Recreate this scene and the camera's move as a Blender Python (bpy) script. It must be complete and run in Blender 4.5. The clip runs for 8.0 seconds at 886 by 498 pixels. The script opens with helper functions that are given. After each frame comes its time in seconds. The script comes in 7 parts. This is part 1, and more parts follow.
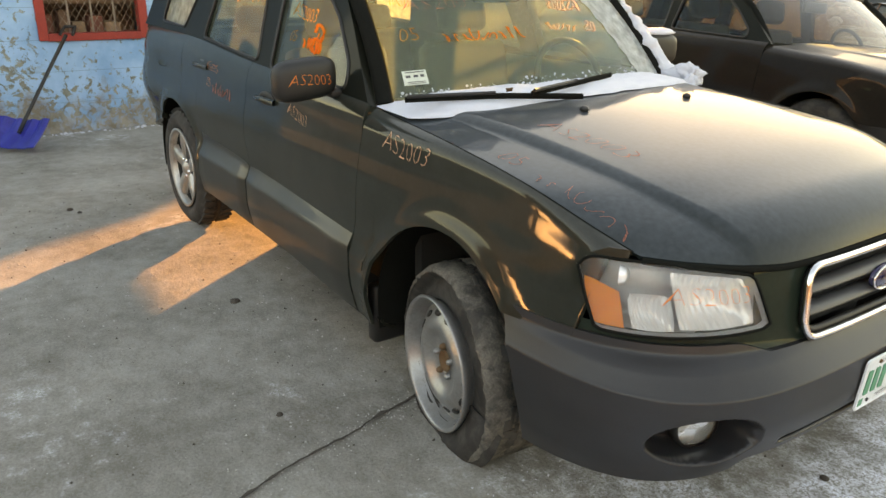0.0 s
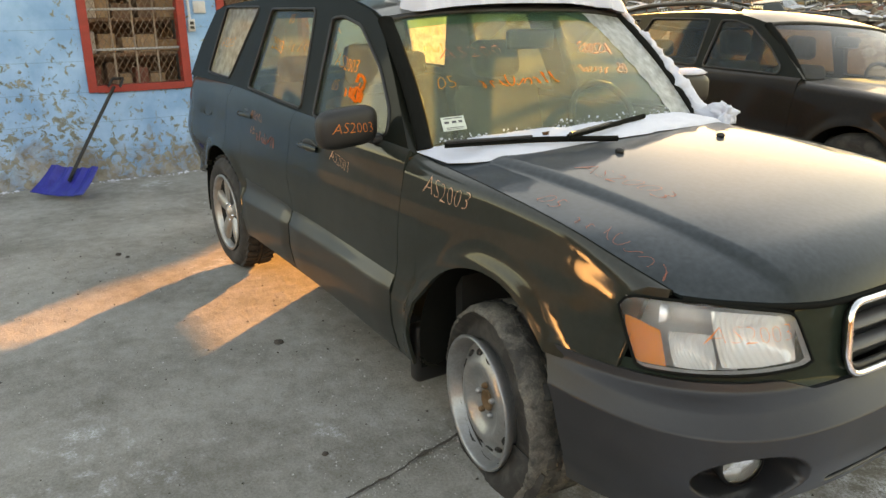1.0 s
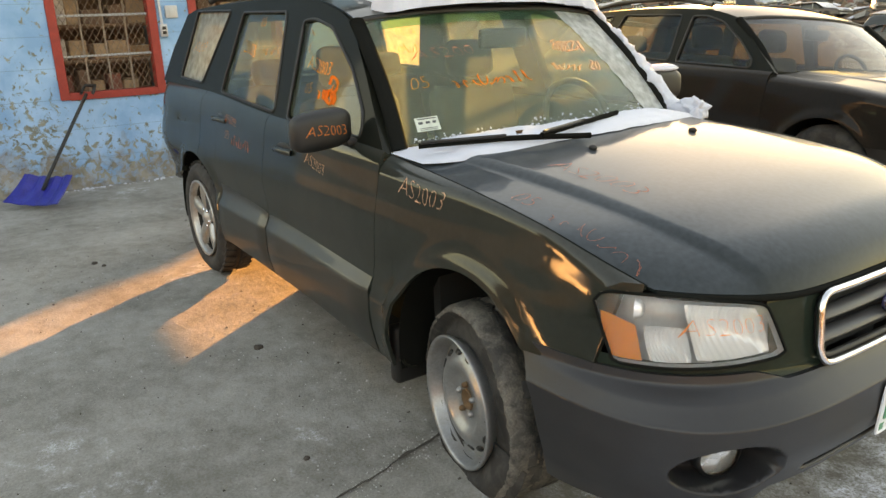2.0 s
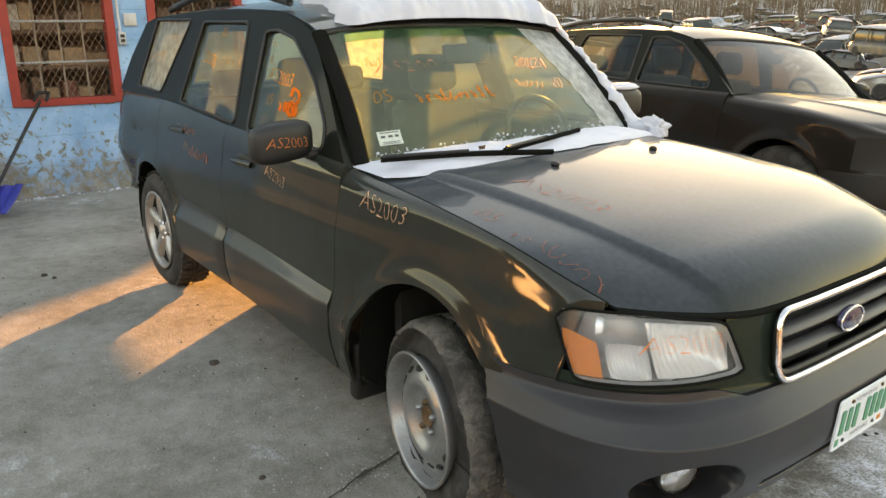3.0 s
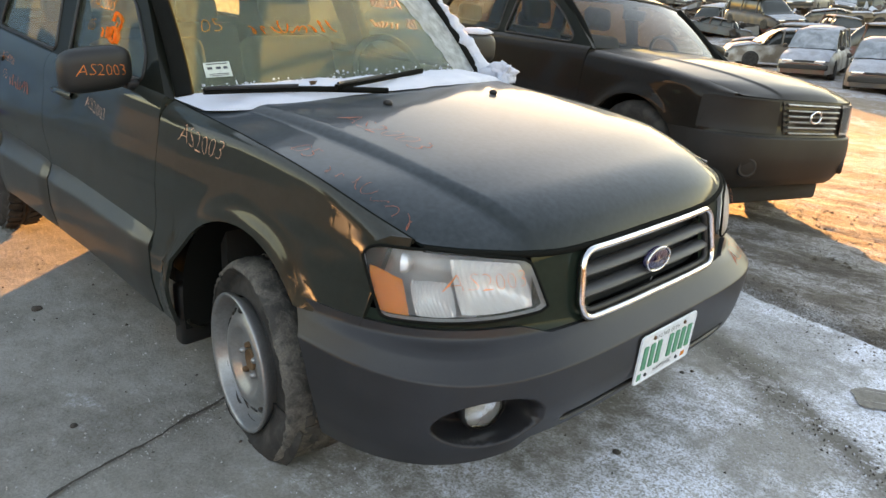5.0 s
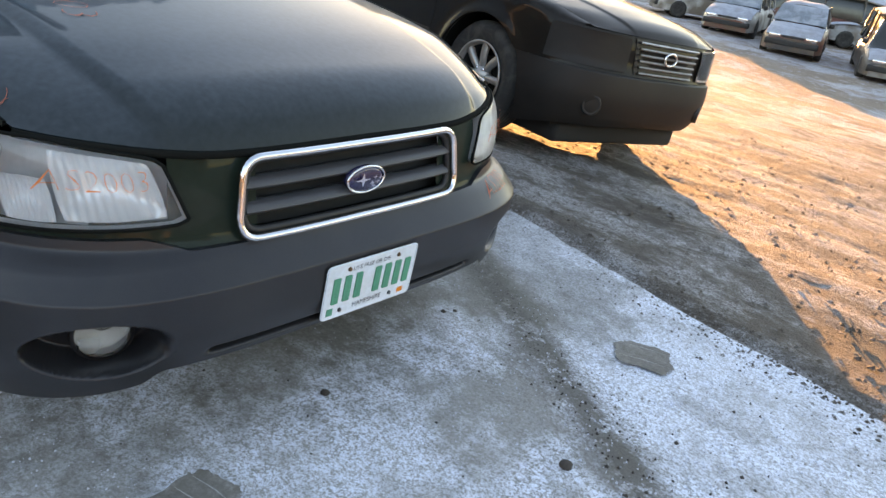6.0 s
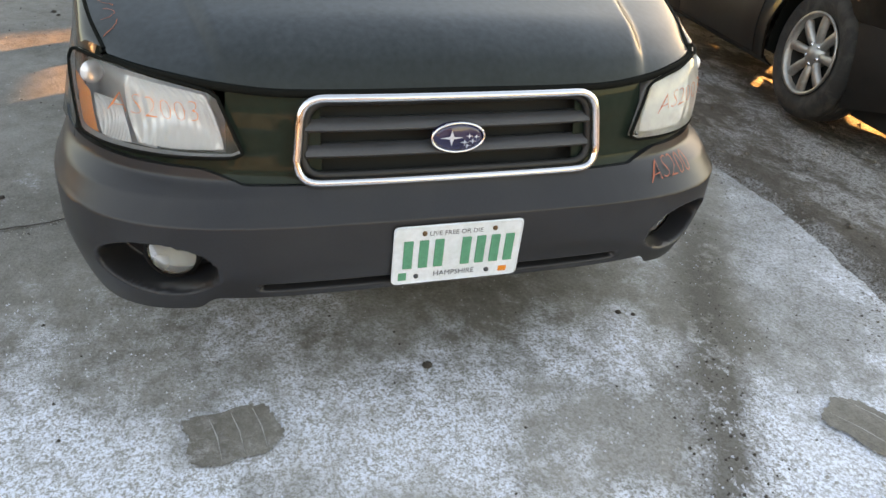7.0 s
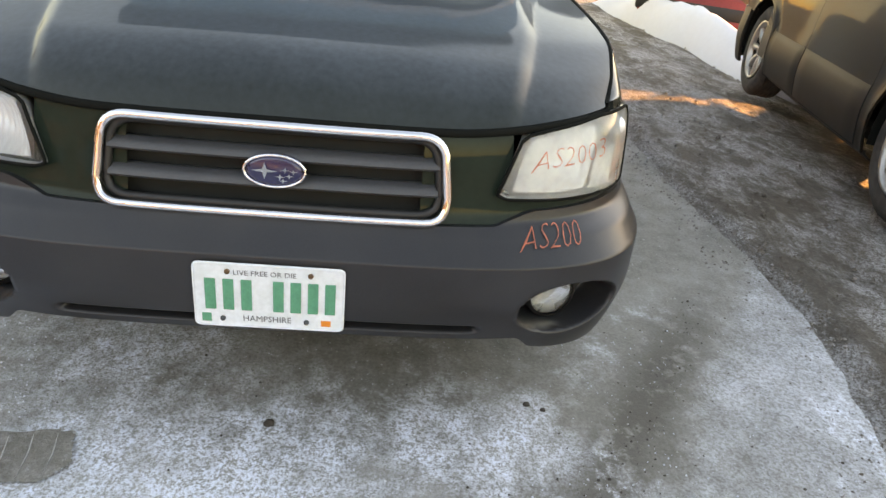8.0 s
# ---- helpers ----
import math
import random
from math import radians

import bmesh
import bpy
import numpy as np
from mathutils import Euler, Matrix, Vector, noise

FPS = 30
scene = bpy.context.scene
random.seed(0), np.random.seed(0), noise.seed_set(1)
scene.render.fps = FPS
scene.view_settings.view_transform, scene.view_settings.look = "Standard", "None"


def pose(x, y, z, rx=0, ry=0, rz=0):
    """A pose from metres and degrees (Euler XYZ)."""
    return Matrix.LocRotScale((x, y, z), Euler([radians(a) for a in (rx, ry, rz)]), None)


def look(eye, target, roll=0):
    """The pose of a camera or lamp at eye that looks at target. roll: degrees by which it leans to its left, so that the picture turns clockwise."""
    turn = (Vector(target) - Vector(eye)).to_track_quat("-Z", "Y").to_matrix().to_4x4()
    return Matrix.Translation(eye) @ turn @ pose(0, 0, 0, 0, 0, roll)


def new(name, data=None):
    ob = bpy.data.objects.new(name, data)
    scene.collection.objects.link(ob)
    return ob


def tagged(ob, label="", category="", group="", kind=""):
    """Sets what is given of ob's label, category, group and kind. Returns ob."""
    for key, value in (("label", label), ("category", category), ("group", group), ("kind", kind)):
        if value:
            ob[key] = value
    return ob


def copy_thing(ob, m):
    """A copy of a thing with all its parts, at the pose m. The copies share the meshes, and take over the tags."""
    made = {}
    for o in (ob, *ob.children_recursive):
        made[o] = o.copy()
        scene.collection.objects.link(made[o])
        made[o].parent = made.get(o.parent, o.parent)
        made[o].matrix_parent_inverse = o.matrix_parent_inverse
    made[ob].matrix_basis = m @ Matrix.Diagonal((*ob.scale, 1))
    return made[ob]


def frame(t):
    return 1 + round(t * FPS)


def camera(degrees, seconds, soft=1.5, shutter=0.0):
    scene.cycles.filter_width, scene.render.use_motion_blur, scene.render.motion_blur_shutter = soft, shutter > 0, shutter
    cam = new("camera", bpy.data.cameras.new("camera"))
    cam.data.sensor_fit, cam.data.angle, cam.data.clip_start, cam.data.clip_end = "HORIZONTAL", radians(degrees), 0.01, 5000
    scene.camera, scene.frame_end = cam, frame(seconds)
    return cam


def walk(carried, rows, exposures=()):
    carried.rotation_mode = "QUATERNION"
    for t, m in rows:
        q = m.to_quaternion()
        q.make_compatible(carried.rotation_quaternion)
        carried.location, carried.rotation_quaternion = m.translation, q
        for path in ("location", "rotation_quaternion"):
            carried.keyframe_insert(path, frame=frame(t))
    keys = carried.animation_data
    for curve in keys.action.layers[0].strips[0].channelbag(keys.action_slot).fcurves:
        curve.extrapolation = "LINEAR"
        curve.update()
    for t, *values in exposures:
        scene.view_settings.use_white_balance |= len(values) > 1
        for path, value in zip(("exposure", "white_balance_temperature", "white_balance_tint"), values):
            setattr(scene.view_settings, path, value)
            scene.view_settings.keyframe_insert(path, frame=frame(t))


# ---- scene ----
cam = camera(61.1, 8.0)
PATH = [
    (0, (1.699, -1.991, 1.374), (0.164, -0.911, 0.684), 0.8),
    (0.5, (1.695, -2.006, 1.391), (0.133, -0.938, 0.746), -0.2),
    (1, (1.728, -2.041, 1.403), (0.117, -1.015, 0.808), -0.8),
    (2.5, (1.739, -2.017, 1.404), (0.174, -0.922, 0.81), -2.1),
    (3, (1.72, -2.013, 1.4), (0.187, -0.858, 0.839), -0.4),
    (3.5, (1.706, -2.02, 1.402), (0.19, -0.841, 0.843), -0.0),
    (4, (1.692, -2.033, 1.403), (0.17, -0.874, 0.822), 0.1),
    (4.5, (1.712, -1.989, 1.384), (0.264, -0.761, 0.754), 0.8),
    (4.8, (1.763, -1.916, 1.345), (0.385, -0.614, 0.709), 2.0),
    (5, (1.83, -1.839, 1.349), (0.513, -0.492, 0.678), 3.0),
    (5.2, (1.92, -1.73, 1.338), (0.668, -0.337, 0.635), 4.5),
    (6.3, (2.119, -1.034, 1.263), (0.993, 0.373, 0.397), 12.7),
    (6.5, (2.158, -0.902, 1.249), (0.812, 0.334, 0.435), 11.1),
    (6.7, (2.232, -0.742, 1.226), (0.72, 0.195, 0.311), 5.8),
    (7, (2.321, -0.54, 1.234), (0.683, 0.058, 0.254), 5.0),
    (7.3, (2.304, -0.303, 1.201), (0.643, 0.323, 0.279), 6.3),
    (7.5, (2.285, -0.095, 1.224), (0.69, 0.716, 0.331), 8.3),
    (7.7, (2.287, 0.037, 1.223), (0.63, 0.761, 0.369), 7.1),
    (8, (2.296, 0.218, 1.167), (0.491, 0.384, 0.322), 6.0),
]
walk(cam, [(t, look(eye, target, roll)) for t, eye, target, roll in PATH], [(0, 3.90, 19000, 29), (4, 3.90, 17000, 29), (5, 3.80, 13000, 28), (6.5, 3.48, 9800, 27), (7.3, 3.98, 16200, 31), (8, 3.94, 14200, 31)])

# ---- world, sun, exposure ----
SUN_AZ = Vector((-0.60, 0.80, 0.0)).normalized()
SUN_EL = radians(5.2)
world = bpy.data.worlds.new("world")
scene.world = world
world.use_nodes = True
wn, wl = world.node_tree.nodes, world.node_tree.links
sky = wn.new("ShaderNodeTexSky")
sky.sky_type = "NISHITA"
sky.sun_disc = False
sky.sun_elevation = SUN_EL
sky.sun_rotation = math.atan2(SUN_AZ.x, SUN_AZ.y)
sky.air_density, sky.dust_density, sky.ozone_density = 1.0, 0.2, 2.2
wl.new(sky.outputs[0], wn["Background"].inputs[0])
wn["Background"].inputs[1].default_value = 0.12
sun_data = bpy.data.lights.new("sun", "SUN")
sun_data.energy, sun_data.angle, sun_data.color = 2.15, radians(0.6), (1.0, 0.60, 0.27)
sun = new("sun", sun_data)
sun_dir = Vector((SUN_AZ.x * math.cos(SUN_EL), SUN_AZ.y * math.cos(SUN_EL), math.sin(SUN_EL)))
sun.matrix_world = look(sun_dir * 30, (0, 0, 0))


# ---- materials ----
def mat(name, base, rough=0.6, metal=0.0, vary=0.25, scale=6.0, fine=80.0, bump=0.15, depth=0.004, second=None,
        amount=0.5, low=0.45, high=0.65, coat=0.0, spec=0.5, rough2=None, dust=None, dust_amount=0.0, distort=0.6):
    """Two scales of noise in colour, a second tone in patches, fine relief, and dust on faces that look up."""
    m = bpy.data.materials.new(name)
    m.use_nodes = True
    n, l = m.node_tree.nodes, m.node_tree.links
    b = n["Principled BSDF"]
    geo = n.new("ShaderNodeNewGeometry")
    big = n.new("ShaderNodeTexNoise")
    big.inputs["Scale"].default_value, big.inputs["Detail"].default_value = scale, 6
    big.inputs["Distortion"].default_value = distort
    l.new(geo.outputs["Position"], big.inputs["Vector"])
    small = n.new("ShaderNodeTexNoise")
    small.inputs["Scale"].default_value, small.inputs["Detail"].default_value = fine, 4
    l.new(geo.outputs["Position"], small.inputs["Vector"])
    mix = n.new("ShaderNodeMix")
    mix.data_type = "RGBA"
    dark = [c * (1 - vary) for c in base] + [1]
    lite = [min(1, c * (1 + vary)) for c in base] + [1]
    mix.inputs[6].default_value, mix.inputs[7].default_value = dark, lite
    add = n.new("ShaderNodeMath")
    add.operation = "MULTIPLY_ADD"
    add.inputs[1].default_value, add.inputs[2].default_value = 0.5, 0.0
    l.new(small.outputs["Fac"], add.inputs[0])
    add2 = n.new("ShaderNodeMath")
    add2.operation = "MULTIPLY_ADD"
    add2.inputs[1].default_value = 0.5
    l.new(big.outputs["Fac"], add2.inputs[0])
    l.new(add.outputs[0], add2.inputs[2])
    ramp = n.new("ShaderNodeMapRange")
    ramp.inputs[1].default_value, ramp.inputs[2].default_value = 0.3, 0.7
    l.new(add2.outputs[0], ramp.inputs[0])
    l.new(ramp.outputs[0], mix.inputs[0])
    out = mix.outputs[2]
    if second:
        patch = n.new("ShaderNodeMapRange")
        patch.inputs[1].default_value, patch.inputs[2].default_value = low, high
        patch.inputs[4].default_value = amount
        pn = n.new("ShaderNodeTexNoise")
        pn.inputs["Scale"].default_value, pn.inputs["Detail"].default_value = scale * 0.6, 8
        pn.inputs["Roughness"].default_value, pn.inputs["Distortion"].default_value = 0.65, distort
        off = n.new("ShaderNodeVectorMath")
        off.inputs[1].default_value = (7.3, 2.1, 4.4)
        l.new(geo.outputs["Position"], off.inputs[0])
        l.new(off.outputs[0], pn.inputs["Vector"])
        l.new(pn.outputs["Fac"], patch.inputs[0])
        mix2 = n.new("ShaderNodeMix")
        mix2.data_type = "RGBA"
        l.new(patch.outputs[0], mix2.inputs[0])
        l.new(out, mix2.inputs[6])
        mix2.inputs[7].default_value = (*second, 1)
        out = mix2.outputs[2]
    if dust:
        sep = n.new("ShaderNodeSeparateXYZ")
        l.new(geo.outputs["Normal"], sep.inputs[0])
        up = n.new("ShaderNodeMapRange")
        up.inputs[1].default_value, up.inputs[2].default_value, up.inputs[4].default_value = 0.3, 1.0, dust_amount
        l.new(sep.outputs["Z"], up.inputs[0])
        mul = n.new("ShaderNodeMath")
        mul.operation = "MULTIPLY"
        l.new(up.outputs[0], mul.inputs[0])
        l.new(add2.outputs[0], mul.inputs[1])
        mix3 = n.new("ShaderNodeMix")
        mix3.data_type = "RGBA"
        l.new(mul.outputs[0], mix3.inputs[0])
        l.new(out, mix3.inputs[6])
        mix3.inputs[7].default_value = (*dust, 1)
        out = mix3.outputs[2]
    l.new(out, b.inputs["Base Color"])
    rr = n.new("ShaderNodeMapRange")
    rr.inputs[3].default_value, rr.inputs[4].default_value = rough * 0.85, min(1, rough2 if rough2 else rough * 1.2)
    l.new(add2.outputs[0], rr.inputs[0])
    l.new(rr.outputs[0], b.inputs["Roughness"])
    b.inputs["Metallic"].default_value = metal
    b.inputs["Coat Weight"].default_value = coat
    b.inputs["Coat Roughness"].default_value = 0.05
    b.inputs["Specular IOR Level"].default_value = spec
    if bump:
        bm_ = n.new("ShaderNodeBump")
        bm_.inputs["Strength"].default_value, bm_.inputs["Distance"].default_value = bump, depth
        l.new(add2.outputs[0], bm_.inputs["Height"])
        l.new(bm_.outputs[0], b.inputs["Normal"])
    return m


def glass(name, tint=(0.8, 0.9, 0.85), rough=0.02, film=0.0, film_colour=(0.75, 0.78, 0.68), scale=30):
    """Thin glass: see-through with a clear reflection, and a broken film of dirt or frost."""
    m = bpy.data.materials.new(name)
    m.use_nodes = True
    n, l = m.node_tree.nodes, m.node_tree.links
    out = n["Material Output"]
    n.remove(n["Principled BSDF"])
    tr, gl, df = n.new("ShaderNodeBsdfTransparent"), n.new("ShaderNodeBsdfGlossy"), n.new("ShaderNodeBsdfDiffuse")
    tr.inputs[0].default_value = (*tint, 1)
    gl.inputs["Roughness"].default_value = rough
    df.inputs[0].default_value = (*film_colour, 1)
    tl, both = n.new("ShaderNodeBsdfTranslucent"), n.new("ShaderNodeMixShader")
    tl.inputs[0].default_value = (*film_colour, 1)
    l.new(df.outputs[0], both.inputs[1])
    l.new(tl.outputs[0], both.inputs[2])
    fr = n.new("ShaderNodeFresnel")
    fr.inputs[0].default_value = 1.5
    a = n.new("ShaderNodeMixShader")
    l.new(fr.outputs[0], a.inputs[0])
    l.new(tr.outputs[0], a.inputs[1])
    l.new(gl.outputs[0], a.inputs[2])
    noise_ = n.new("ShaderNodeTexNoise")
    noise_.inputs["Scale"].default_value, noise_.inputs["Detail"].default_value = scale, 8
    geo = n.new("ShaderNodeNewGeometry")
    l.new(geo.outputs["Position"], noise_.inputs["Vector"])
    mr = n.new("ShaderNodeMapRange")
    mr.inputs[1].default_value, mr.inputs[2].default_value, mr.inputs[3].default_value, mr.inputs[4].default_value = 0.35, 0.75, film * 0.7, min(1, film * 1.4)
    l.new(noise_.outputs["Fac"], mr.inputs[0])
    c = n.new("ShaderNodeMixShader")
    l.new(mr.outputs[0], c.inputs[0])
    l.new(a.outputs[0], c.inputs[1])
    l.new(both.outputs[0], c.inputs[2])
    l.new(c.outputs[0], out.inputs[0])
    return m


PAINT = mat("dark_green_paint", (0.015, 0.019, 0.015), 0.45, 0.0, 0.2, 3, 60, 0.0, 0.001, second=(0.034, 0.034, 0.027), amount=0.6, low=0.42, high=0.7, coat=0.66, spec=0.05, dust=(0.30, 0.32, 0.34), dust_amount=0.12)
# frost and dust film; its blue also puts the sky's sheen into the colour
HOODPAINT = mat("frosted_sheen_paint", (0.011, 0.018, 0.017), 0.5, 0.0, 0.15, 3, 60, 0.02, 0.001, coat=0.36, spec=0.08, dust=(0.34, 0.41, 0.52), dust_amount=0.17)
HOODPAINT.node_tree.nodes["Principled BSDF"].inputs["Coat Roughness"].default_value = 0.05
PANELPAINT = mat("grimy_green_panel_paint", (0.012, 0.022, 0.016), 0.45, 0.0, 0.2, 6, 60, 0.0, 0.001, coat=0.22, spec=0.05)
FRAMEPAINT = mat("dull_window_frame_paint", (0.009, 0.0105, 0.008), 0.5, 0.0, 0.15, 3, 60, 0.0, 0.001, coat=0.16, spec=0.05)
CLAD = mat("lower_paint", (0.011, 0.013, 0.010), 0.4, 0.0, 0.15, 4, 120, 0.0, 0.001, second=(0.03, 0.028, 0.024), amount=0.3, coat=0.24)
CLAD2 = mat("lower_black_plastic", (0.014, 0.012, 0.011), 0.5, 0.0, 0.2, 4, 120, 0.04, 0.001, second=(0.032, 0.027, 0.022), amount=0.3, spec=0.25)
PLASTIC = mat("dark_grey_plastic", (0.021, 0.0215, 0.024), 0.33, 0, 0.25, 5, 300, 0.08, 0.001, second=(0.034, 0.033, 0.032), amount=0.4, spec=0.42)
SLATGREY = mat("grille_slat_grey", (0.05, 0.052, 0.056), 0.4, 0, 0.2, 8, 200, 0.05, 0.001)
BLACK = mat("black_trim", (0.012, 0.012, 0.012), 0.5, 0, 0.3, 10, 200, 0.05, 0.001)
PILLAR = mat("dull_black_pillar", (0.010, 0.011, 0.010), 0.95, 0, 0.2, 10, 200, 0.0, spec=0.03)
DARK = mat("dark_inside", (0.015, 0.015, 0.014), 0.85, 0, 0.3, 10, 100, 0.1)
CHROME = mat("chrome", (0.75, 0.76, 0.78), 0.12, 1, 0.05, 20, 200, 0.03, 0.001)
STEEL = mat("painted_steel_wheel", (0.29, 0.30, 0.305), 0.32, 0.6, 0.2, 14, 120, 0.06, 0.001, second=(0.22, 0.19, 0.15), amount=0.5, low=0.5, high=0.75)
ALLOY = mat("alloy_wheel", (0.42, 0.41, 0.39), 0.38, 0.75, 0.2, 14, 120, 0.05, 0.001, second=(0.2, 0.16, 0.12), amount=0.5)
RUBBER = mat("tyre_rubber", (0.022, 0.021, 0.02), 0.8, 0, 0.35, 20, 150, 0.3, 0.003, second=(0.11, 0.105, 0.095), amount=0.35)
SHRED = mat("scuffed_tyre_rubber", (0.125, 0.115, 0.10), 0.8, 0, 0.5, 22, 160, 0.8, 0.006, second=(0.02, 0.02, 0.02), amount=0.8, low=0.42, high=0.58)
RUST = mat("rusty_hub", (0.16, 0.09, 0.05), 0.8, 0.3, 0.4, 40, 200, 0.3)
SNOW = mat("snow", (0.54, 0.575, 0.65), 0.65, 0, 0.05, 12, 160, 0.5, 0.01, spec=0.4)
SEAT = mat("seat_cloth", (0.045, 0.046, 0.044), 0.95, 0, 0.25, 20, 400, 0.2, 0.002)
DASH = mat("dashboard_plastic", (0.05, 0.05, 0.048), 0.7, 0, 0.2, 20, 300, 0.1, 0.001)
TRIM_BEIGE = mat("door_trim_cloth", (0.14, 0.135, 0.115), 0.9, 0, 0.15, 20, 300, 0.1, 0.001)
GLASS_W = glass("windscreen_glass", (0.80, 0.92, 0.76), 0.02, 0.20, (0.60, 0.78, 0.58), 45)
GLASS_S = glass("side_glass", (0.60, 0.70, 0.56), 0.02, 0.10, (0.55, 0.74, 0.66), 20)
GLASS_Q = glass("frosted_quarter_glass", (0.92, 0.94, 0.82), 0.03, 0.36, (0.95, 0.92, 0.74), 20)
GLASS_D = glass("dark_side_glass", (0.62, 0.64, 0.56), 0.02, 0.05, (0.60, 0.56, 0.42), 20)
FROST = glass("frosted_glass", (0.85, 0.9, 0.88), 0.05, 0.62, (0.78, 0.83, 0.84), 25)
TINT = glass("green_sun_strip", (0.30, 0.72, 0.55), 0.03, 0.12, (0.30, 0.62, 0.50), 30)
MILKY = glass("milky_headlight_lens", (0.95, 0.96, 0.95), 0.06, 0.38, (0.82, 0.83, 0.80), 12)
LENS = glass("headlight_lens", (0.95, 0.96, 0.95), 0.05, 0.10, (0.74, 0.77, 0.78), 12)
FOGLENS = glass("fog_lens", (0.80, 0.80, 0.76), 0.12, 0.22, (0.75, 0.74, 0.68), 12)
MIRROR = mat("reflector", (0.78, 0.80, 0.82), 0.22, 0.3, 0.05, 30, 90, 0.2, 0.002)
AMBER = mat("amber_lens", (0.95, 0.25, 0.03), 0.25, 0, 0.12, 30, 120, 0.3, 0.003, coat=0.6)
MARKER = mat("orange_marker", (0.85, 0.20, 0.05), 0.7, 0, 0.25, 40, 200, 0.0)


def thin_marker(name, colour):
    """Marker on glass: a thin layer that is bright when lit from behind."""
    m = bpy.data.materials.new(name)
    m.use_nodes = True
    n, l = m.node_tree.nodes, m.node_tree.links
    n.remove(n["Principled BSDF"])
    df, tl, both = n.new("ShaderNodeBsdfDiffuse"), n.new("ShaderNodeBsdfTranslucent"), n.new("ShaderNodeMixShader")
    geo, speck, tone = n.new("ShaderNodeNewGeometry"), n.new("ShaderNodeTexNoise"), n.new("ShaderNodeMix")
    speck.inputs["Scale"].default_value, speck.inputs["Detail"].default_value = 60, 4
    tone.data_type = "RGBA"
    tone.inputs[6].default_value, tone.inputs[7].default_value = (*[c * 0.75 for c in colour], 1), (*colour, 1)
    l.new(geo.outputs["Position"], speck.inputs["Vector"])
    l.new(speck.outputs["Fac"], tone.inputs[0])
    for b in (df, tl):
        l.new(tone.outputs[2], b.inputs[0])
    both.inputs[0].default_value = 0.6
    l.new(df.outputs[0], both.inputs[1])
    l.new(tl.outputs[0], both.inputs[2])
    l.new(both.outputs[0], n["Material Output"].inputs[0])
    return m


MARKER_GLASS = thin_marker("orange_marker_on_glass", (0.95, 0.36, 0.10))
MARKER_PALE = mat("pale_orange_marker", (0.75, 0.38, 0.24), 0.8, 0, 0.35, 40, 200, 0.0)
PLATE = mat("plate_white", (0.72, 0.77, 0.82), 0.4, 0, 0.12, 14, 100, 0.05, 0.001, second=(0.50, 0.58, 0.56), amount=0.4)
GREEN = mat("plate_green", (0.03, 0.28, 0.17), 0.5, 0, 0.2, 60, 200, 0.0)
INK = mat("dark_ink", (0.05, 0.06, 0.07), 0.6, 0, 0.2, 60, 200, 0.0)
BLUE_EMBLEM = mat("emblem_blue", (0.02, 0.02, 0.07), 0.25, 0.2, 0.2, 60, 200, 0.0, coat=0.8)


# ---- mesh helpers ----
def link_mesh(name, verts, faces, material, parent=None, label="", smooth=True):
    me = bpy.data.meshes.new(name)
    me.from_pydata([tuple(v) for v in verts], [], [tuple(f) for f in faces])
    me.materials.append(material)
    if smooth:
        me.polygons.foreach_set("use_smooth", [True] * len(me.polygons))
    me.update()
    ob = new(name, me)
    if parent:
        ob.parent = parent
    if label:
        ob["label"] = label
    return ob


def part(name, bm, material, parent=None, label="", smooth=True):
    me = bpy.data.meshes.new(name)
    bm.to_mesh(me)
    bm.free()
    me.materials.append(material)
    if smooth:
        me.polygons.foreach_set("use_smooth", [True] * len(me.polygons))
    ob = new(name, me)
    if parent:
        ob.parent = parent
    if label:
        ob["label"] = label
    return ob


def solid(ob, thick, offset=-1.0):
    m = ob.modifiers.new("thickness", "SOLIDIFY")
    m.thickness, m.offset = thick, offset
    e = ob.modifiers.new("edges", "EDGE_SPLIT")
    e.split_angle = 1.1
    return ob


def grid(name, fn, nu, nv, material, parent=None, flip=False, thick=0.0, label="", keep=None):
    """A sheet fn(u, v), u and v from 0 to 1; keep(u, v) leaves out cells."""
    verts = [fn(i / nu, j / nv) for i in range(nu + 1) for j in range(nv + 1)]
    faces = []
    for i in range(nu):
        for j in range(nv):
            if keep and not keep((i + 0.5) / nu, (j + 0.5) / nv):
                continue
            a, b, c, d = i * (nv + 1) + j, (i + 1) * (nv + 1) + j, (i + 1) * (nv + 1) + j + 1, i * (nv + 1) + j + 1
            faces.append((a, d, c, b) if flip else (a, b, c, d))
    ob = link_mesh(name, verts, faces, material, parent, label)
    if thick:
        solid(ob, thick)
    return ob


def box(bm, x0, x1, y0, y1, z0, z1, m=None, bevel=0.0):
    r = bmesh.ops.create_cube(bm, size=1.0)
    vs = r["verts"]
    for v in vs:
        v.co = Vector(((x0 + x1) / 2 + v.co.x * (x1 - x0), (y0 + y1) / 2 + v.co.y * (y1 - y0), (z0 + z1) / 2 + v.co.z * (z1 - z0)))
        if m:
            v.co = m @ v.co
    if bevel:
        es = list({e for v in vs for e in v.link_edges})
        bmesh.ops.bevel(bm, geom=es, offset=bevel, segments=2, affect="EDGES", profile=0.5)


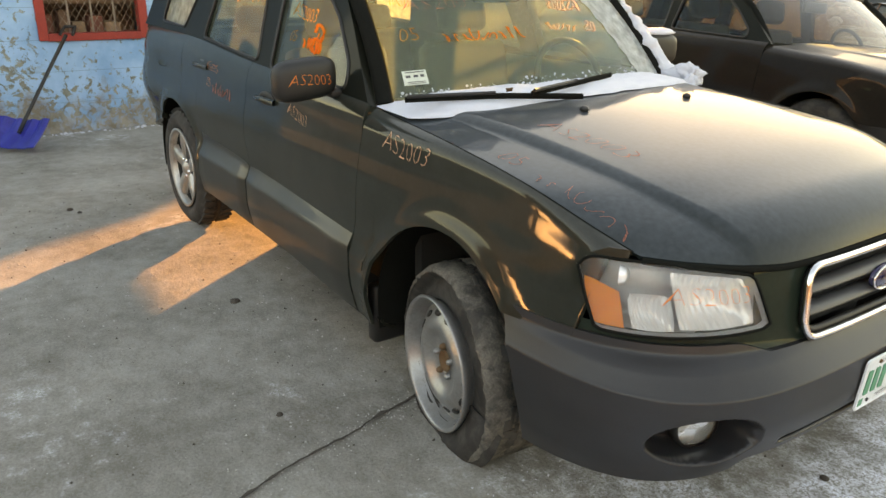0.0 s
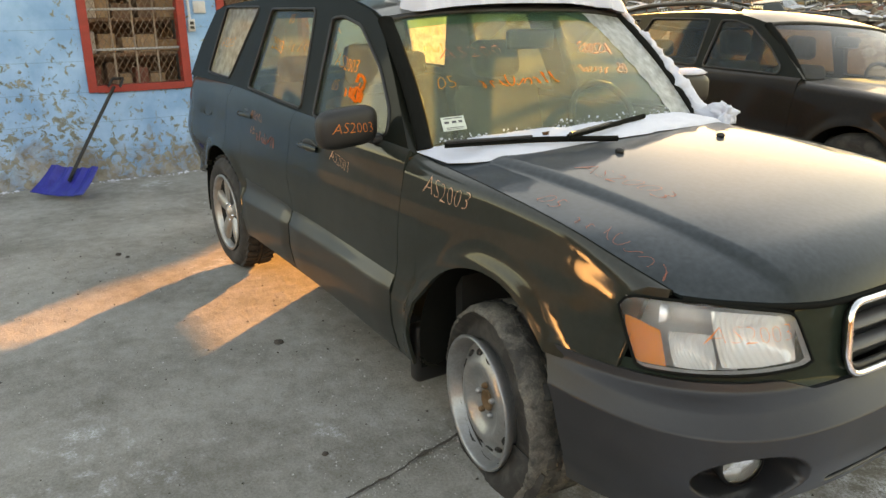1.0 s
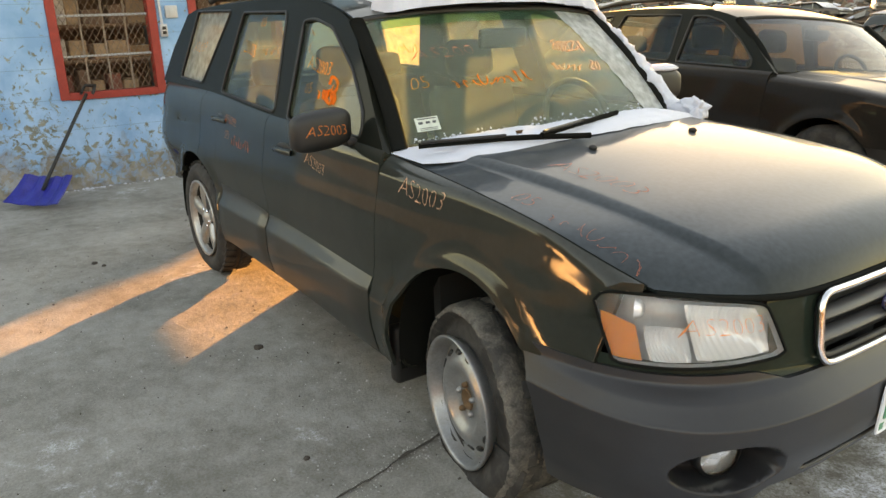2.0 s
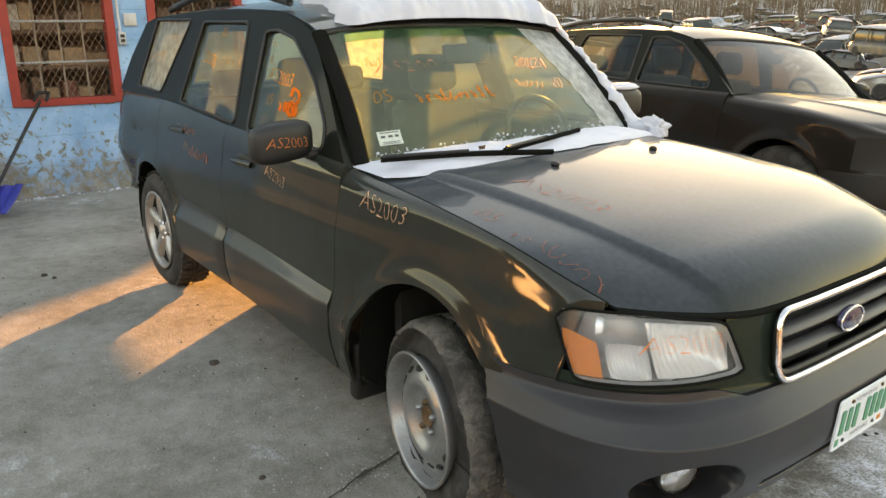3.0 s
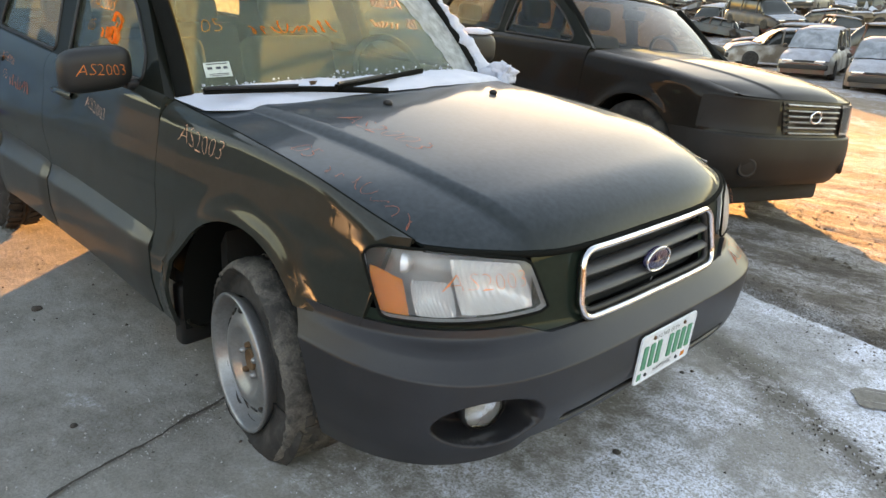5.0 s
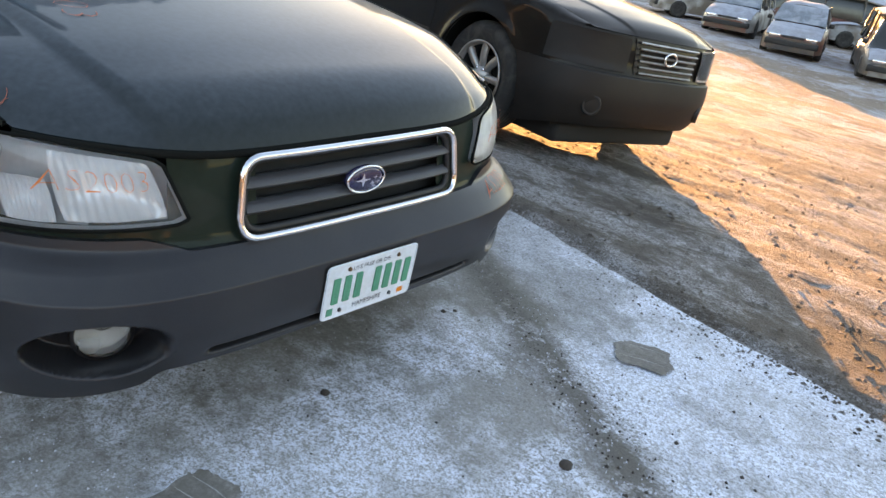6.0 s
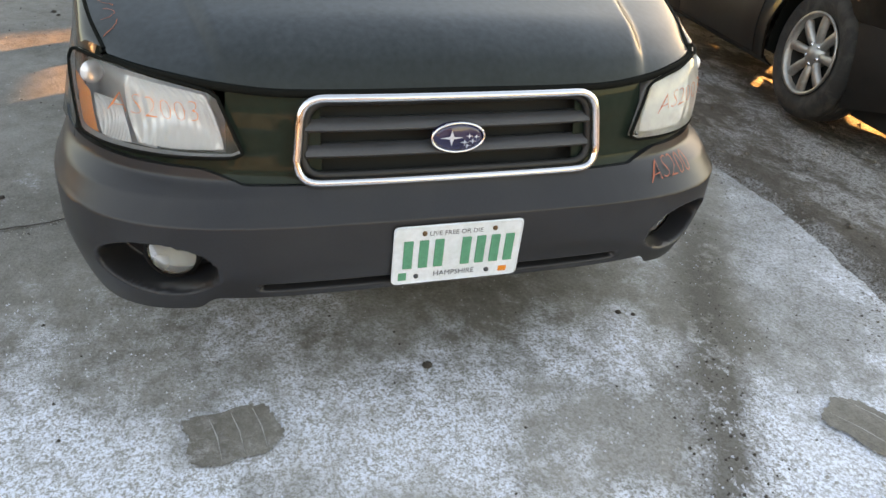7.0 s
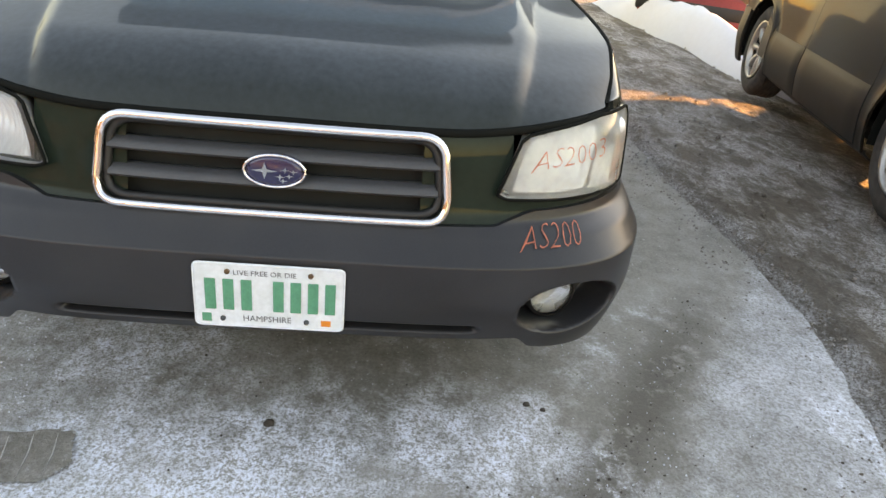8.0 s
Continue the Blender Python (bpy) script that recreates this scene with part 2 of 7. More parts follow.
def tube(points, radius, sides=8, closed=False, squash=1.0):
    """Vertices and faces of a tube along points; radius may be a function of 0..1."""
    pts = [Vector(p) for p in points]
    n = len(pts)
    verts, faces = [], []
    for i, p in enumerate(pts):
        a = pts[(i - 1) % n] if closed or i > 0 else p
        b = pts[(i + 1) % n] if closed or i < n - 1 else p
        d = (b - a).normalized()
        side = d.cross(Vector((0, 0, 1)))
        if side.length < 0.05:
            side = d.cross(Vector((1, 0, 0)))
        side.normalize()
        up = side.cross(d)
        r = radius(i / max(1, n - 1)) if callable(radius) else radius
        for k in range(sides):
            t = 2 * math.pi * k / sides
            verts.append(p + side * r * math.cos(t) + up * r * squash * math.sin(t))
    for i in range(n if closed else n - 1):
        for k in range(sides):
            j, kk = (i + 1) % n, (k + 1) % sides
            faces.append((i * sides + k, i * sides + kk, j * sides + kk, j * sides + k))
    if not closed:
        faces.append(tuple(range(sides)))
        faces.append(tuple((n - 1) * sides + k for k in reversed(range(sides))))
    return verts, faces


def rod(name, points, radius, material, parent=None, label="", sides=8, closed=False, squash=1.0):
    v, f = tube(points, radius, sides, closed, squash)
    return link_mesh(name, v, f, material, parent, label)


def lathe(name, profile, material, parent=None, label="", seg=48, m=None, wobble=None):
    """A solid of revolution round the y axis from (radius, y) pairs."""
    verts, faces, k = [], [], len(profile)
    for i in range(seg):
        t = 2 * math.pi * i / seg
        for r, y in profile:
            p = Vector((r * math.cos(t), y, r * math.sin(t)))
            if wobble:
                p = wobble(p, r, y, t)
            verts.append(m @ p if m else p)
    for i in range(seg):
        for j in range(k - 1):
            a, b = i * k + j, ((i + 1) % seg) * k + j
            faces.append((a, b, b + 1, a + 1))
    return link_mesh(name, verts, faces, material, parent, label)


def curve(pts):
    """A smooth function through (x, y) pairs that does not overshoot."""
    xs, ys = [p[0] for p in pts], [p[1] for p in pts]
    n = len(xs)
    d = [(ys[i + 1] - ys[i]) / (xs[i + 1] - xs[i]) for i in range(n - 1)]
    m = [d[0]] + [0 if d[i - 1] * d[i] <= 0 else 2 * d[i - 1] * d[i] / (d[i - 1] + d[i]) for i in range(1, n - 1)] + [d[-1]]

    def f(x):
        if x <= xs[0]:
            return ys[0]
        if x >= xs[-1]:
            return ys[-1]
        i = next(k for k in range(n - 1) if x <= xs[k + 1])
        h = xs[i + 1] - xs[i]
        t = (x - xs[i]) / h
        return ((2 * t ** 3 - 3 * t * t + 1) * ys[i] + (t ** 3 - 2 * t * t + t) * h * m[i]
                + (-2 * t ** 3 + 3 * t * t) * ys[i + 1] + (t ** 3 - t * t) * h * m[i + 1])
    return f


def lerp(a, b, t):
    return a + (b - a) * t


def sstep(a, b, x):
    t = min(1, max(0, (x - a) / (b - a)))
    return t * t * (3 - 2 * t)


def text_mesh(body, size, thin=0.0):
    """Flat outline of words in the built-in font: vertices and faces, starting at the origin, along x and y."""
    cu = bpy.data.curves.new("words", "FONT")
    cu.body, cu.size, cu.offset = body, size, thin
    cu.resolution_u = 2
    ob = new("words", cu)
    dg = bpy.context.evaluated_depsgraph_get()
    me = bpy.data.meshes.new_from_object(ob.evaluated_get(dg))
    vs, fs = [v.co.copy() for v in me.vertices], [tuple(p.vertices) for p in me.polygons]
    bpy.data.objects.remove(ob)
    bpy.data.meshes.remove(me)
    bpy.data.curves.remove(cu)
    return vs, fs


def writing(body, size, place, material, parent, label="", thin=-0.0025, slant=0.15, jitter=0.008, name="marker_writing"):
    """Words laid onto a surface by place(a, b): a along the line, b upwards; hand-drawn wobble."""
    vs, fs = text_mesh(body, size, thin * size / 0.1)
    out = []
    for v in vs:
        a = v.x + slant * v.y + jitter * math.sin(v.y * 40 + v.x * 17)
        b = v.y + jitter * math.sin(v.x * 23 + 1.3) + jitter * 2 * math.sin(v.x * 9)
        out.append(place(a, b))
    return link_mesh(name, out, fs, material, parent, label, smooth=False)


# ---- cars ----
class Shape:
    """The curves of one car, in its own frame: x forward from the front axle, y to its left, z up from the ground."""

    def __init__(self, base, n, xa, xr, arches, flare, width, front, back, sill, clad, shoulder, belt, belt_y, belt_z, lean, gap_y, gap_z, door_x, fender_x, lamp_x, lamp_top, bumper_top, hood_back, hood_end, lip, hood_z, crease, step, gutter, crown, roof, rail, screen, outline, windows, paint, hood_mat, clad_mat, frame_mat, glass_mat, screen_mat, rail_mat, under, dash_z, seat_x, fog, slot, bumper_low, door_label, hood_label, bumper_label, rise=0.0, tuck=0.0, tumble=0.0, quarter_mat=None):
        self.rise = rise
        self.tuck = tuck
        self.tumble = tumble
        self.quarter_mat = quarter_mat or glass_mat
        self.base = base
        self.n = n
        self.xa = xa
        self.xr = xr
        self.arches = arches
        self.flare = flare
        self.width = width
        self.front = front
        self.back = back
        self.sill = sill
        self.clad = clad
        self.shoulder = shoulder
        self.belt = belt
        self.belt_y = belt_y
        self.belt_z = belt_z
        self.lean = lean
        self.gap_y = gap_y
        self.gap_z = gap_z
        self.door_x = door_x
        self.fender_x = fender_x
        self.bumper_top = bumper_top
        self.lamp_x, self.lamp_top = lamp_x, lamp_top
        self.hood_back = hood_back
        self.hood_end = hood_end
        self.lip = lip
        self.hood_z = hood_z
        self.crease = crease
        self.step = step
        self.gutter = gutter
        self.crown = crown
        self.roof = roof
        self.rail = rail
        self.screen = screen
        self.outline = outline
        self.windows = windows
        self.paint = paint
        self.hood_mat = hood_mat
        self.clad_mat = clad_mat
        self.frame_mat = frame_mat
        self.glass_mat = glass_mat
        self.screen_mat = screen_mat
        self.rail_mat = rail_mat
        self.under = under
        self.dash_z = dash_z
        self.seat_x = seat_x
        self.fog = fog
        self.slot = slot
        self.bumper_low = bumper_low
        self.door_label = door_label
        self.hood_label = hood_label
        self.bumper_label = bumper_label

    def nose(self, q, z):
        """A point of the front at height z; q from -1 (right side) over 0 (middle) to 1."""
        t = abs(q) * math.pi / 2
        w, f, n = self.width(z), self.front(z), self.n(z)
        y = w * math.sin(t) ** (2 / n)
        x = self.xa + (f - self.xa) * max(0.0, math.cos(t)) ** (2 / n)
        return Vector((x, math.copysign(y, q), z))

    def q_of_x(self, x, z):
        c = min(1, max(0, (x - self.xa) / (self.front(z) - self.xa)))
        return math.acos(c ** (self.n(z) / 2)) / (math.pi / 2)

    def q_of_y(self, y, z):
        return math.asin(min(1, abs(y) / self.width(z)) ** (self.n(z) / 2)) / (math.pi / 2)

    def half(self, x, z):
        w = self.width(z)
        if x > self.xa:
            w *= max(0.0, 1 - ((x - self.xa) / (self.front(z) - self.xa)) ** self.n(z)) ** (1 / self.n(z))
        if x < self.xr:
            w *= max(0.0, 1 - (min(1.0, (self.xr - x) / (self.xr - self.back(z)))) ** (k := lerp(2.6, 6.0, sstep(0.45, 0.85, z)))) ** (1 / k)
        w -= self.tumble * sstep(-0.45, 0.35, x) * (1 - sstep(0.42, 0.62, x)) * min(0.16, max(0.0, z - 0.56))
        w -= self.tuck * sstep(0.3, 1.3, -x) * (1 - sstep(0.50, 0.75, z))
        for c, zc, r in self.arches:
            d = math.hypot(x - c, z - zc) - r
            if d > -0.02:
                w += self.flare * math.exp(-(d / 0.045) ** 2)
        return w

    def low(self, x):
        z = self.sill(x)
        for c, zc, r in self.arches:
            if abs(x - c) < r:
                z = max(z, zc + math.sqrt(r ** 2 - (x - c) ** 2))
        return z

    def glass_y(self, z):
        return self.belt_y - self.lean * (z - self.belt_z)


def columns(x0, x1, S, n):
    """x positions from x0 to x1, with extra ones where a wheel arch ends."""
    xs = [lerp(x0, x1, i / n) for i in range(n + 1)]
    for c, _, r in S.arches:
        for e in (-r, r):
            xs += [c + e - 0.002, c + e + 0.002, c + e * 0.985, c + e * 0.95]
    return sorted(x for x in set(xs) if x0 - 1e-6 <= x <= x1 + 1e-6)


def over_shoulder(S, x, sh, ty, tz, t):
    """From the shoulder over to the panel's top, t from 0 to 1: (half width, height)."""
    y1, y0 = S.half(x, sh), S.half(x, sh - 0.02)
    c = Vector((y1 + (y1 - y0) * 1.1, sh + 0.77 * (tz - sh)))
    return Vector((y1, sh)) * (1 - t) ** 2 + c * 2 * t * (1 - t) + Vector((ty, tz)) * t * t


def side_panel(S, name, x0, x1, s, material, parent, top, zmin=None, n=26, rows=12, label=""):
    """A body side between x0 and x1, from the sill or wheel arch up to the shoulder and on to top(x) = (half width, height)."""
    xs = columns(x0 + 0.0015, x1 - 0.0015, S, n)
    verts, faces, k = [], [], rows + 6
    for x in xs:
        lo = max(S.low(x), zmin(x) if zmin else 0)
        ty, tz = top(x)
        sh = max(lo + 0.02, min(S.shoulder, tz - 0.045))
        for j in range(rows):
            z = lerp(lo, sh, j / (rows - 1))
            xx = max(x, S.back(z) + 0.015)
            verts.append((xx, s * S.half(xx, z), z))
        for j in range(1, 7):
            p = over_shoulder(S, x, sh, ty, tz, j / 6)
            xx = max(x, S.back(p.y) + 0.015)
            verts.append((xx, s * (p.x if xx > S.xr - 0.3 else min(p.x, S.half(xx, p.y) + 0.02)), p.y))
    for i in range(len(xs) - 1):
        for j in range(k - 1):
            f = (i * k + j, (i + 1) * k + j, (i + 1) * k + j + 1, i * k + j + 1)
            faces.append(f if s < 0 else f[::-1])
    return solid(link_mesh(name, verts, faces, material, parent, label), 0.012)


def smooth_loop(pts, steps=5, closed=True):
    """Catmull-Rom through points of any dimension."""
    n, out = len(pts), []
    P = [Vector(p) for p in pts]
    for i in range(n if closed else n - 1):
        a, b = P[i], P[(i + 1) % n]
        z = P[(i - 1) % n] if closed or i else a
        c = P[(i + 2) % n] if closed or i < n - 2 else b
        for k in range(steps):
            t = k / steps
            out.append(0.5 * (2 * a + (b - z) * t + (2 * z - 5 * a + 4 * b - c) * t * t + (3 * a - 3 * b + c - z) * t ** 3))
    if not closed:
        out.append(P[-1])
    return out


def rounded(pts, r=0.03, steps=4):
    """A polygon of (x, z) with its corners cut round."""
    out, n = [], len(pts)
    for i in range(n):
        p, a, b = Vector(pts[i]), Vector(pts[i - 1]), Vector(pts[(i + 1) % n])
        ra = min(r, (a - p).length * 0.45)
        rb = min(r, (b - p).length * 0.45)
        p0, p1 = p + (a - p).normalized() * ra, p + (b - p).normalized() * rb
        for k in range(steps + 1):
            t = k / steps
            out.append(p0 * (1 - t) ** 2 + p * 2 * t * (1 - t) + p1 * t * t)
    return out


def grown(poly, d=0.014):
    """A polygon pushed outwards by about d."""
    c = Vector((sum(p[0] for p in poly), sum(p[1] for p in poly))) / len(poly)
    return [tuple(Vector(p) + (Vector(p) - c).normalized() * d) for p in poly]


def filled(name, loops, lift, material, parent=None, label="", flip=False):
    """A flat region bounded by loops of 2D points, laid into space by lift(p)."""
    bm = bmesh.new()
    edges = []
    for lp in loops:
        vs = [bm.verts.new((p[0], p[1], 0)) for p in lp]
        edges += [bm.edges.new((vs[i], vs[(i + 1) % len(vs)])) for i in range(len(vs))]
    bmesh.ops.triangle_fill(bm, use_beauty=True, use_dissolve=False, edges=edges, normal=(0, 0, 1))
    bmesh.ops.recalc_face_normals(bm, faces=bm.faces)
    for f in bm.faces:
        if (f.normal.z < 0) != flip:
            f.normal_flip()
    for v in bm.verts:
        v.co = lift(v.co)
    return part(name, bm, material, parent, label, smooth=False)


def wheel(parent, x, y, z, s, radius, rim_r, kind, width=0.2, name="wheel", label="", spokes=5):
    """A wheel whose outer face looks to side s. kind: alloy or steel."""
    hub = new(name)
    hub.parent = parent
    hub.location = (x, y, z)
    if label:
        hub["label"] = label
    flip = pose(0, 0, 0) if s < 0 else pose(0, 0, 0, 0, 0, 180)
    w = width
    # tread blocks are real ribs
    prof = [(rim_r - 0.01, -w * 0.5 + 0.02), (rim_r + 0.02, -w * 0.5 + 0.002), (radius * 0.86, -w * 0.5 - 0.008), (radius * 0.955, -w * 0.5 + 0.012), (radius * 0.985, -w * 0.5 + 0.03)]
    for k in range(5):
        a = -w * 0.5 + 0.035 + k * (w - 0.07) / 5
        b = a + (w - 0.07) / 5
        prof += [(radius, a), (radius, b - 0.008), (radius - 0.009, b - 0.007), (radius - 0.009, b - 0.001)]
    prof += [(radius * 0.985, w * 0.5 - 0.03), (radius * 0.955, w * 0.5 - 0.012), (radius * 0.86, w * 0.5 + 0.008), (rim_r, w * 0.5)]

    def press(p, r, yy, t):
        if p.z < -z + 0.004:
            p.z = -z + 0.004
        return p
    lathe("tyre", prof, RUBBER, hub, "", 72, flip, press)
    m = ALLOY if kind == "alloy" else STEEL
    lathe("rim", [(rim_r + 0.004, -w * 0.5 + 0.004), (rim_r + 0.006, -w * 0.5 - 0.006), (rim_r - 0.008, -w * 0.5 - 0.004), (rim_r - 0.014, -w * 0.5 + 0.015), (rim_r - 0.018, -w * 0.5 + 0.03)], m, hub, "", 48, flip)
    # barrel and disc are coloured dark, as the shade behind the spokes
    lathe("rim_barrel", [(rim_r - 0.018, -w * 0.5 + 0.03), (rim_r - 0.03, -w * 0.2), (rim_r - 0.03, w * 0.4), (0.0, w * 0.4)], DARK, hub, "inside of the rim, coloured dark for its shade", 48, flip)
    lathe("brake_disc", [(0.0, -0.02), (rim_r * 0.62, -0.02), (rim_r * 0.62, 0.0), (0, 0.0)], DARK, hub, "", 32, flip)
    if kind == "alloy":
        for k in range(spokes):
            for tw in (0,):
                a = 2 * math.pi * k / spokes + math.pi / 2
                bm = bmesh.new()
                r1 = rim_r - 0.012
                wide = 0.085 if spokes == 5 else 0.03
                ring = []
                for i in range(7):
                    t = i / 6
                    r = lerp(0.045, r1, t)
                    aa = a + tw * (0.5 + 0.9 * t)
                    face = -w * 0.5 + (0.012 + 0.012 * (1 - t) ** 2 - 0.006 * math.sin(math.pi * t))
                    hw = (lerp(0.042, 0.033, t) + 0.012 * t ** 6) if spokes == 5 else wide * lerp(0.5, 0.72, t) + 0.004
                    c, d = Vector((math.cos(aa), 0, math.sin(aa))), Vector((-math.sin(aa), 0, math.cos(aa)))
                    row = []
                    for off, dep in ((-hw, 0.03), (-hw * 0.8, 0.004), (0, 0.0), (hw * 0.8, 0.004), (hw, 0.03)):
                        p = c * r + d * off
                        p.y = face + dep
                        row.append(bm.verts.new(flip @ p))
                    ring.append(row)
                for i in range(6):
                    for j in range(4):
                        bm.faces.new((ring[i][j], ring[i][j + 1], ring[i + 1][j + 1], ring[i + 1][j]))
                part("spoke", bm, m, hub)
        lathe("hub_cap", [(0, -w * 0.5 + 0.004), (0.026, -w * 0.5 + 0.006), (0.032, -w * 0.5 + 0.014), (0.062, -w * 0.5 + 0.026), (0.068, -w * 0.5 + 0.07)], m, hub, "", 24, flip)
        for k in range(5):
            a = 2 * math.pi * (k + 0.5) / 5 + math.pi / 2
            lathe("wheel_nut", [(0, -0.006), (0.009, -0.005), (0.010, 0.02)], CHROME, hub, "", 8, flip @ pose(0.05 * math.cos(a), -w * 0.5 + 0.020, 0.05 * math.sin(a)))
    return hub


def lugs(hub, radius):
    """Tread blocks in two staggered rows round a tyre."""
    bm = bmesh.new()
    box(bm, -0.006, 0.006, -0.034, 0.034, -0.016, 0.016, None, 0.002)
    first = part("tread_block", bm, RUBBER, hub, smooth=False)
    for row, y in enumerate((-0.052, 0.052)):
        for k in range(40):
            a = 360 * (k + 0.5 * row) / 40
            if -109 < (a + 180) % 360 - 180 < -71:
                continue
            ob = first if k == 0 and row == 0 else new("tread_block", first.data)
            ob.parent = hub
            ob.matrix_local = pose(0, 0, 0, 0, -a, 0) @ pose(radius, y, 0, 18 if row else -18, 0, 0)


def seat(parent, x, y, z, headrest=True, w=0.5):
    """A car seat on the floor, facing forward."""
    ob = new("front_seat")
    ob.parent = parent
    bm = bmesh.new()
    box(bm, x - 0.25, x + 0.27, y - w / 2, y + w / 2, z, z + 0.17, None, 0.05)
    part("seat_cushion", bm, SEAT, ob)
    bm = bmesh.new()
    box(bm, -0.07, 0.07, -w / 2, w / 2, 0, 0.60, pose(x - 0.24, y, z + 0.13, 0, -14, 0), 0.05)
    part("seat_back", bm, SEAT, ob)
    if headrest:
        bm = bmesh.new()
        box(bm, -0.05, 0.05, -0.14, 0.14, 0.64, 0.83, pose(x - 0.24, y, z + 0.13, 0, -12, 0), 0.045)
        part("headrest", bm, SEAT, ob)
    return ob


def side_mirror(parent, x, y, z, s, material, size=(0.055, 0.115, 0.07)):
    ob = new("side_mirror")
    ob.parent = parent
    bm = bmesh.new()
    bmesh.ops.create_uvsphere(bm, u_segments=20, v_segments=14, radius=1)
    for v in bm.verts:
        c = v.co
        e = [math.copysign(abs(t) ** 0.55, t) for t in c]
        v.co = Vector((x + size[0] * (e[0] if e[0] > 0 else e[0] * 0.6), y + size[1] * e[1], z + size[2] * e[2] * (1 - 0.12 * s * e[1] * 0) - 0.01 * s * e[1]))
    part("mirror_shell", bm, material, ob)
    bm = bmesh.new()
    box(bm, x - size[0] * 0.63, x - size[0] * 0.58, y - size[1] * 0.7, y + size[1] * 0.7, z - size[2] * 0.65, z + size[2] * 0.65)
    part("mirror_glass", bm, CHROME, ob)
    bm = bmesh.new()
    box(bm, x - 0.03, x + 0.03, min(y - s * 0.09, y - s * 0.2), max(y - s * 0.09, y - s * 0.2), z - size[2] * 1.0, z - size[2] * 0.55, None, 0.01)
    part("mirror_arm", bm, BLACK, ob)
    return ob


def car_body(S, car):
    """The panels, glass and cabin that every car here shares."""
    gap = lambda x: (S.gap_y(x), S.gap_z(x))
    belt = lambda x: (S.glass_y(S.belt(x)), S.belt(x))
    made = {}
    for s in (-1, 1):
        bt = lambda x: S.lamp_top if x > S.lamp_x else S.bumper_top if x > 0.2 else 0
        made["fender", s] = side_panel(S, "front_fender", S.door_x[0], S.fender_x, s, S.paint, car, gap, bt)
        made["door", s] = side_panel(S, "front_door", S.door_x[1], S.door_x[0], s, S.paint, car, belt, label=S.door_label)
        made["rear_door", s] = side_panel(S, "rear_door", S.door_x[2], S.door_x[1], s, S.paint, car, belt, label=S.door_label)
        made["quarter", s] = side_panel(S, "rear_quarter_panel", S.back(0.7) + 0.02, S.door_x[2], s, S.paint, car, belt, lambda x: 0.57 if x < S.arches[1][0] - 0.3 else 0)
        # lower cladding on the doors
        for a, b in ((S.door_x[1], S.door_x[0]), (S.arches[1][0] + S.arches[1][2] + 0.012, S.door_x[1])):
            def clad(u, v, a=a, b=b):
                x = lerp(a + 0.006, b - 0.006, u)
                z = lerp(S.sill(x) + 0.01, S.clad(x), v)
                if z < S.low(x):
                    z = S.low(x)
                return (x, s * (S.half(x, z) + (0.005 * (1 - sstep(0.84, 1.0, v)) + 0.007 * math.sin(math.pi * v) ** 0.8) * sstep(0.0, 0.10, min(u, 1 - u)) + 0.002), z)
            grid("door_cladding", clad, 20, 28, S.clad_mat, made["door" if a == S.door_x[1] else "rear_door", s], s > 0, 0.008)
        # sill
        grid("sill", lambda u, v: (lerp(S.arches[1][0] + S.arches[1][2], S.arches[0][0] - S.arches[0][2], u), s * (S.half(-1, S.sill(-1)) - 0.06 * (1 - v) ** 2), S.sill(lerp(-S.base, 0, u)) - 0.05 * (1 - v) + 0.012), 12, 4, S.clad_mat, car, s > 0, 0.01)
        # wheel wells
        for c, zc, ra in S.arches:
            def well(u, v, c=c, zc=zc, ra=ra):
                t = math.pi * (1.14 * u - 0.07)
                r = ra + 0.012
                return (c + r * math.cos(t), s * (S.width(0.6) - 0.02 - 0.42 * v), zc + r * math.sin(t))
            grid("wheel_well", well, 24, 3, PILLAR, car, s < 0)
        # window frames and glass
        lift = lambda p: Vector((p.x, s * S.glass_y(p.y), p.y))
        fr = filled("window_frame", [S.outline] + [rounded(grown(w), 0.03) for w in S.windows], lift, S.frame_mat, car, flip=s > 0)
        solid(fr, 0.035)
        for w in S.windows:
            lp = rounded(grown(w), 0.03)
            inner = lambda p: Vector((p.x, s * (S.glass_y(p.y) - 0.010), p.y))
            g = filled("side_window", [lp], inner, S.quarter_mat if w is S.windows[-1] else S.glass_mat, car, flip=s > 0)
            rod("window_seal", [lift(p) for p in lp], 0.007, BLACK, car, sides=6, closed=True)
        # inner door trim
        grid("door_trim", lambda u, v: (lerp(S.door_x[2], S.door_x[0] - 0.1, u), s * (S.width(0.7) - 0.09), lerp(0.3, S.belt(-1) - 0.02, v)), 6, 4, TRIM_BEIGE, car, s > 0)
    for s in (-1, 1):
        grid('inner_shell', lambda u, v: (lerp(S.door_x[2] - 0.05, S.door_x[0] + 0.06, u), s * (S.half(lerp(S.door_x[2] - 0.05, S.door_x[0] + 0.06, u), lerp(0.3, S.shoulder, v)) - 0.022), lerp(0.3, S.shoulder, v)), 12, 6, BLACK, car, s > 0)
    # hood
    xb = lambda t: S.hood_back[0] + (S.hood_back[1] - S.hood_back[0]) * (1 - t * t)
    ye, xe1 = S.hood_end

    def hood(u, v):
        t = 2 * v - 1
        a = abs(t)
        lip = S.lip(a * ye)
        f = S.nose(math.copysign(S.q_of_y(a * ye, lip), t), lip)
        x = lerp(xb(t), f.x - 0.004, u)
        xe = lerp(xb(1), xe1, u)
        y = t * (S.gap_y(xe) - 0.010)
        ze, zc = S.gap_z(xe) - 0.003, S.hood_z(u)
        c = S.crease(u)
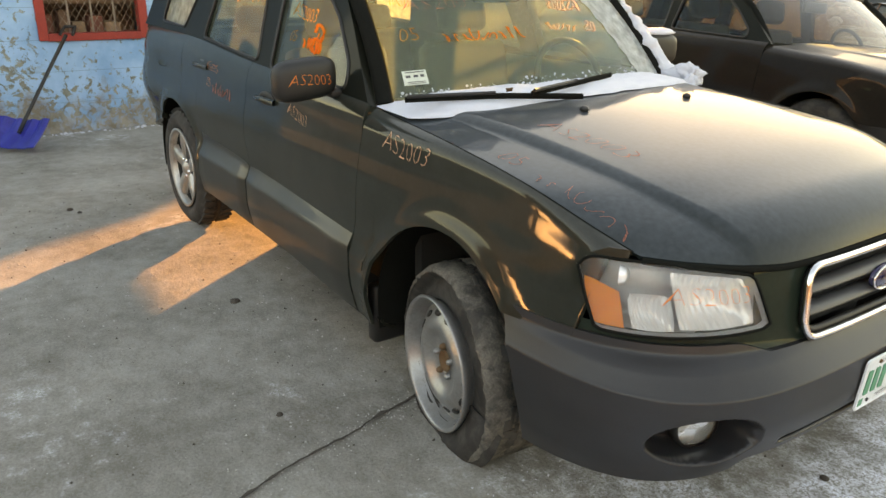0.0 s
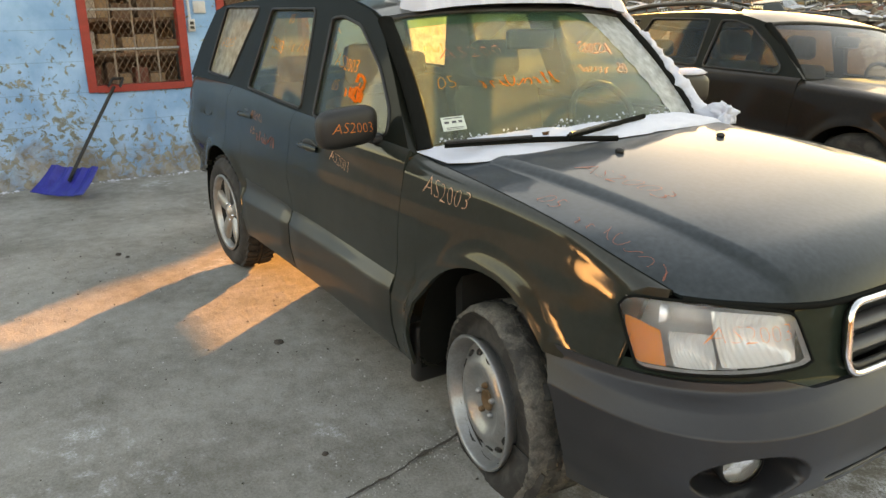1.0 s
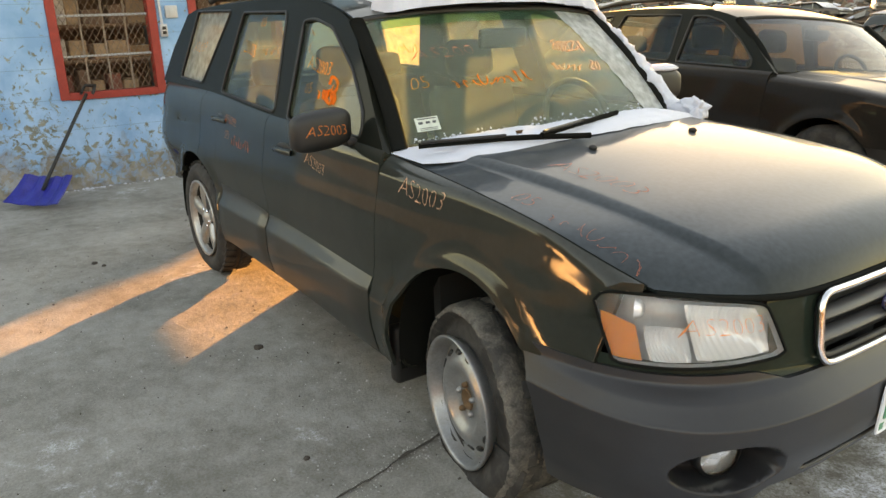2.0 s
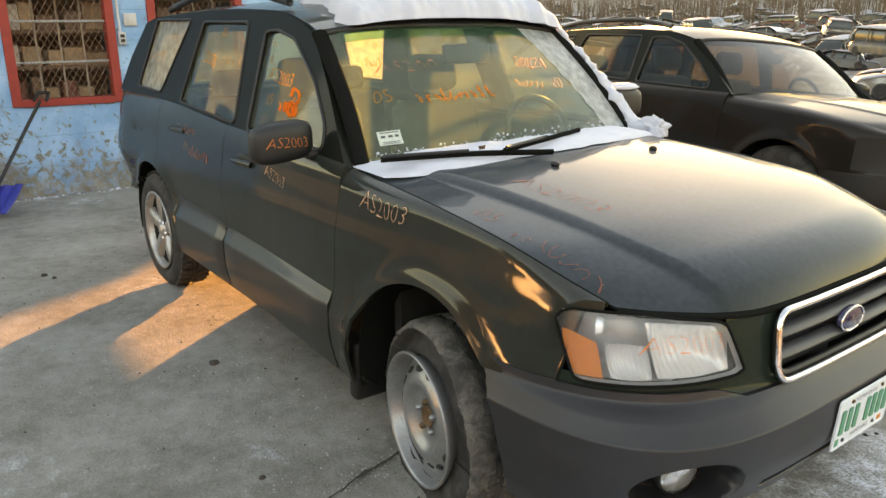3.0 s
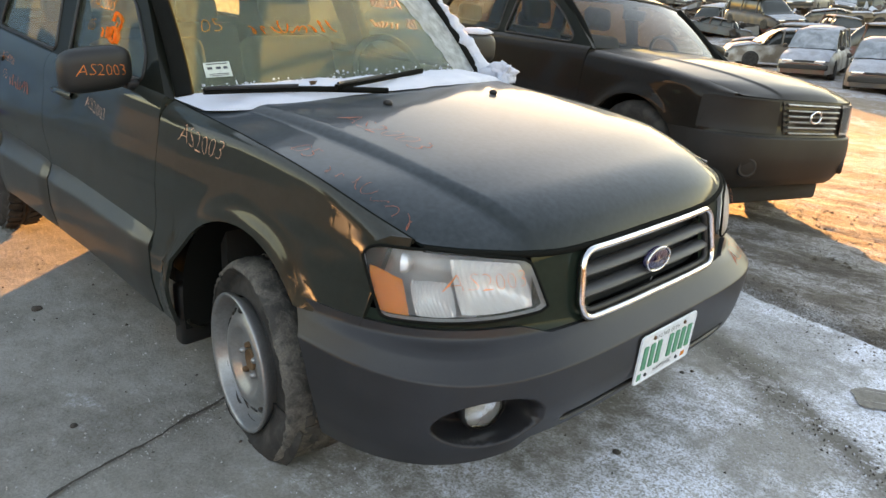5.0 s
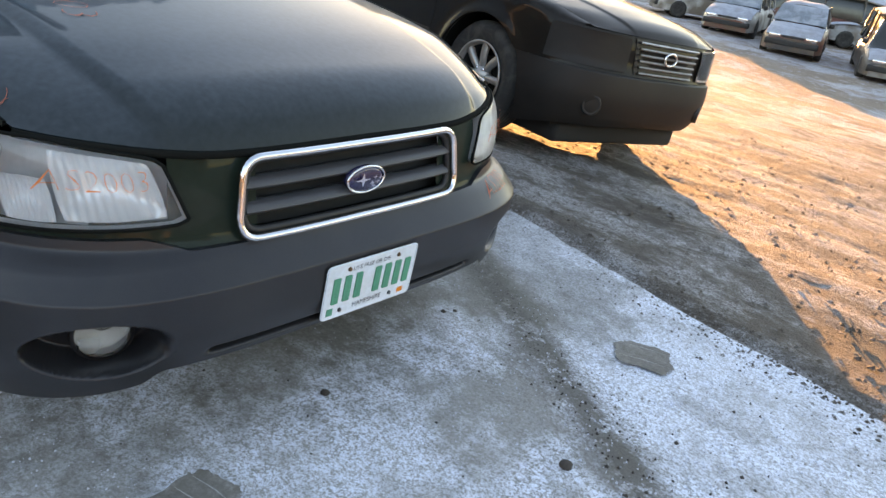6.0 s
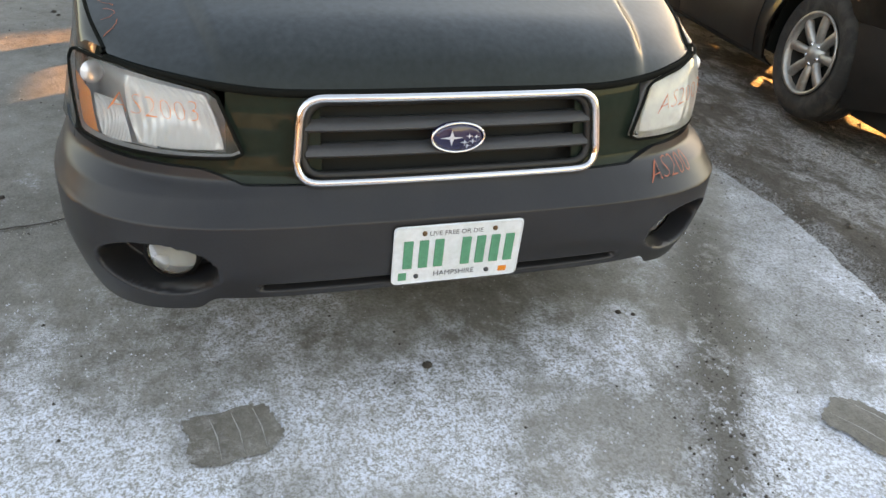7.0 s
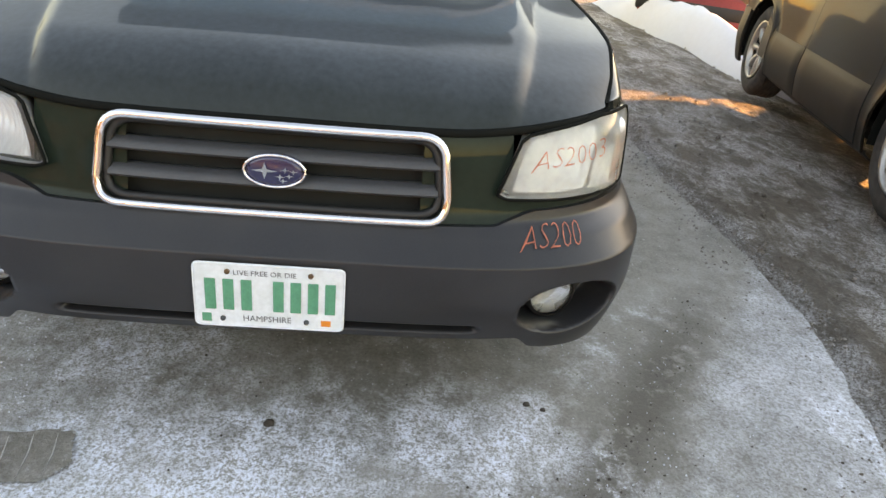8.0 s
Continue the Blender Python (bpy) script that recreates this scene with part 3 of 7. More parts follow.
        foot = c + 0.078 * (1 - 0.35 * u)
        if a < c:
            p = 1 - 0.28 * (a / c) ** 2
        elif a < foot:
            p = 0.72 - S.step * ((a - c) / (foot - c)) ** 1.5
        else:
            p = lerp(0.72 - S.step, 0, (a - foot) / (1 - foot)) + 0.035 * math.exp(-((a - foot) / 0.008) ** 2)
        z = ze + (zc - ze) * p
        if u > 0.86:
            r = (u - 0.86) / 0.14
            z = lip + (z - lip) * math.sqrt(max(0, 1 - r ** 2.4))
        return (x, y, z)
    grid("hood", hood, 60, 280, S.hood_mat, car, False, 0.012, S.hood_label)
    # black strips that draw the shaded gaps beside the hood
    for s in (-1, 1):
        gp = [lerp(xb(1), xe1 - 0.01, k / 30) for k in range(31)]
        rod("hood_seal", [(x, s * (S.gap_y(x) - 0.005), S.gap_z(x) - 0.0065) for x in gp], 0.0065, PILLAR, car, sides=6)
    # cowl
    grid("cowl", lambda u, v: (lerp(S.hood_back[1] - 0.2, S.hood_back[1] + 0.03, u), (2 * v - 1) * (S.gap_y(-0.4) - 0.01), S.gap_z(-0.35) - 0.02 + 0.012 * (1 - (2 * v - 1) ** 2)), 3, 8, BLACK, car)
    # roof
    front_x = S.roof[0]

    def roof(u, v):
        t = 2 * v - 1
        x = lerp(front_x + 0.05 * (1 - t * t), S.roof[1], u)
        g = S.gutter(x)
        return (x, t * (S.glass_y(g) - 0.0), g + S.crown * (1 - abs(t) ** 2.6))
    grid("roof", roof, 30, 20, S.paint, car, True, 0.03)
    # windscreen and rear window
    b, tp = S.screen

    def screen(u, v):
        t = 2 * u - 1
        lo = Vector((b[0] + b[3] * (1 - t * t), b[1] * t, b[2] + 0.02 * (1 - t * t)))
        x = front_x + 0.05 * (1 - t * t)
        hi = Vector((x, t * S.glass_y(S.gutter(front_x)) * 0.985, S.gutter(x) + S.crown * (1 - abs(t) ** 2.6) - 0.012))
        p = lo.lerp(hi, v)
        p.x += 0.03 * math.sin(math.pi * v)
        return p
    w = grid("windscreen", screen, 24, 14, S.screen_mat, car)
    made["screen"] = screen
    for s in (0, 1):
        rod("windscreen_pillar", [screen(s, v / 12) for v in range(13)], 0.031, PILLAR, car, sides=10, squash=0.7)
    rod("windscreen_seal", [screen(u / 20, 1) for u in range(21)], 0.012, BLACK, car, sides=6)
    zb = S.belt(S.roof[1])

    def rear(u, v):
        t = 2 * u - 1
        hi = Vector((S.roof[1], t * S.glass_y(S.gutter(S.roof[1])) * 0.99, S.gutter(S.roof[1]) + 0.03 * (1 - t * t)))
        lo = Vector((S.back(0.9) + 0.06, t * S.glass_y(zb) * 0.97, zb - 0.02))
        p = lo.lerp(hi, v)
        p.x -= 0.05 * (1 - t * t)
        return p
    g = grid("rear_window", lambda u, v: rear(lerp(0.1, 0.9, u), lerp(0.08, 0.88, v)), 12, 6, S.glass_mat, car, True)
    for a0, a1, c0, c1 in ((0, 0.1, 0, 1), (0.9, 1, 0, 1), (0.1, 0.9, 0, 0.08), (0.1, 0.9, 0.88, 1)):
        grid("tailgate_frame", lambda u, v: rear(lerp(a0, a1, u), lerp(c0, c1, v)), 8, 4, S.paint, car, True, 0.03)

    def tail(u, v):
        t = 2 * u - 1
        z = lerp(0.34, zb - 0.02, v)
        return (S.back(z) + 0.06 + 0.10 * t ** 4 * 1.3, t * (S.width(z) * (0.90 if z > 0.56 else 0.74)), z)
    grid("tailgate", tail, 16, 10, S.paint, car, True, 0.03)
    # floor pan and firewall
    bm = bmesh.new()
    box(bm, S.back(0.5) + 0.15, 0.55, -0.66, 0.66, S.under, S.under + 0.06)
    box(bm, -0.30, -0.26, -0.70, 0.70, S.under, 0.86)
    box(bm, 0.55, 0.60, -0.5, 0.5, S.under + 0.05, 0.74)
    part("floor_pan", bm, DARK, car, smooth=False)
    # cabin
    bm = bmesh.new()
    box(bm, -0.62, -0.30, -0.68, 0.68, 0.70, S.dash_z, None, 0.06)
    part("dashboard", bm, DASH, car)
    z0 = S.under + 0.12
    for y in (-0.36, 0.36):
        seat(car, S.seat_x, y, z0)
    seat(car, S.seat_x - 0.92, 0, z0, False, 1.2)
    for y in (-0.36, 0.36):
        bm = bmesh.new()
        box(bm, -0.05, 0.05, -0.12, 0.12, 0.6, 0.74, pose(S.seat_x - 1.16, y, z0 + 0.13, 0, -12, 0), 0.04)
        part("rear_headrest", bm, SEAT, car)
    ring = [(S.seat_x + 0.42 - 0.17 * math.sin(a) * 0.42, 0.36 + 0.185 * math.cos(a), S.dash_z - 0.02 + 0.185 * math.sin(a) * 0.9) for a in [2 * math.pi * k / 28 for k in range(28)]]
    rod("steering_wheel", ring, 0.015, BLACK, car, closed=True)
    bm = bmesh.new()
    box(bm, S.roof[0] + 0.10, S.roof[0] + 0.13, -0.12, 0.12, S.gutter(S.roof[0]) - 0.135, S.gutter(S.roof[0]) - 0.055, None, 0.014)
    part("inside_mirror", bm, BLACK, car)
    # roof rails
    for s in (-1, 1):
        y = s * (S.glass_y(1.45) - 0.05)
        pts = [(lerp(S.rail[0], S.rail[1], k / 14), y, S.gutter(lerp(S.rail[0], S.rail[1], k / 14)) + 0.035 + 0.04 * min(1, 4 * min(k, 14 - k) / 14)) for k in range(15)]
        rod("roof_rail", pts, 0.017, S.rail_mat, car, squash=1.1)
    return made


def bumper(S, car, material, fog=True):
    """Front bumper: one moulding wrapped round the nose to the wheel arches, with round lamp recesses."""
    def qm(z):
        xc, zc, r = S.arches[0]
        d = r ** 2 - (z - zc) ** 2
        return S.q_of_x(max(0.2, xc + math.sqrt(max(0, d)) + 0.004), z)

    def fn(u, v):
        t = 2 * u - 1
        ct = abs(t)
        top = S.bumper_top + S.rise * sstep(0.22, 0.34, ct)
        bot = S.bumper_low(ct)
        z = lerp(bot, top, v)
        p = S.nose(t * qm(z), z)
        p.x, p.y = p.x + 0.003, p.y + math.copysign(0.003 * abs(t), t)
        if fog:
            d = math.hypot((abs(p.y) - S.fog[0]) / 0.125, (z - S.fog[1]) / 0.070)
            if d < 1:
                k = 0.105 * (1 - sstep(0.80, 1.0, d))
                p.x -= k
                p.y -= math.copysign(k * 0.30, p.y)
        if S.slot and abs(p.y) < 0.44:
            k = sstep(S.slot[0] - 0.006, S.slot[0] + 0.006, z) * (1 - sstep(S.slot[1] - 0.006, S.slot[1] + 0.006, z)) * (1 - sstep(0.41, 0.44, abs(p.y)))
            p.x -= 0.05 * k
        return p
    ob = grid("front_bumper", fn, 220, 90, material, car, False, 0.0, S.bumper_label)
    # the moulding's top folds back under the lamps
    def fold(u, v):
        p = Vector(fn(u, 1.0))
        return p - Vector((0.035 * v, math.copysign(0.02 * v * abs(2 * u - 1), p.y), 0.002 * v))
    grid("bumper_top_fold", fold, 110, 3, material, car)
    # under-tray behind the moulding
    grid("under_tray", lambda u, v: (lerp(0.3, S.front(0.3) - 0.09, v), lerp(-0.42, 0.42, u), 0.31), 6, 3, BLACK, car)
    return ob


# ---- ground ----


def terrain(name, dark, light, frost, stain, frost_at=(0.47, 0.60), frost_amount=0.8, stretch=(1, 1, 1), bump=0.7, depth=0.006, stain_at=(0.60, 0.70), coarse=1.0, bias=0.0, joint=False):
    """Weathered ground: broad blotches, hand-sized mottling, fine grain, speckled frost and stains, each with its own shape."""
    m = bpy.data.materials.new(name)
    m.use_nodes = True
    n, l = m.node_tree.nodes, m.node_tree.links
    b = n["Principled BSDF"]
    geo = n.new("ShaderNodeNewGeometry")
    sc = n.new("ShaderNodeVectorMath")
    sc.operation = "MULTIPLY"
    sc.inputs[1].default_value = stretch
    l.new(geo.outputs["Position"], sc.inputs[0])

    def nz(scale, detail, rough=0.6, shift=0.0, plain=False):
        t = n.new("ShaderNodeTexNoise")
        t.inputs["Scale"].default_value, t.inputs["Detail"].default_value, t.inputs["Roughness"].default_value = scale, detail, rough
        o = n.new("ShaderNodeVectorMath")
        o.inputs[1].default_value = (shift, shift * 0.7, 0)
        l.new(geo.outputs["Position"] if plain else sc.outputs[0], o.inputs[0])
        l.new(o.outputs[0], t.inputs["Vector"])
        return t.outputs["Fac"]

    def ramp(src, a, c, lo=0.0, hi=1.0):
        r = n.new("ShaderNodeMapRange")
        r.inputs[1].default_value, r.inputs[2].default_value, r.inputs[3].default_value, r.inputs[4].default_value = a, c, lo, hi
        l.new(src, r.inputs[0])
        return r.outputs[0]

    def op(kind, a, c):
        x = n.new("ShaderNodeMath")
        x.operation = kind
        for k, v in enumerate((a, c)):
            if isinstance(v, (int, float)):
                x.inputs[k].default_value = v
            else:
                l.new(v, x.inputs[k])
        return x.outputs[0]

    def mix(f, a, c):
        x = n.new("ShaderNodeMix")
        x.data_type = "RGBA"
        l.new(f, x.inputs[0])
        for k, v in ((6, a), (7, c)):
            if isinstance(v, tuple):
                x.inputs[k].default_value = (*v, 1)
            else:
                l.new(v, x.inputs[k])
        return x.outputs[2]
    blotch, hand_, grain, fleck = nz(1.3 * coarse, 8, 0.62), nz(11 * coarse, 7, 0.7, 3.1), nz(95, 4, 0.7, 1.7, True), nz(34, 5, 0.75, 8.2, True)
    tone = op("ADD", op("MULTIPLY", blotch, 0.45), op("ADD", op("MULTIPLY", hand_, 0.30), op("MULTIPLY", grain, 0.25)))
    out = mix(ramp(tone, 0.40, 0.60), dark, light)
    st = ramp(op("ADD", op("MULTIPLY", nz(2.6 * coarse, 8, 0.7, 12.0), 0.8), op("MULTIPLY", fleck, 0.2)), stain_at[0], stain_at[1], 0.0, 0.75)
    out = mix(st, out, stain)
    sepx = n.new("ShaderNodeSeparateXYZ")
    l.new(geo.outputs["Position"], sepx.inputs[0])
    lean = ramp(op("ADD", sepx.outputs["X"], op("MULTIPLY", blotch, 2.6)), 1.3, 2.6, -bias * 2.7, bias)
    area = ramp(op("ADD", lean, op("ADD", op("MULTIPLY", nz(0.75 * coarse, 6, 0.6, 21.0), 0.65), op("MULTIPLY", hand_, 0.35))), frost_at[0], frost_at[1])
    gritty = nz(170, 3, 0.7, 5.5, True)
    speck = ramp(op("ADD", op("MULTIPLY", fleck, 0.28), op("ADD", op("MULTIPLY", grain, 0.36), op("MULTIPLY", gritty, 0.36))), 0.45, 0.54, 0.08, 1.0)
    broad = ramp(nz(1.9 * coarse, 7, 0.68, 33.0), 0.42, 0.54, 0.12, 1.0)
    if joint:
        # distance from the joint between the old slab and the smoother strip along its edge
        off = op("ADD", op("MULTIPLY", op("ADD", op("ADD", sepx.outputs["Y"], op("MULTIPLY", sepx.outputs["X"], 0.59)), -1.51), 0.86), op("MULTIPLY", op("ADD", hand_, -0.5), 0.10))
        strip = ramp(off, -0.045, 0.045)
        area = op("MAXIMUM", area, op("MULTIPLY", strip, ramp(blotch, 0.38, 0.60, 0.30, 0.75)))
        broad = op("MAXIMUM", broad, op("MULTIPLY", strip, ramp(hand_, 0.35, 0.6, 0.30, 0.85)))
        speck = op("MAXIMUM", speck, op("MULTIPLY", strip, ramp(grain, 0.35, 0.65, 0.15, 0.85)))
        track = op("MULTIPLY", ramp(off, -0.27, -0.16), ramp(off, -0.10, -0.01, 1.0, 0.0))
        track = op("MULTIPLY", op("MULTIPLY", track, ramp(sepx.outputs["X"], -0.2, 0.5)), ramp(op("ADD", op("MULTIPLY", nz(9, 6, 0.7, 41.0), 0.6), op("MULTIPLY", fleck, 0.4)), 0.41, 0.49))
        speck = op("MULTIPLY", speck, ramp(track, 0.0, 1.0, 1.0, 0.06))
        out = mix(op("MULTIPLY", track, 0.85), out, stain)
    out = mix(op("MULTIPLY", op("MULTIPLY", op("MULTIPLY", area, broad), speck), frost_amount), out, frost)
    dots = ramp(fleck, 0.68, 0.74, 0.0, 0.6)
    out = mix(dots, out, stain)
    l.new(out, b.inputs["Base Color"])
    l.new(ramp(tone, 0.3, 0.7, 0.75, 0.98), b.inputs["Roughness"])
    bp = n.new("ShaderNodeBump")
    bp.inputs["Strength"].default_value, bp.inputs["Distance"].default_value = bump, depth
    l.new(op("ADD", op("MULTIPLY", grain, 0.35), op("ADD", op("MULTIPLY", fleck, 0.35), op("MULTIPLY", hand_, 0.6))), bp.inputs["Height"])
    l.new(bp.outputs[0], b.inputs["Normal"])
    return m


CONCRETE = terrain("worn_concrete", (0.145, 0.136, 0.118), (0.33, 0.32, 0.30), (0.74, 0.80, 0.90), (0.095, 0.085, 0.070), (0.37, 0.49), 1.0, bias=0.08, bump=1.0, depth=0.010, joint=True)
DIRT = terrain("frozen_dirt", (0.068, 0.052, 0.038), (0.128, 0.102, 0.079), (0.43, 0.42, 0.42), (0.045, 0.034, 0.026), (0.41, 0.51), 1.0, (0.75, 1.3, 1), 1.0, 0.03, coarse=1.6)
PAD_EDGE = curve([(-60, 2.2), (-6, 1.75), (-1.0, 1.62), (-0.2, 1.66), (0.4, 1.62), (0.83, 1.54), (1.3, 1.46), (3, 1.3), (12, 0.6)])


def land(x, y):
    """Height of the yard: level by the cars, falling to a hollow, then rising to the far slope."""
    d = max(0.0, y - 6.0 + 0.15 * abs(x))
    z = -0.075 * max(0.0, min(y, 8.0) - 2.4) - 0.7 * sstep(0, 12, d) + 1.6 * sstep(20, 75, d) + 11.0 * sstep(85, 190, d) + 2.2 * sstep(190, 420, d)
    near = sstep(1.6, 2.6, y)
    z += near * (0.03 * noise.noise((x * 0.9, y * 0.9, 0)) + 0.022 * noise.noise((x * 1.1, y * 4.0, 2)) + 0.013 * noise.noise((x * 3.5, y * 6, 4)) + 0.009 * noise.noise((x * 8, y * 12, 6)))
    z += sstep(10, 40, d) * 0.5 * noise.noise((x * 0.08, y * 0.08, 5)) + sstep(85, 150, d) * 1.2 * noise.noise((x * 0.03, y * 0.03, 8))
    return z


def stretch(n, lo, hi, c, k):
    """n positions from lo to hi, close together near c."""
    a, b = math.asinh((lo - c) / k), math.asinh((hi - c) / k)
    return [c + k * math.sinh(lerp(a, b, i / (n - 1))) for i in range(n)]


GN = 520
gx, gy = stretch(GN, -700, 700, -0.5, 2.2), stretch(GN, -300, 700, 2.6, 2.2)
gv = [(x, y, land(x, y) - (0.035 if y < PAD_EDGE(x) + 0.1 else 0.012)) for x in gx for y in gy]
gf = [(i * GN + j, (i + 1) * GN + j, (i + 1) * GN + j + 1, i * GN + j + 1) for i in range(GN - 1) for j in range(GN - 1)]
tagged(link_mesh("ground", gv, gf, DIRT), "frozen brown dirt yard with tyre ruts and frost", "ground", kind="structure")

# the concrete pad: a cast slab with a broken edge
pv, pf, PX, PYN = [], [], stretch(130, -5.6, 14, 0.6, 1.5), 60
for x in PX:
    e = PAD_EDGE(x) + 0.035 * noise.noise((x * 2.1, 0, 3)) + 0.015 * noise.noise((x * 9, 0, 4))
    for j in range(PYN + 1):
        t = j / PYN
        y = lerp(-14, e, 1 - (1 - t) ** 2.2)
        pv.append((x, y, 0.004 * noise.noise((x * 0.8, y * 0.8, 0)) - (0.02 if j == PYN else 0)))
for i in range(len(PX) - 1):
    for j in range(PYN):
        a = i * (PYN + 1) + j
        pf.append((a, a + PYN + 1, a + PYN + 2, a + 1))
slab = tagged(solid(link_mesh("pavement", pv, pf, CONCRETE), 0.08), "worn grey concrete slab with frost and stains", "pavement", kind="structure")

# ---- building ----
WALLPAINT_PLAIN = mat("peeling_blue_paint", (0.20, 0.42, 0.60), 0.8, 0, 0.12, 5, 60, 0.35, 0.006, second=(0.22, 0.27, 0.25), amount=0.85, low=0.53, high=0.60)
RED = mat("red_painted_wood", (0.36, 0.035, 0.025), 0.6, 0, 0.25, 12, 90, 0.3, 0.003)
WX = -5.6


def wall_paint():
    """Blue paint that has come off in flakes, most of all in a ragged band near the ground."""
    m = bpy.data.materials.new("flaking_blue_paint")
    m.use_nodes = True
    n, l = m.node_tree.nodes, m.node_tree.links
    b = n["Principled BSDF"]
    geo, sep = n.new("ShaderNodeNewGeometry"), n.new("ShaderNodeSeparateXYZ")
    l.new(geo.outputs["Position"], sep.inputs[0])

    def nz(scale, detail, rough=0.6, distort=0.0):
        t = n.new("ShaderNodeTexNoise")
        t.inputs["Scale"].default_value, t.inputs["Detail"].default_value = scale, detail
        t.inputs["Roughness"].default_value, t.inputs["Distortion"].default_value = rough, distort
        l.new(geo.outputs["Position"], t.inputs["Vector"])
        return t.outputs["Fac"]

    def ramp(src, a, c, lo=0.0, hi=1.0):
        r = n.new("ShaderNodeMapRange")
        r.inputs[1].default_value, r.inputs[2].default_value, r.inputs[3].default_value, r.inputs[4].default_value = a, c, lo, hi
        l.new(src, r.inputs[0])
        return r.outputs[0]

    def mix(f, a, c):
        x = n.new("ShaderNodeMix")
        x.data_type = "RGBA"
        l.new(f, x.inputs[0])
        for k, v in ((6, a), (7, c)):
            if isinstance(v, tuple):
                x.inputs[k].default_value = (*v, 1)
            else:
                l.new(v, x.inputs[k])
        return x.outputs[2]

    def plus(a, c):
        x = n.new("ShaderNodeMath")
        l.new(a, x.inputs[0])
        l.new(c, x.inputs[1])
        return x.outputs[0]
    blue = mix(ramp(nz(3, 5), 0.35, 0.65), (0.13, 0.36, 0.60), (0.25, 0.51, 0.75))
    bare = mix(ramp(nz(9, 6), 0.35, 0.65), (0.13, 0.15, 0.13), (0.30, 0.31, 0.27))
    dirt = mix(ramp(nz(6, 6), 0.4, 0.6), (0.20, 0.16, 0.12), (0.33, 0.30, 0.26))
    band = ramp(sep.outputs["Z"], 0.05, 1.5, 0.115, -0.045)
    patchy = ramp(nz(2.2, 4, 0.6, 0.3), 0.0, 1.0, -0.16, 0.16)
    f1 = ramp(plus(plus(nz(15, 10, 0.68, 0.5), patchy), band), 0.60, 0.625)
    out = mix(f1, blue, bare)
    f2 = ramp(plus(nz(4, 8, 0.7, 0.8), ramp(sep.outputs["Z"], 0.0, 0.75, 0.20, -0.2)), 0.50, 0.68, 0.0, 0.8)
    out = mix(f2, out, dirt)
    # faint lines where the block courses meet
    fold, line = n.new("ShaderNodeMath"), n.new("ShaderNodeMath")
    fold.operation, fold.inputs[1].default_value = "MODULO", 0.265
    line.operation, line.inputs[1].default_value = "LESS_THAN", 0.005
    l.new(sep.outputs["Z"], fold.inputs[0])
    l.new(fold.outputs[0], line.inputs[0])
    out = mix(ramp(line.outputs[0], 0.0, 1.0, 0.0, 0.45), out, (0.10, 0.17, 0.22))
    l.new(out, b.inputs["Base Color"])
    b.inputs["Roughness"].default_value = 0.8
    bp = n.new("ShaderNodeBump")
    bp.inputs["Strength"].default_value, bp.inputs["Distance"].default_value = 0.6, 0.006
    bp.invert = True
    l.new(plus(f1, ramp(nz(60, 4), 0.0, 1.0, 0.0, 0.5)), bp.inputs["Height"])
    l.new(bp.outputs[0], b.inputs["Normal"])
    return m


WINDOWS = [(-1.03, -0.15), (0.16, 1.05)]


def wall_piece(bm, y0, y1, z0, z1):
    box(bm, WX - 0.2, WX, y0, y1, z0, z1)


bm = bmesh.new()
ys = [-2.9] + [v for w in WINDOWS for v in w] + [1.8]
for a, b in ((ys[0], ys[1]), (ys[2], ys[3]), (ys[4], ys[5])):
    wall_piece(bm, a, b, -0.1, 4.6)
for a, b in WINDOWS:
    wall_piece(bm, a, b, -0.1, 0.79)
    wall_piece(bm, a, b, 2.0, 4.6)
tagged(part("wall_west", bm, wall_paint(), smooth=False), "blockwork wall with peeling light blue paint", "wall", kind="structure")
bm = bmesh.new()
box(bm, WX - 3, WX - 0.2, 1.6, 1.8, -0.1, 4.6)
box(bm, WX - 3, WX - 2.8, -2.9, 1.6, -0.1, 4.6)
box(bm, WX - 2.8, WX - 0.2, -2.9, -2.7, -0.1, 4.6)
tagged(part("wall_north", bm, WALLPAINT_PLAIN, smooth=False), "plain outer walls of the blue building", "wall", kind="structure")
bm = bmesh.new()
box(bm, WX - 3.2, WX + 0.3, -3.1, 2.0, 4.6, 4.75)
tagged(part("roof_deck", bm, DARK, smooth=False), "flat dark roof of the blue building", "roof", kind="structure")

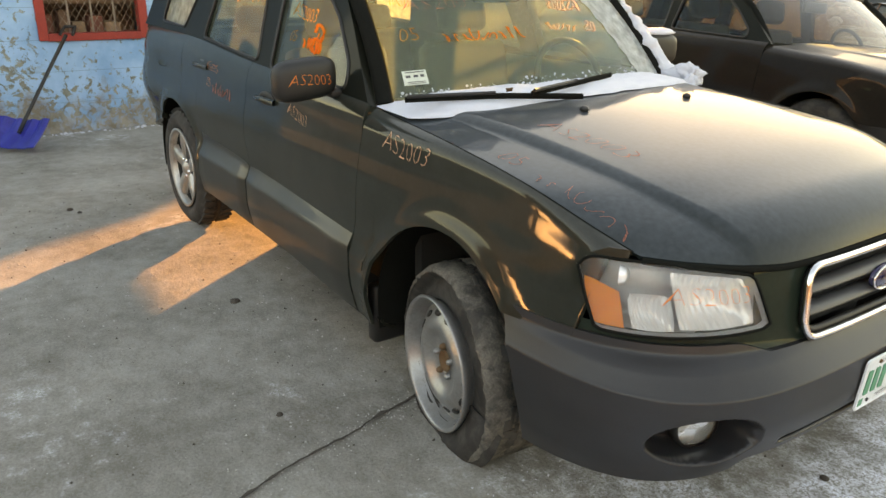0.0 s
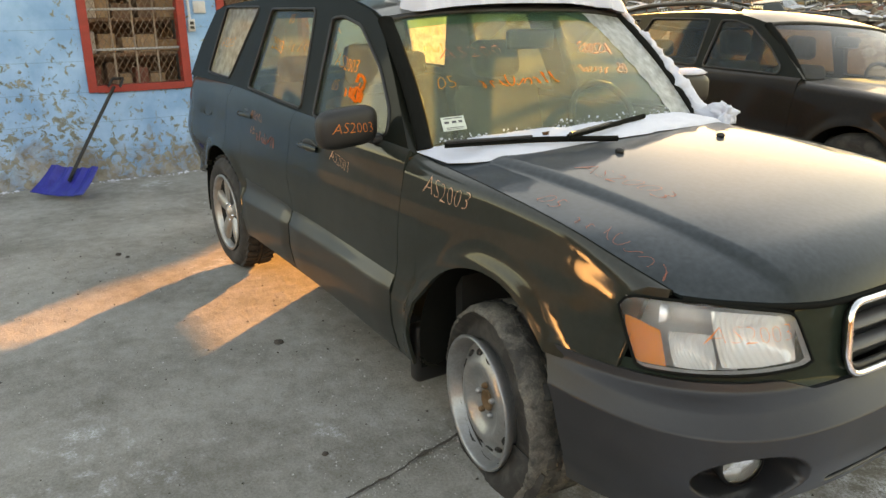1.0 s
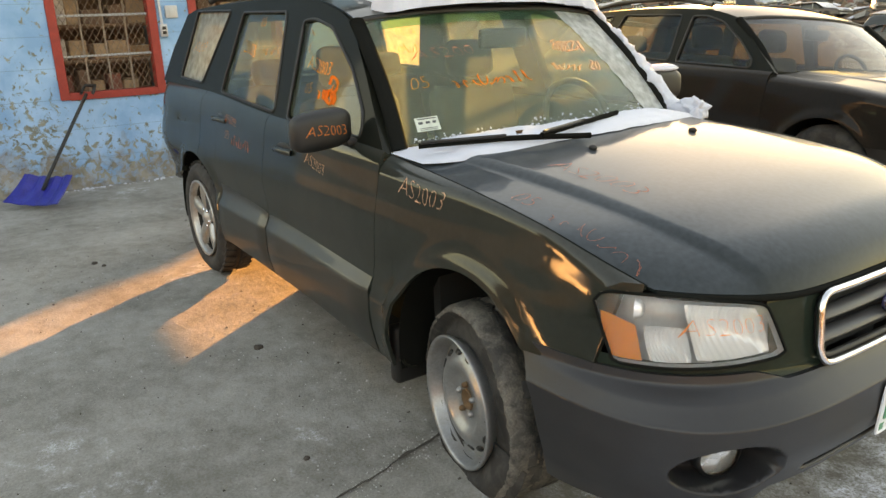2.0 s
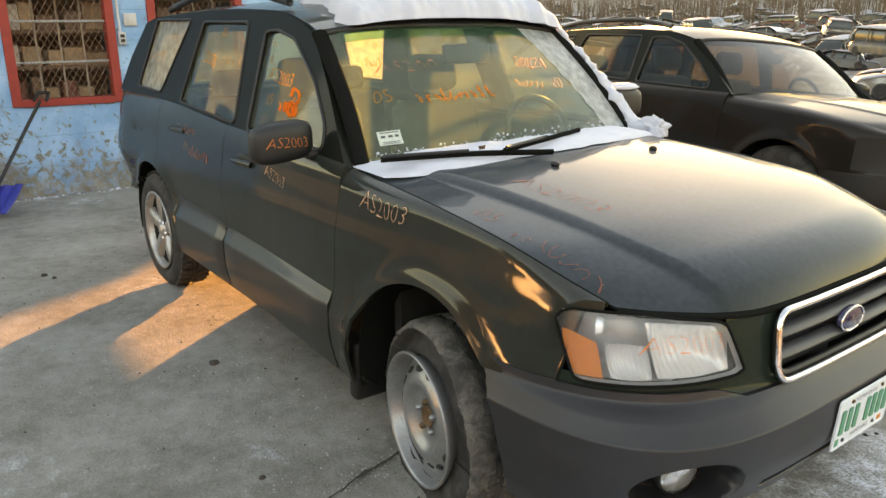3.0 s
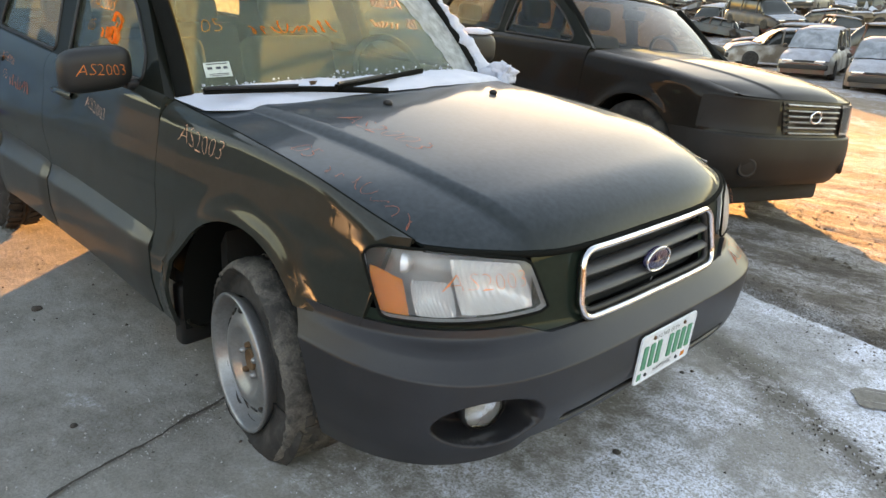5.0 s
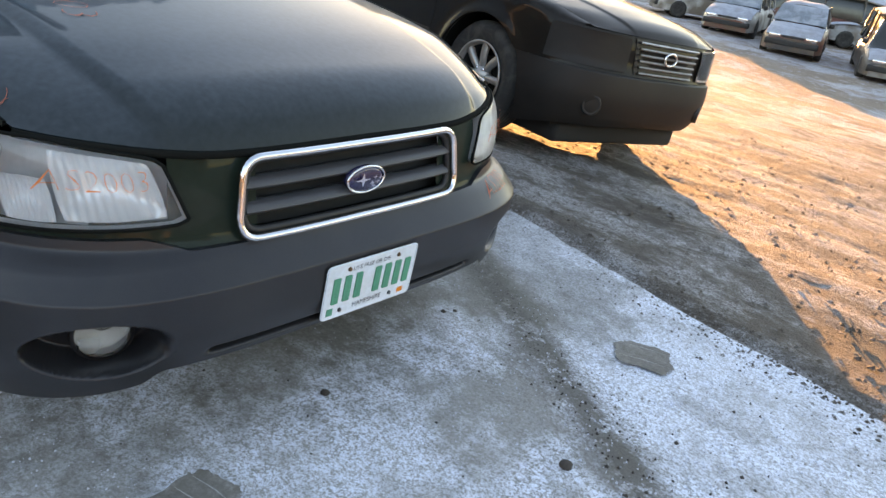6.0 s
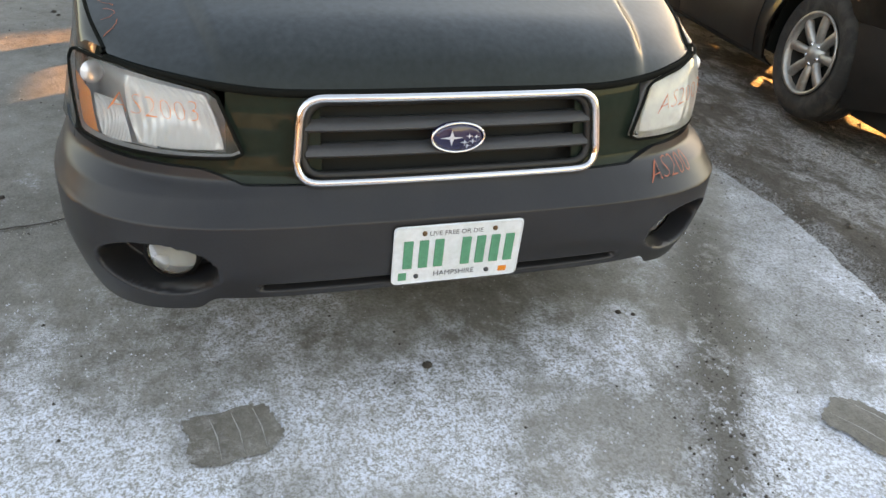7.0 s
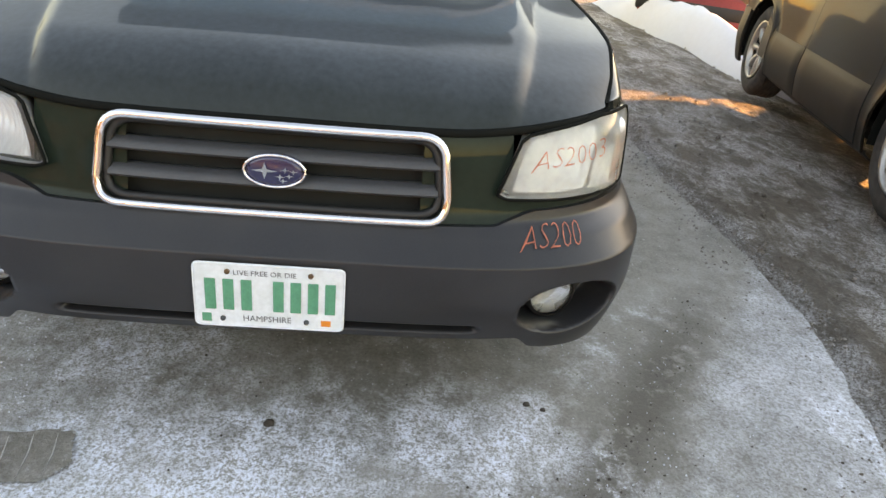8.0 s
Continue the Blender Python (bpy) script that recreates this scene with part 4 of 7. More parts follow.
# ---- the dark green wagon ----
F = Shape(
    base=2.525, n=curve([(0.2, 4.3), (0.53, 4.3), (0.56, 3.5), (0.9, 3.4)]), xa=0.10, xr=-2.75, arches=((0.04, 0.30, 0.385), (-2.525, 0.345, 0.37)), flare=0.014,
    width=curve([(0.18, 0.815), (0.28, 0.848), (0.40, 0.868), (0.486, 0.868), (0.494, 0.863), (0.56, 0.838), (0.70, 0.830), (0.82, 0.812), (0.92, 0.79), (1.1, 0.74)]),
    front=curve([(0.18, 0.85), (0.30, 0.905), (0.40, 0.932), (0.486, 0.935), (0.491, 0.930), (0.548, 0.880), (0.556, 0.877), (0.585, 0.870), (0.73, 0.845), (0.79, 0.822)]),
    back=curve([(0.2, -3.42), (0.45, -3.55), (0.7, -3.50), (1.0, -3.36), (1.2, -3.27)]),
    sill=curve([(-3.6, 0.36), (-2.9, 0.30), (-1.7, 0.265), (-0.4, 0.235), (0.9, 0.23)]),
    clad=curve([(-2.4, 0.605), (-1.5, 0.562), (-0.9, 0.540), (-0.4, 0.530)]),
    shoulder=0.87, belt=curve([(-3.4, 1.06), (-2.47, 1.05), (-1.49, 1.0), (-0.64, 0.975), (-0.4, 0.965)]),
    belt_y=0.765, belt_z=0.98, lean=0.34,
    gap_y=curve([(-0.5, 0.742), (-0.3, 0.748), (0.1, 0.765), (0.33, 0.770), (0.5, 0.748), (0.64, 0.711)]),
    gap_z=curve([(-0.5, 0.955), (-0.3, 0.938), (0.0, 0.915), (0.33, 0.876), (0.5, 0.828), (0.64, 0.779)]),
    door_x=(-0.465, -1.50, -2.42), fender_x=0.636, lamp_x=0.575, lamp_top=0.768, bumper_top=0.552, hood_back=(-0.44, -0.36), hood_end=(0.711, 0.64), lip=curve([(0, 0.747), (0.35, 0.746), (0.5, 0.755), (0.6, 0.765), (0.75, 0.778)]),
    hood_z=curve([(0, 0.992), (0.3, 0.968), (0.5, 0.942), (0.7, 0.908), (0.86, 0.872), (1, 0.84)]),
    crease=curve([(0, 0.81), (0.4, 0.725), (0.7, 0.685), (1, 0.65)]), step=0.46,
    gutter=curve([(-3.2, 1.40), (-2.9, 1.475), (-1.9, 1.50), (-1.276, 1.48), (-1.0, 1.43), (-0.86, 1.385), (-0.6, 1.25)]),
    crown=0.05, roof=(-0.90, -3.08), rail=(-1.25, -2.75), screen=((-0.48, 0.70, 0.955, 0.10), None),
    outline=[(-0.475, 0.962), (-0.64, 0.975), (-1.49, 1.0), (-2.47, 1.05), (-3.30, 1.06), (-3.22, 1.25), (-3.06, 1.45), (-2.85, 1.478), (-1.9, 1.50), (-1.276, 1.48), (-1.03, 1.43), (-0.91, 1.385), (-0.70, 1.19)],
    windows=[[(-1.30, 1.005), (-1.338, 1.39), (-1.23, 1.395), (-1.06, 1.355), (-0.83, 1.215), (-0.68, 1.08), (-0.66, 0.998)],
             [(-2.18, 1.062), (-2.09, 1.437), (-1.56, 1.43), (-1.47, 1.02)],
             [(-2.93, 1.105), (-2.845, 1.455), (-2.30, 1.452), (-2.53, 1.096)]],
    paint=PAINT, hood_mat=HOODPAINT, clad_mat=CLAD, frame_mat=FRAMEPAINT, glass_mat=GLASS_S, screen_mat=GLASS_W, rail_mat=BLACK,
    under=0.218, dash_z=0.96, seat_x=-1.12, rise=0.028, tuck=0.034, tumble=0.12, quarter_mat=GLASS_Q, fog=(0.645, 0.372), slot=(0.322, 0.336), bumper_low=curve([(0, 0.30), (0.25, 0.30), (0.31, 0.265), (0.45, 0.246), (0.8, 0.222), (1, 0.205)]),
    door_label="", hood_label="dark green hood with frost, dust and a painted sky sheen", bumper_label="unpainted dark grey plastic bumper",
)
wagon = tagged(new("station_wagon"), "dark green station wagon, flat front tyre, orange marker writing", "car")
fp = car_body(F, wagon)
bumper(F, wagon, PLASTIC)


def filler(s):
    def fn(u, v):
        z = lerp(0.552, 0.752 + 0.02 * sstep(0.2, 0.6, u), v)
        q = lerp(F.q_of_y(0.30, z), F.q_of_x(0.50, z), u)
        p = F.nose(s * q, z)
        return p * 1.0 - Vector((0.010, s * 0.006, 0))
    
    def keep(u, v):
        p = fn(u, v)
        return p.z < 0.612 or abs(p.y) < 0.485
    return grid("front_panel", fn, 40, 16, PANELPAINT, wagon, s < 0, 0.0, keep=keep)


def on_nose(s, y, z, out=0.0):
    p = F.nose(s * F.q_of_y(y, z), z)
    return Vector((p.x + out, p.y, z))


LAMPGREY = mat("lamp_housing_grey", (0.48, 0.49, 0.50), 0.4, 0.25, 0.15, 20, 100, 0.05, 0.001)


def headlight(s):
    ob = new("headlight")
    ob.parent = wagon
    ob["label"] = "hazy headlight with orange marker writing"
    top = curve([(0, 0.728), (0.04, 0.740), (0.3, 0.757), (0.55, 0.768), (0.90, 0.766), (0.97, 0.757), (1, 0.738)])
    bot = curve([(0, 0.618), (0.05, 0.608), (0.5, 0.600), (0.92, 0.597), (0.975, 0.603), (1, 0.622)])

    def at(u, v, inset=0.0):
        z = lerp(bot(u), top(u), v)
        slant = 0.042 * (v - 0.5)
        q0, q1 = F.q_of_y(0.470 + slant, z), F.q_of_x(0.585 - 0.05 * v, z)
        q = lerp(q0, q1, u)
        p = F.nose(s * q, z)
        bulge = 0.012 * math.sin(math.pi * min(1, max(0, u))) * math.sin(math.pi * v) ** 0.5
        return p + Vector((0.006 + bulge - inset, s * (0.004 + 0.4 * bulge - 0.4 * inset), 0))
    grid("lamp_housing", lambda u, v: at(u, v, 0.006 + 0.07 * min(1, 9 * min(u, 1 - u, v, 1 - v))), 24, 12, LAMPGREY, ob, s < 0, label="grey inner housing")
    # two reflector bowls and the amber corner
    for u0, u1, v0, v1, dep in ((0.06, 0.495, 0.08, 0.90, 0.050), (0.515, 0.755, 0.06, 0.58, 0.040)):
        def bowl(u, v, u0=u0, u1=u1, v0=v0, v1=v1, dep=dep):
            a, b = 2 * u - 1, 2 * v - 1
            a, b = a * math.sqrt(1 - b * b * 0.10), b * math.sqrt(1 - a * a * 0.10)
            r = min(1, (a ** 4 + b ** 4) ** 0.25)
            return at(lerp(u0, u1, (a + 1) / 2), lerp(v0, v1, (b + 1) / 2), 0.010 + dep * max(0, 1 - 0.92 * r * r) + 0.0012 * math.sin(a * 34))
        grid("reflector", bowl, 56, 14, MIRROR, ob, s < 0)
    c = at(0.74, 0.78, 0.02)
    lathe("marker_bulb", [(0, -0.012), (0.012, -0.010), (0.021, -0.002), (0.024, 0.012)], MIRROR, ob, "", 20, Matrix.Translation(c) @ pose(0, 0, 0, 0, 0, 125 if s < 0 else 55) @ pose(0, 0, 0, 0, 0, 0))
    grid("indicator", lambda u, v: at(lerp(0.79, 0.975, u * (0.65 + 0.35 * (1 - 0))), lerp(0.05, 0.56 + 0.16 * u, v), 0.016), 10, 10, AMBER, ob, s < 0, label="amber indicator corner")
    soft_u = lambda u: 0.5 - 0.5 * math.cos(math.pi * u)
    lens = grid("lens", lambda u, v: at(soft_u(u), v), 44, 14, LENS if s < 0 else MILKY, ob, s < 0, label="hazy clear lens" if s < 0 else "milky frosted lens")
    lens.visible_shadow = False
    edge = [at(soft_u(k / 40), 0) for k in range(41)] + [at(1, k / 8) for k in range(1, 9)] + [at(soft_u(1 - k / 40), 1) for k in range(1, 41)] + [at(0, 1 - k / 8) for k in range(1, 8)]
    rod("lamp_seal", edge, 0.0038, PILLAR, ob, closed=True, sides=6)
    return at


def grille():
    ob = new("grille")
    ob.parent = wagon
    ob["label"] = "dark grille with a bright chrome surround"
    z0, z1 = 0.560, 0.734

    def ring(inset):
        pts = rounded([(-0.352 + inset, z0 + inset * 0.7), (0.352 - inset, z0 + inset * 0.7), (0.335 - inset, z1 - inset * 0.7), (-0.335 + inset, z1 - inset * 0.7)], 0.05, 6)
        full = []
        for i, p in enumerate(pts):
            b = pts[(i + 1) % len(pts)]
            k = max(1, int((b - p).length / 0.03))
            full += [p.lerp(b, j / k) for j in range(k)]
        return full
    out = ring(0)
    rod("chrome_surround", [on_nose(math.copysign(1, p.x), abs(p.x), p.y, 0.012) for p in out], 0.0095, CHROME, ob, closed=True, sides=10, squash=1.0)
    rod("inner_surround", [on_nose(math.copysign(1, p.x), abs(p.x), p.y, -0.004) for p in ring(0.014)], 0.010, BLACK, ob, closed=True, sides=8)
    filled("grille_back", [out], lambda p: on_nose(math.copysign(1, p.x), abs(p.x), p.y, -0.05), DARK, ob)
    for z in (0.620, 0.674):
        def slat(u, v, z=z):
            y = lerp(-0.328, 0.328, u)
            a = 2 * math.pi * v
            p = on_nose(math.copysign(1, y), abs(y), z, -0.012)
            return p + Vector((0.020 * math.cos(a), 0, 0.0115 * math.sin(a) - 0.006 * math.cos(a)))
        grid("slat", slat, 24, 12, SLATGREY, ob)
    c = on_nose(1, 0.0, 0.648, 0.014)
    lathe("emblem_disc", [(0, -0.008), (0.045, -0.006), (0.060, -0.002), (0.060, 0.01)], BLUE_EMBLEM, ob, "dark blue oval badge", 40, Matrix.Translation(c) @ Matrix.Diagonal((1, 1, 0.55, 1)) @ pose(0, 0, 0, 0, 0, 90))
    rod("emblem_ring", [c + Vector((0.004, 0.060 * math.cos(a), 0.033 * math.sin(a))) for a in [2 * math.pi * k / 40 for k in range(40)]], 0.0035, CHROME, ob, closed=True, sides=6)
    for y, z, r in ((-0.018, 0.003, 0.022), (0.012, -0.008, 0.009), (0.022, 0.006, 0.008), (0.030, -0.006, 0.008), (0.018, -0.016, 0.008), (0.038, 0.004, 0.007)):
        pts = []
        for k in range(8):
            rr = r if k % 2 == 0 else r * 0.25
            pts.append(c + Vector((0.0135, y + rr * 1.2 * math.cos(k * math.pi / 4), z + rr * 0.8 * math.sin(k * math.pi / 4))))
        link_mesh("emblem_mark", pts, [tuple(range(8))], CHROME, ob, smooth=False)


def fog_lamp(s):
    ob = new("fog_lamp")
    ob.parent = wagon
    c = on_nose(s, 0.612, 0.374, -0.088)
    m = Matrix.Translation(c) @ pose(0, 0, 0, 0, 0, (90 if True else 0) + s * -0 + (s * 18))
    lathe("fog_bezel", [(0.054, -0.010), (0.062, -0.006), (0.062, 0.03)], BLACK, ob, "", 32, m)
    lathe("fog_reflector", [(0, 0.03), (0.03, 0.022), (0.053, -0.002)], LAMPGREY, ob, "", 32, m)
    g = lathe("fog_glass", [(0, -0.012), (0.025, -0.011), (0.042, -0.009), (0.055, -0.004)], FOGLENS, ob, "hazy round lens", 32, m)
    g.visible_shadow = False


# black strip: the lamp seals, and the shaded gap under the lip drawn in
seal_y = [lerp(-0.705, 0.705, k / 44) for k in range(45)]
rod("hood_lip_seal", [F.nose(math.copysign(F.q_of_y(abs(y), F.lip(abs(y)) - 0.008), y), F.lip(abs(y)) - 0.008) - Vector((0.006, 0, 0)) for y in seal_y], 0.009, PILLAR, wagon, sides=8)
for s in (-1, 1):
    filler(s)
    fog_lamp(s)
lamp_at = {s: headlight(s) for s in (-1, 1)}
grille()
rear_wheel = wheel(wagon, -2.525, -0.725, 0.325, -1, 0.325, 0.215, "alloy")
lugs(rear_wheel, 0.325)
wheel(wagon, -2.525, 0.725, 0.325, 1, 0.325, 0.215, "alloy")
wheel(wagon, 0, 0.705, 0.315, 1, 0.325, 0.215, "alloy")
side_mirror(wagon, -0.70, -0.895, 1.03, -1, BLACK)
side_mirror(wagon, -0.70, 0.895, 1.06, 1, BLACK)


# rear bumper, wrapped round the tail from one wheel arch to the other
def rear_bumper():
    def fn(u, v):
        t = 2 * u - 1
        z = lerp(0.56 - 0.20 * (1 - abs(t) ** 3), 0.585, v)
        x0 = F.arches[1][0] - math.sqrt(max(0, F.arches[1][2] ** 2 - (z - F.arches[1][1]) ** 2)) - 0.004
        b = F.back(z)
        a = abs(t) * math.pi / 2
        x = lerp(b - 0.02, x0, 1 - math.cos(a) ** 0.75)
        y = F.half(max(x, b + 0.002), z) + 0.003 if x > b + 0.03 else F.half(b + 0.03, z) * math.sin(a) ** 0.7
        return (x, math.copysign(y, t) if abs(t) > 1e-6 else 0.0, z)
    grid("rear_bumper", fn, 90, 8, PAINT, wagon, True, 0.03, "dark rear bumper")


rear_bumper()


# ---- the broken front wheel: a bare steel rim standing inside a torn tyre ----
def broken_wheel():
    hub = new("wheel")
    hub.parent = wagon
    hub.location = (0, -0.728, 0.229)
    hub.rotation_euler = (0, 0, radians(-9.5))
    hub["label"] = "bare silver steel wheel with a shredded flat tyre"
    R = 0.218
    rim = [(R - 0.012, 0.085), (R - 0.03, 0.06), (R - 0.032, -0.04), (R - 0.018, -0.06), (R - 0.004, -0.078), (R, -0.090), (R - 0.003, -0.097), (R - 0.010, -0.094), (R - 0.015, -0.086), (R - 0.017, -0.066), (R - 0.024, -0.056), (R - 0.027, -0.036),
           (R - 0.034, -0.01)]
    lathe("rim", rim, STEEL, hub, "", 64)
    disc = [(R - 0.028, -0.040), (0.182, -0.044), (0.166, -0.050), (0.150, -0.062), (0.134, -0.073), (0.120, -0.076), (0.106, -0.070), (0.092, -0.057), (0.077, -0.049), (0.06, -0.047), (0.035, -0.047), (0.033, -0.015)]
    lathe("wheel_disc", disc, STEEL, hub, "", 64)
    for k in range(14):
        a = 2 * math.pi * k / 14
        m = pose(0.157 * math.cos(a), -0.0565, 0.157 * math.sin(a), 0, -math.degrees(a), 0) @ pose(0, 0, 0, 0, 0, 37)
        bm = bmesh.new()
        bmesh.ops.create_cone(bm, cap_ends=True, segments=12, radius1=0.0155, radius2=0.0155, depth=0.009, matrix=m @ Matrix.Diagonal((0.75, 1, 1.2, 1)) @ pose(0, 0, 0, 90, 0, 0))
        part("vent_hole", bm, BLACK, hub)
    lathe("hub_bore", [(0, -0.031), (0.026, -0.035), (0.032, -0.055), (0.034, -0.053), (0.034, -0.01)], RUST, hub, "rusty centre bore", 24)
    for k in range(5):
        a = 2 * math.pi * k / 5 + 0.4
        lathe("wheel_nut", [(0, -0.017), (0.006, -0.016), (0.0095, -0.011), (0.0105, 0.0)], RUST if k % 2 else STEEL, hub, "", 6, pose(0.05 * math.cos(a), -0.049, 0.05 * math.sin(a)))

    def torn(p, r, y, t):
        up = math.sin(t)
        k = 1 + (0.022 * noise.noise((math.cos(t) * 2.2, y * 5, math.sin(t) * 2.2)) + 0.012 * noise.noise((math.cos(t) * 14, y * 30, math.sin(t) * 14)) + 0.010 * noise.noise((math.cos(t) * 40, y * 70, math.sin(t) * 40))) * (r > 0.235) * sstep(-0.8, -0.3, up)
        p = Vector((p.x * k, p.y, p.z * k))
        if r > 0.235 and up > -0.55:
            p.y += 0.008 * noise.noise((math.cos(t) * 3, y * 4, math.sin(t) * 3)) + 0.006 * noise.noise((math.cos(t) * 22, y * 20, math.sin(t) * 22))
            p.z += 0.02 * max(0, up)
        if p.z < -0.222:
            p.y += -0.02 * (-0.222 - p.z) * 6
            p.z = -0.222
        p.x += 0.07 * sstep(0.08, 0.222, -p.z) * (p.x < 0) * sstep(0.0, 0.12, -p.x)
        return p + Vector((0.035, 0.02, 0)) * sstep(0.215, 0.262, r)
    wall = [(0.298, -0.078), (0.290, -0.094), (0.278, -0.094), (0.264, -0.074), (0.247, -0.060), (0.230, -0.054), (0.214, -0.052), (0.20, -0.05)]
    tread = [(0.205, 0.125), (0.25, 0.14), (0.285, 0.135), (0.30, 0.11), (0.303, 0.06), (0.298, 0.058), (0.298, 0.050), (0.304, 0.048), (0.305, 0.005), (0.299, 0.002), (0.299, -0.008), (0.304, -0.010), (0.303, -0.045), (0.304, -0.060), (0.302, -0.078), (0.292, -0.097), (0.281, -0.098)]
    lathe("tyre", tread, SHRED, hub, "torn and scuffed flat tyre", 260, None, torn)
    lathe("tyre_sidewall", wall, RUBBER, hub, "", 120, None, torn)

    def sag(u, v):
        # the slack sidewall bulges out and lies folded on the ground under the rim
        t = radians(lerp(-158, -14, u))
        out = math.sin(math.pi * u) ** 0.5
        r = lerp(0.200, 0.305, v)
        y = -0.055 - 0.050 * out * math.sin(math.pi * min(1, v * 0.9)) + 0.006 * noise.noise((u * 9, v * 4, 2))
        return (r * math.cos(t) + 0.05 * v, y + 0.02 * v, max(-0.224 + 0.002 * v, r * math.sin(t)))
    grid("sagging_sidewall", sag, 48, 12, RUBBER, hub, False, 0.006, "slack black sidewall folded under the rim")
    rng = random.Random(5)
    for k in range(46):
        a = rng.uniform(-0.6, math.pi * 0.9)
        r = 0.300
        y = rng.choice((rng.uniform(-0.02, 0.03), rng.uniform(0.0, 0.15)))
        m = pose(r * math.cos(a) + 0.035, y, r * math.sin(a) + 0.02 * max(0, math.sin(a)), 0, -math.degrees(a), rng.uniform(-30, 30))
        bm = bmesh.new()
        box(bm, -0.005, 0.005, -rng.uniform(0.006, 0.016), rng.uniform(0.006, 0.02), -rng.uniform(0.008, 0.03), rng.uniform(0.01, 0.03), m, 0.003)
        part("tread_scrap", bm, RUBBER, hub)
    bm = bmesh.new()
    box(bm, -0.03, 0.03, 0.0, 0.06, -0.02, 0.2, pose(0, 0.0, 0))
    part("strut", bm, RUST, hub)


broken_wheel()

# ---- the brown-black wagon beside it ----
PAINT2 = mat("black_paint", (0.014, 0.011, 0.009), 0.45, 0.0, 0.2, 3, 60, 0.0, 0.001, coat=0.26, spec=0.04, dust=(0.40, 0.36, 0.32), dust_amount=0.08)
C = Shape(
    base=2.60, n=curve([(0.1, 3.2), (0.55, 3.3), (1, 3.3)]), xa=0.10, xr=-2.85, arches=((0.0, 0.33, 0.37), (-2.60, 0.33, 0.37)), flare=0.018,
    width=curve([(0.14, 0.80), (0.25, 0.835), (0.40, 0.855), (0.55, 0.845), (0.75, 0.84), (0.86, 0.825), (0.95, 0.795), (1.1, 0.76)]),
    front=curve([(0.10, 0.56), (0.20, 0.67), (0.30, 0.75), (0.44, 0.785), (0.55, 0.775), (0.57, 0.755), (0.76, 0.735), (0.80, 0.715)]),
    back=curve([(0.2, -3.52), (0.5, -3.62), (0.7, -3.58), (1.0, -3.48), (1.2, -3.40)]),
    sill=curve([(-3.8, 0.30), (-2.9, 0.22), (-0.4, 0.20), (0.9, 0.20)]), clad=curve([(-2.6, 0.52), (-0.4, 0.50)]),
    shoulder=0.85, belt=curve([(-3.6, 1.02), (-2.5, 0.99), (-0.5, 0.95)]), belt_y=0.785, belt_z=0.95, lean=0.32,
    gap_y=curve([(-0.5, 0.76), (0.1, 0.75), (0.42, 0.715), (0.62, 0.63)]),
    gap_z=curve([(-0.5, 0.935), (0.0, 0.905), (0.4, 0.855), (0.52, 0.822), (0.62, 0.793)]),
    door_x=(-0.50, -1.55, -2.50), fender_x=0.61, lamp_x=0.50, lamp_top=0.772, bumper_top=0.56, hood_back=(-0.50, -0.42), hood_end=(0.63, 0.62), lip=curve([(0, 0.785), (0.4, 0.785), (0.7, 0.79)]),
    hood_z=curve([(0, 0.975), (0.4, 0.95), (0.7, 0.91), (0.86, 0.875), (1, 0.845)]), crease=curve([(0, 0.70), (1, 0.5)]), step=0.25,
    gutter=curve([(-3.4, 1.29), (-2.9, 1.35), (-1.9, 1.385), (-1.3, 1.365), (-1.0, 1.31), (-0.9, 1.28)]), crown=0.05, roof=(-0.98, -3.25), rail=(-1.35, -2.9),
    screen=((-0.55, 0.73, 0.945, 0.10), None),
    outline=[(-0.48, 0.945), (-1.5, 0.968), (-2.5, 0.99), (-3.45, 1.02), (-3.36, 1.20), (-3.2, 1.31), (-2.9, 1.35), (-1.9, 1.385), (-1.3, 1.365), (-1.0, 1.31), (-0.94, 1.285), (-0.7, 1.10)],
    windows=[[(-1.45, 0.985), (-1.43, 1.315), (-1.28, 1.312), (-1.10, 1.262), (-0.88, 1.14), (-0.72, 1.02), (-0.72, 0.972)],
             [(-2.42, 1.01), (-2.26, 1.33), (-1.58, 1.325), (-1.56, 0.988)], [(-3.18, 1.045), (-3.05, 1.28), (-2.44, 1.325), (-2.60, 1.02)]],
    paint=PAINT2, hood_mat=PAINT2, clad_mat=CLAD2, frame_mat=FRAMEPAINT, glass_mat=GLASS_D, screen_mat=GLASS_D, rail_mat=BLACK,
    under=0.20, dash_z=0.93, seat_x=-1.2, fog=(0.60, 0.36), slot=None, bumper_low=curve([(0, 0.25), (0.6, 0.22), (1, 0.16)]),
    door_label="", hood_label="", bumper_label="dark plastic bumper",
)
suv = tagged(new("estate_car"), "dusty black estate car parked on frozen dirt", "car")
car_body(C, suv)
bumper(C, suv, CLAD2, False)
for x in (0, -C.base):
    for s in (-1, 1):
        wheel(suv, x, s * 0.715, 0.33, s, 0.33, 0.205, "alloy", 0.21, spokes=8)
for s in (1,):
    side_mirror(suv, -0.75, s * 0.92, 1.0, s, PAINT2)


